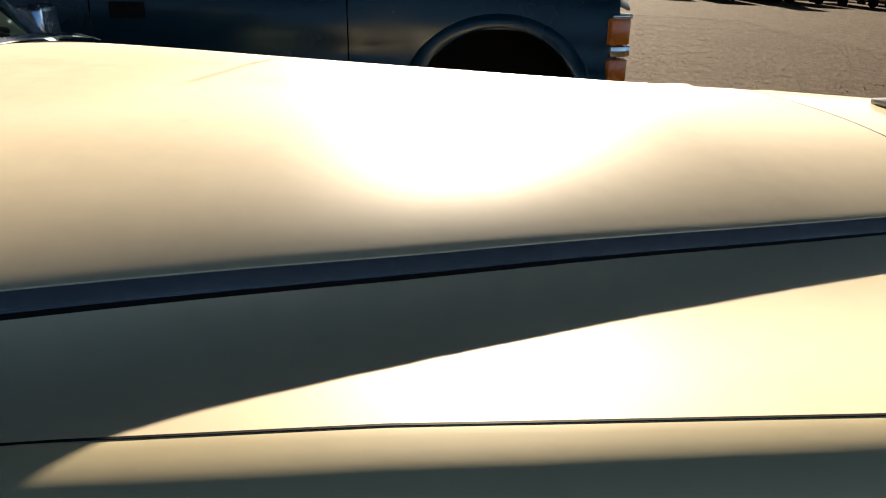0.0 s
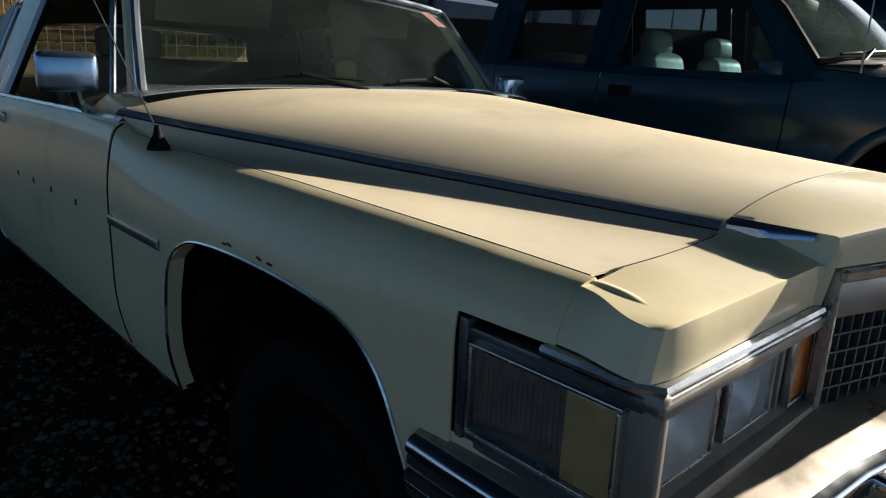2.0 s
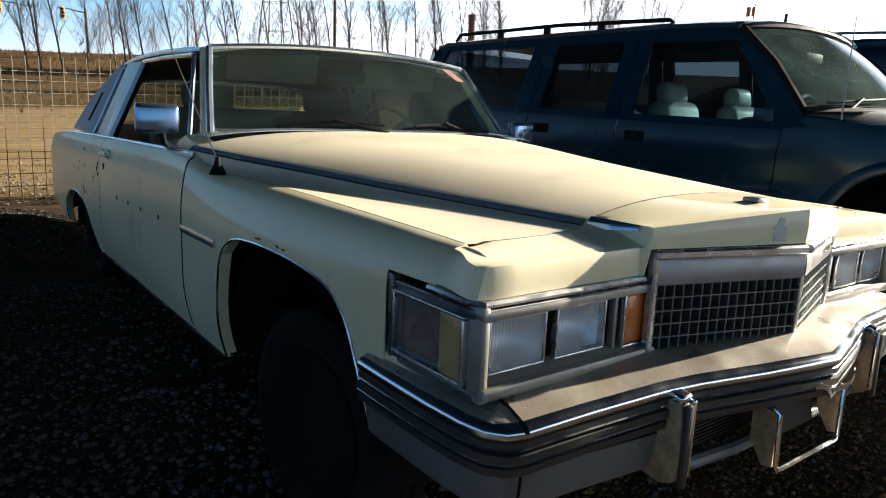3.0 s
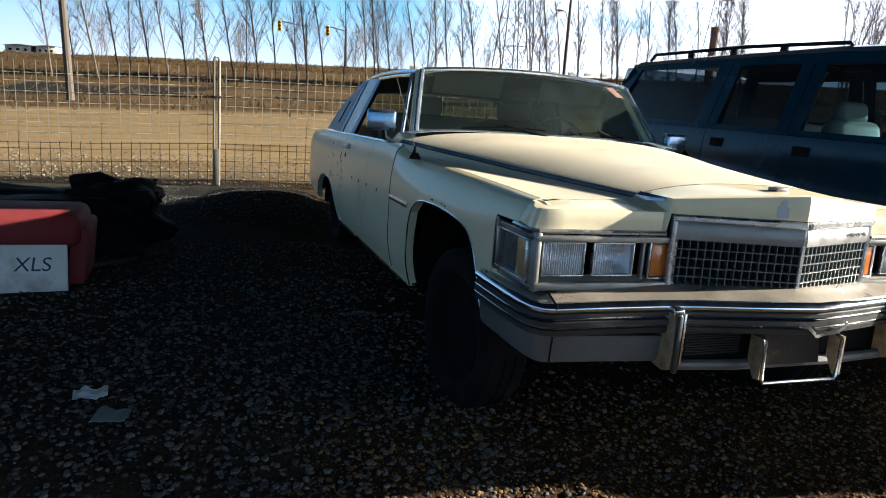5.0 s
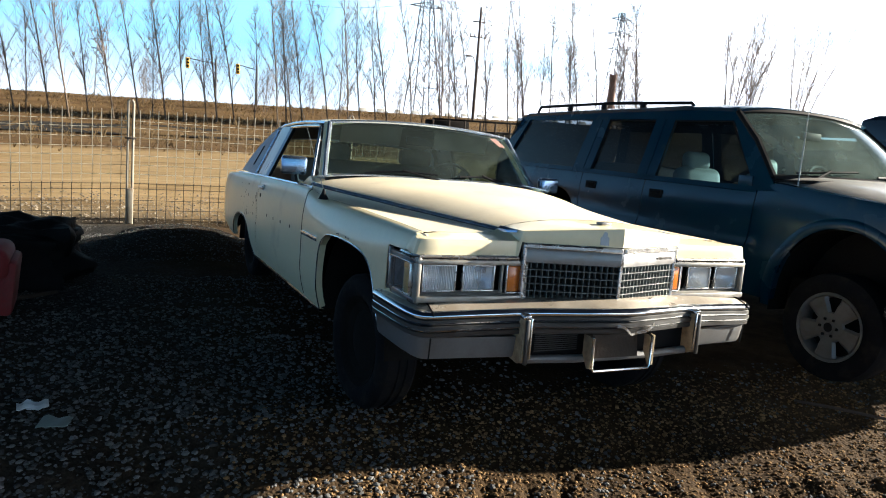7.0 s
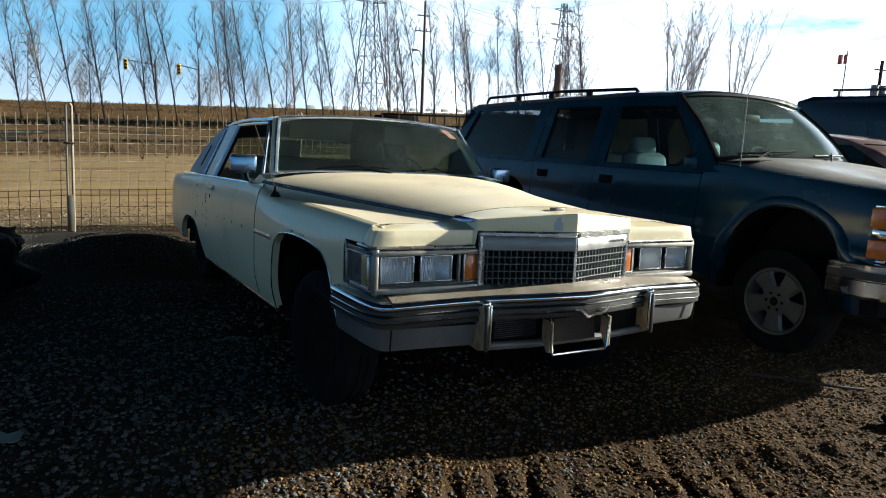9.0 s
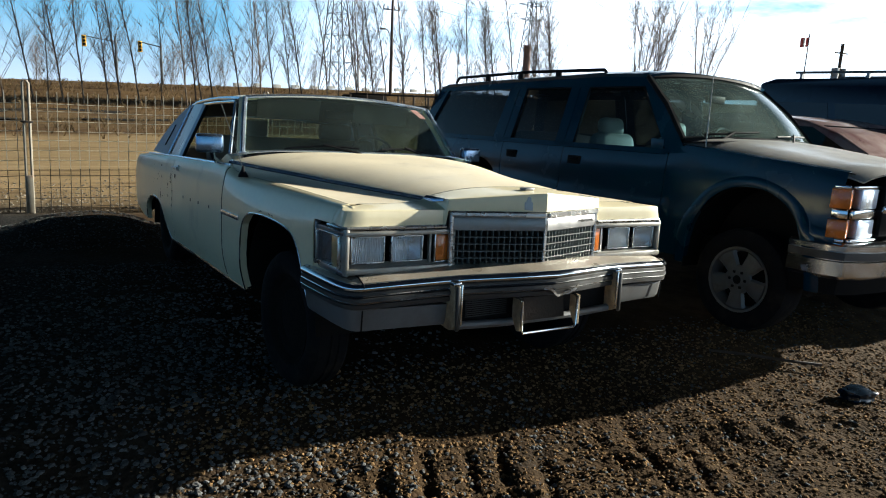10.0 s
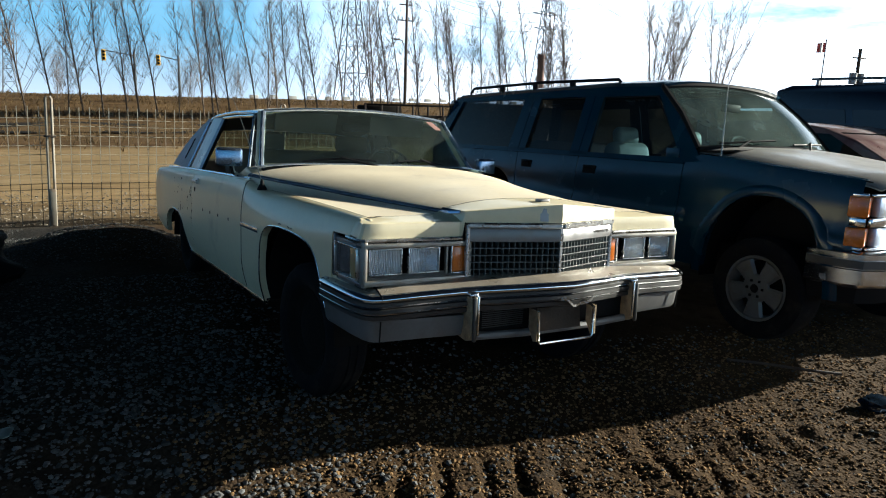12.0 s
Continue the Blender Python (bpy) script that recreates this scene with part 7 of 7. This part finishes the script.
# ---- loose stones ----
def scatter(name, label, n, area, sizes, material, seed, keep=None, flat=0.6):
    """Uncounted stones in one mesh, lying half sunk on the ground."""
    rng = np.random.default_rng(seed)
    g = (1 + 5 ** 0.5) / 2
    ico = np.array([(-1, g, 0), (1, g, 0), (-1, -g, 0), (1, -g, 0), (0, -1, g), (0, 1, g), (0, -1, -g), (0, 1, -g), (g, 0, -1), (g, 0, 1), (-g, 0, -1), (-g, 0, 1)]) / 1.9
    tri = np.array([(0, 11, 5), (0, 5, 1), (0, 1, 7), (0, 7, 10), (0, 10, 11), (1, 5, 9), (5, 11, 4), (11, 10, 2), (10, 7, 6), (7, 1, 8),
                    (3, 9, 4), (3, 4, 2), (3, 2, 6), (3, 6, 8), (3, 8, 9), (4, 9, 5), (2, 4, 11), (6, 2, 10), (8, 6, 7), (9, 8, 1)])
    vs, fs, c = [], [], 0
    x0, x1, y0, y1 = area
    for k in range(n):
        x, y = rng.uniform(x0, x1), rng.uniform(y0, y1)
        if keep and rng.random() > keep(x, y):
            continue
        s = sizes[0] + (sizes[1] - sizes[0]) * rng.random() ** 2.2
        p = ico * (1 + rng.uniform(-0.28, 0.28, (12, 1))) * np.array([s, s * rng.uniform(0.6, 1.0), s * flat * rng.uniform(0.6, 1.1)])
        a, b = rng.uniform(0, 6.283), rng.uniform(-0.5, 0.5)
        ca, sa, cb, sb = math.cos(a), math.sin(a), math.cos(b), math.sin(b)
        p = p @ np.array([[1, 0, 0], [0, cb, -sb], [0, sb, cb]]) @ np.array([[ca, -sa, 0], [sa, ca, 0], [0, 0, 1]])
        vs.append(p + np.array([x, y, ground_z(x, y) + s * flat * 0.35]))
        fs.append(tri + 12 * c)
        c += 1
    me = bpy.data.meshes.new(name)
    me.from_pydata(np.concatenate(vs).tolist(), [], np.concatenate(fs).tolist())
    me.materials.append(material)
    return tagged(new(name, me), label, "gravel", kind="stuff")


scatter("gravel", "loose pale gravel stones on the dirt", 60000, (-6.0, 0.3, -2.2, 3.2), (0.005, 0.018), STONE, 1, lambda x, y: (1 - 0.85 * ease(-1.3, -0.4, x)) * (1 - 0.55 * ease(1.2, 3.0, y)) * ease(-6.0, -3.2, x) * ease(-2.2, -0.5, y))
scatter("earth_crumbs", "brown earth crumbs and small stones in the wheel track", 40000, (-1.8, 4.4, -1.8, 1.2), (0.003, 0.014), CLOD, 2, lambda x, y: ease(-1.8, -1.2, x) * (1 - ease(3.0, 4.4, x)) * ease(-1.8, -0.8, y) * (1 - ease(0.6, 1.2, y)))
scatter("gravel", "scattered stones in the brown dirt", 5600, (-1.4, 4.6, -1.9, 1.2), (0.004, 0.015), STONE, 3, lambda x, y: ease(-1.4, -0.9, x) * (1 - ease(3.0, 4.6, x)) * ease(-1.9, -0.8, y))
scatter("gravel", "coarse gravel on the heap by the fence", 15000, (-3.6, 0.2, 3.2, 7.4), (0.004, 0.014), STONE, 4)
# brighter stone colour than the yard's, standing for full sun on it
scatter("gravel", "sunlit gravel beyond the fence", 9000, (-8.0, 3.0, 7.6, 12.0), (0.006, 0.026), mat("sunlit_gravel", (0.175, 0.145, 0.105), 0.9, vary=0.2, scale=20, island=True), 5, lambda x, y: 1 - 0.8 * ease(9.0, 12.0, y))
scatter("gravel", "earth clods and stones on the open yard", 16000, (3.8, 22.0, -9.0, 1.0), (0.004, 0.016), mat("yard_clods", (0.125, 0.090, 0.056), 0.95, vary=0.3, scale=20, island=True), 6)
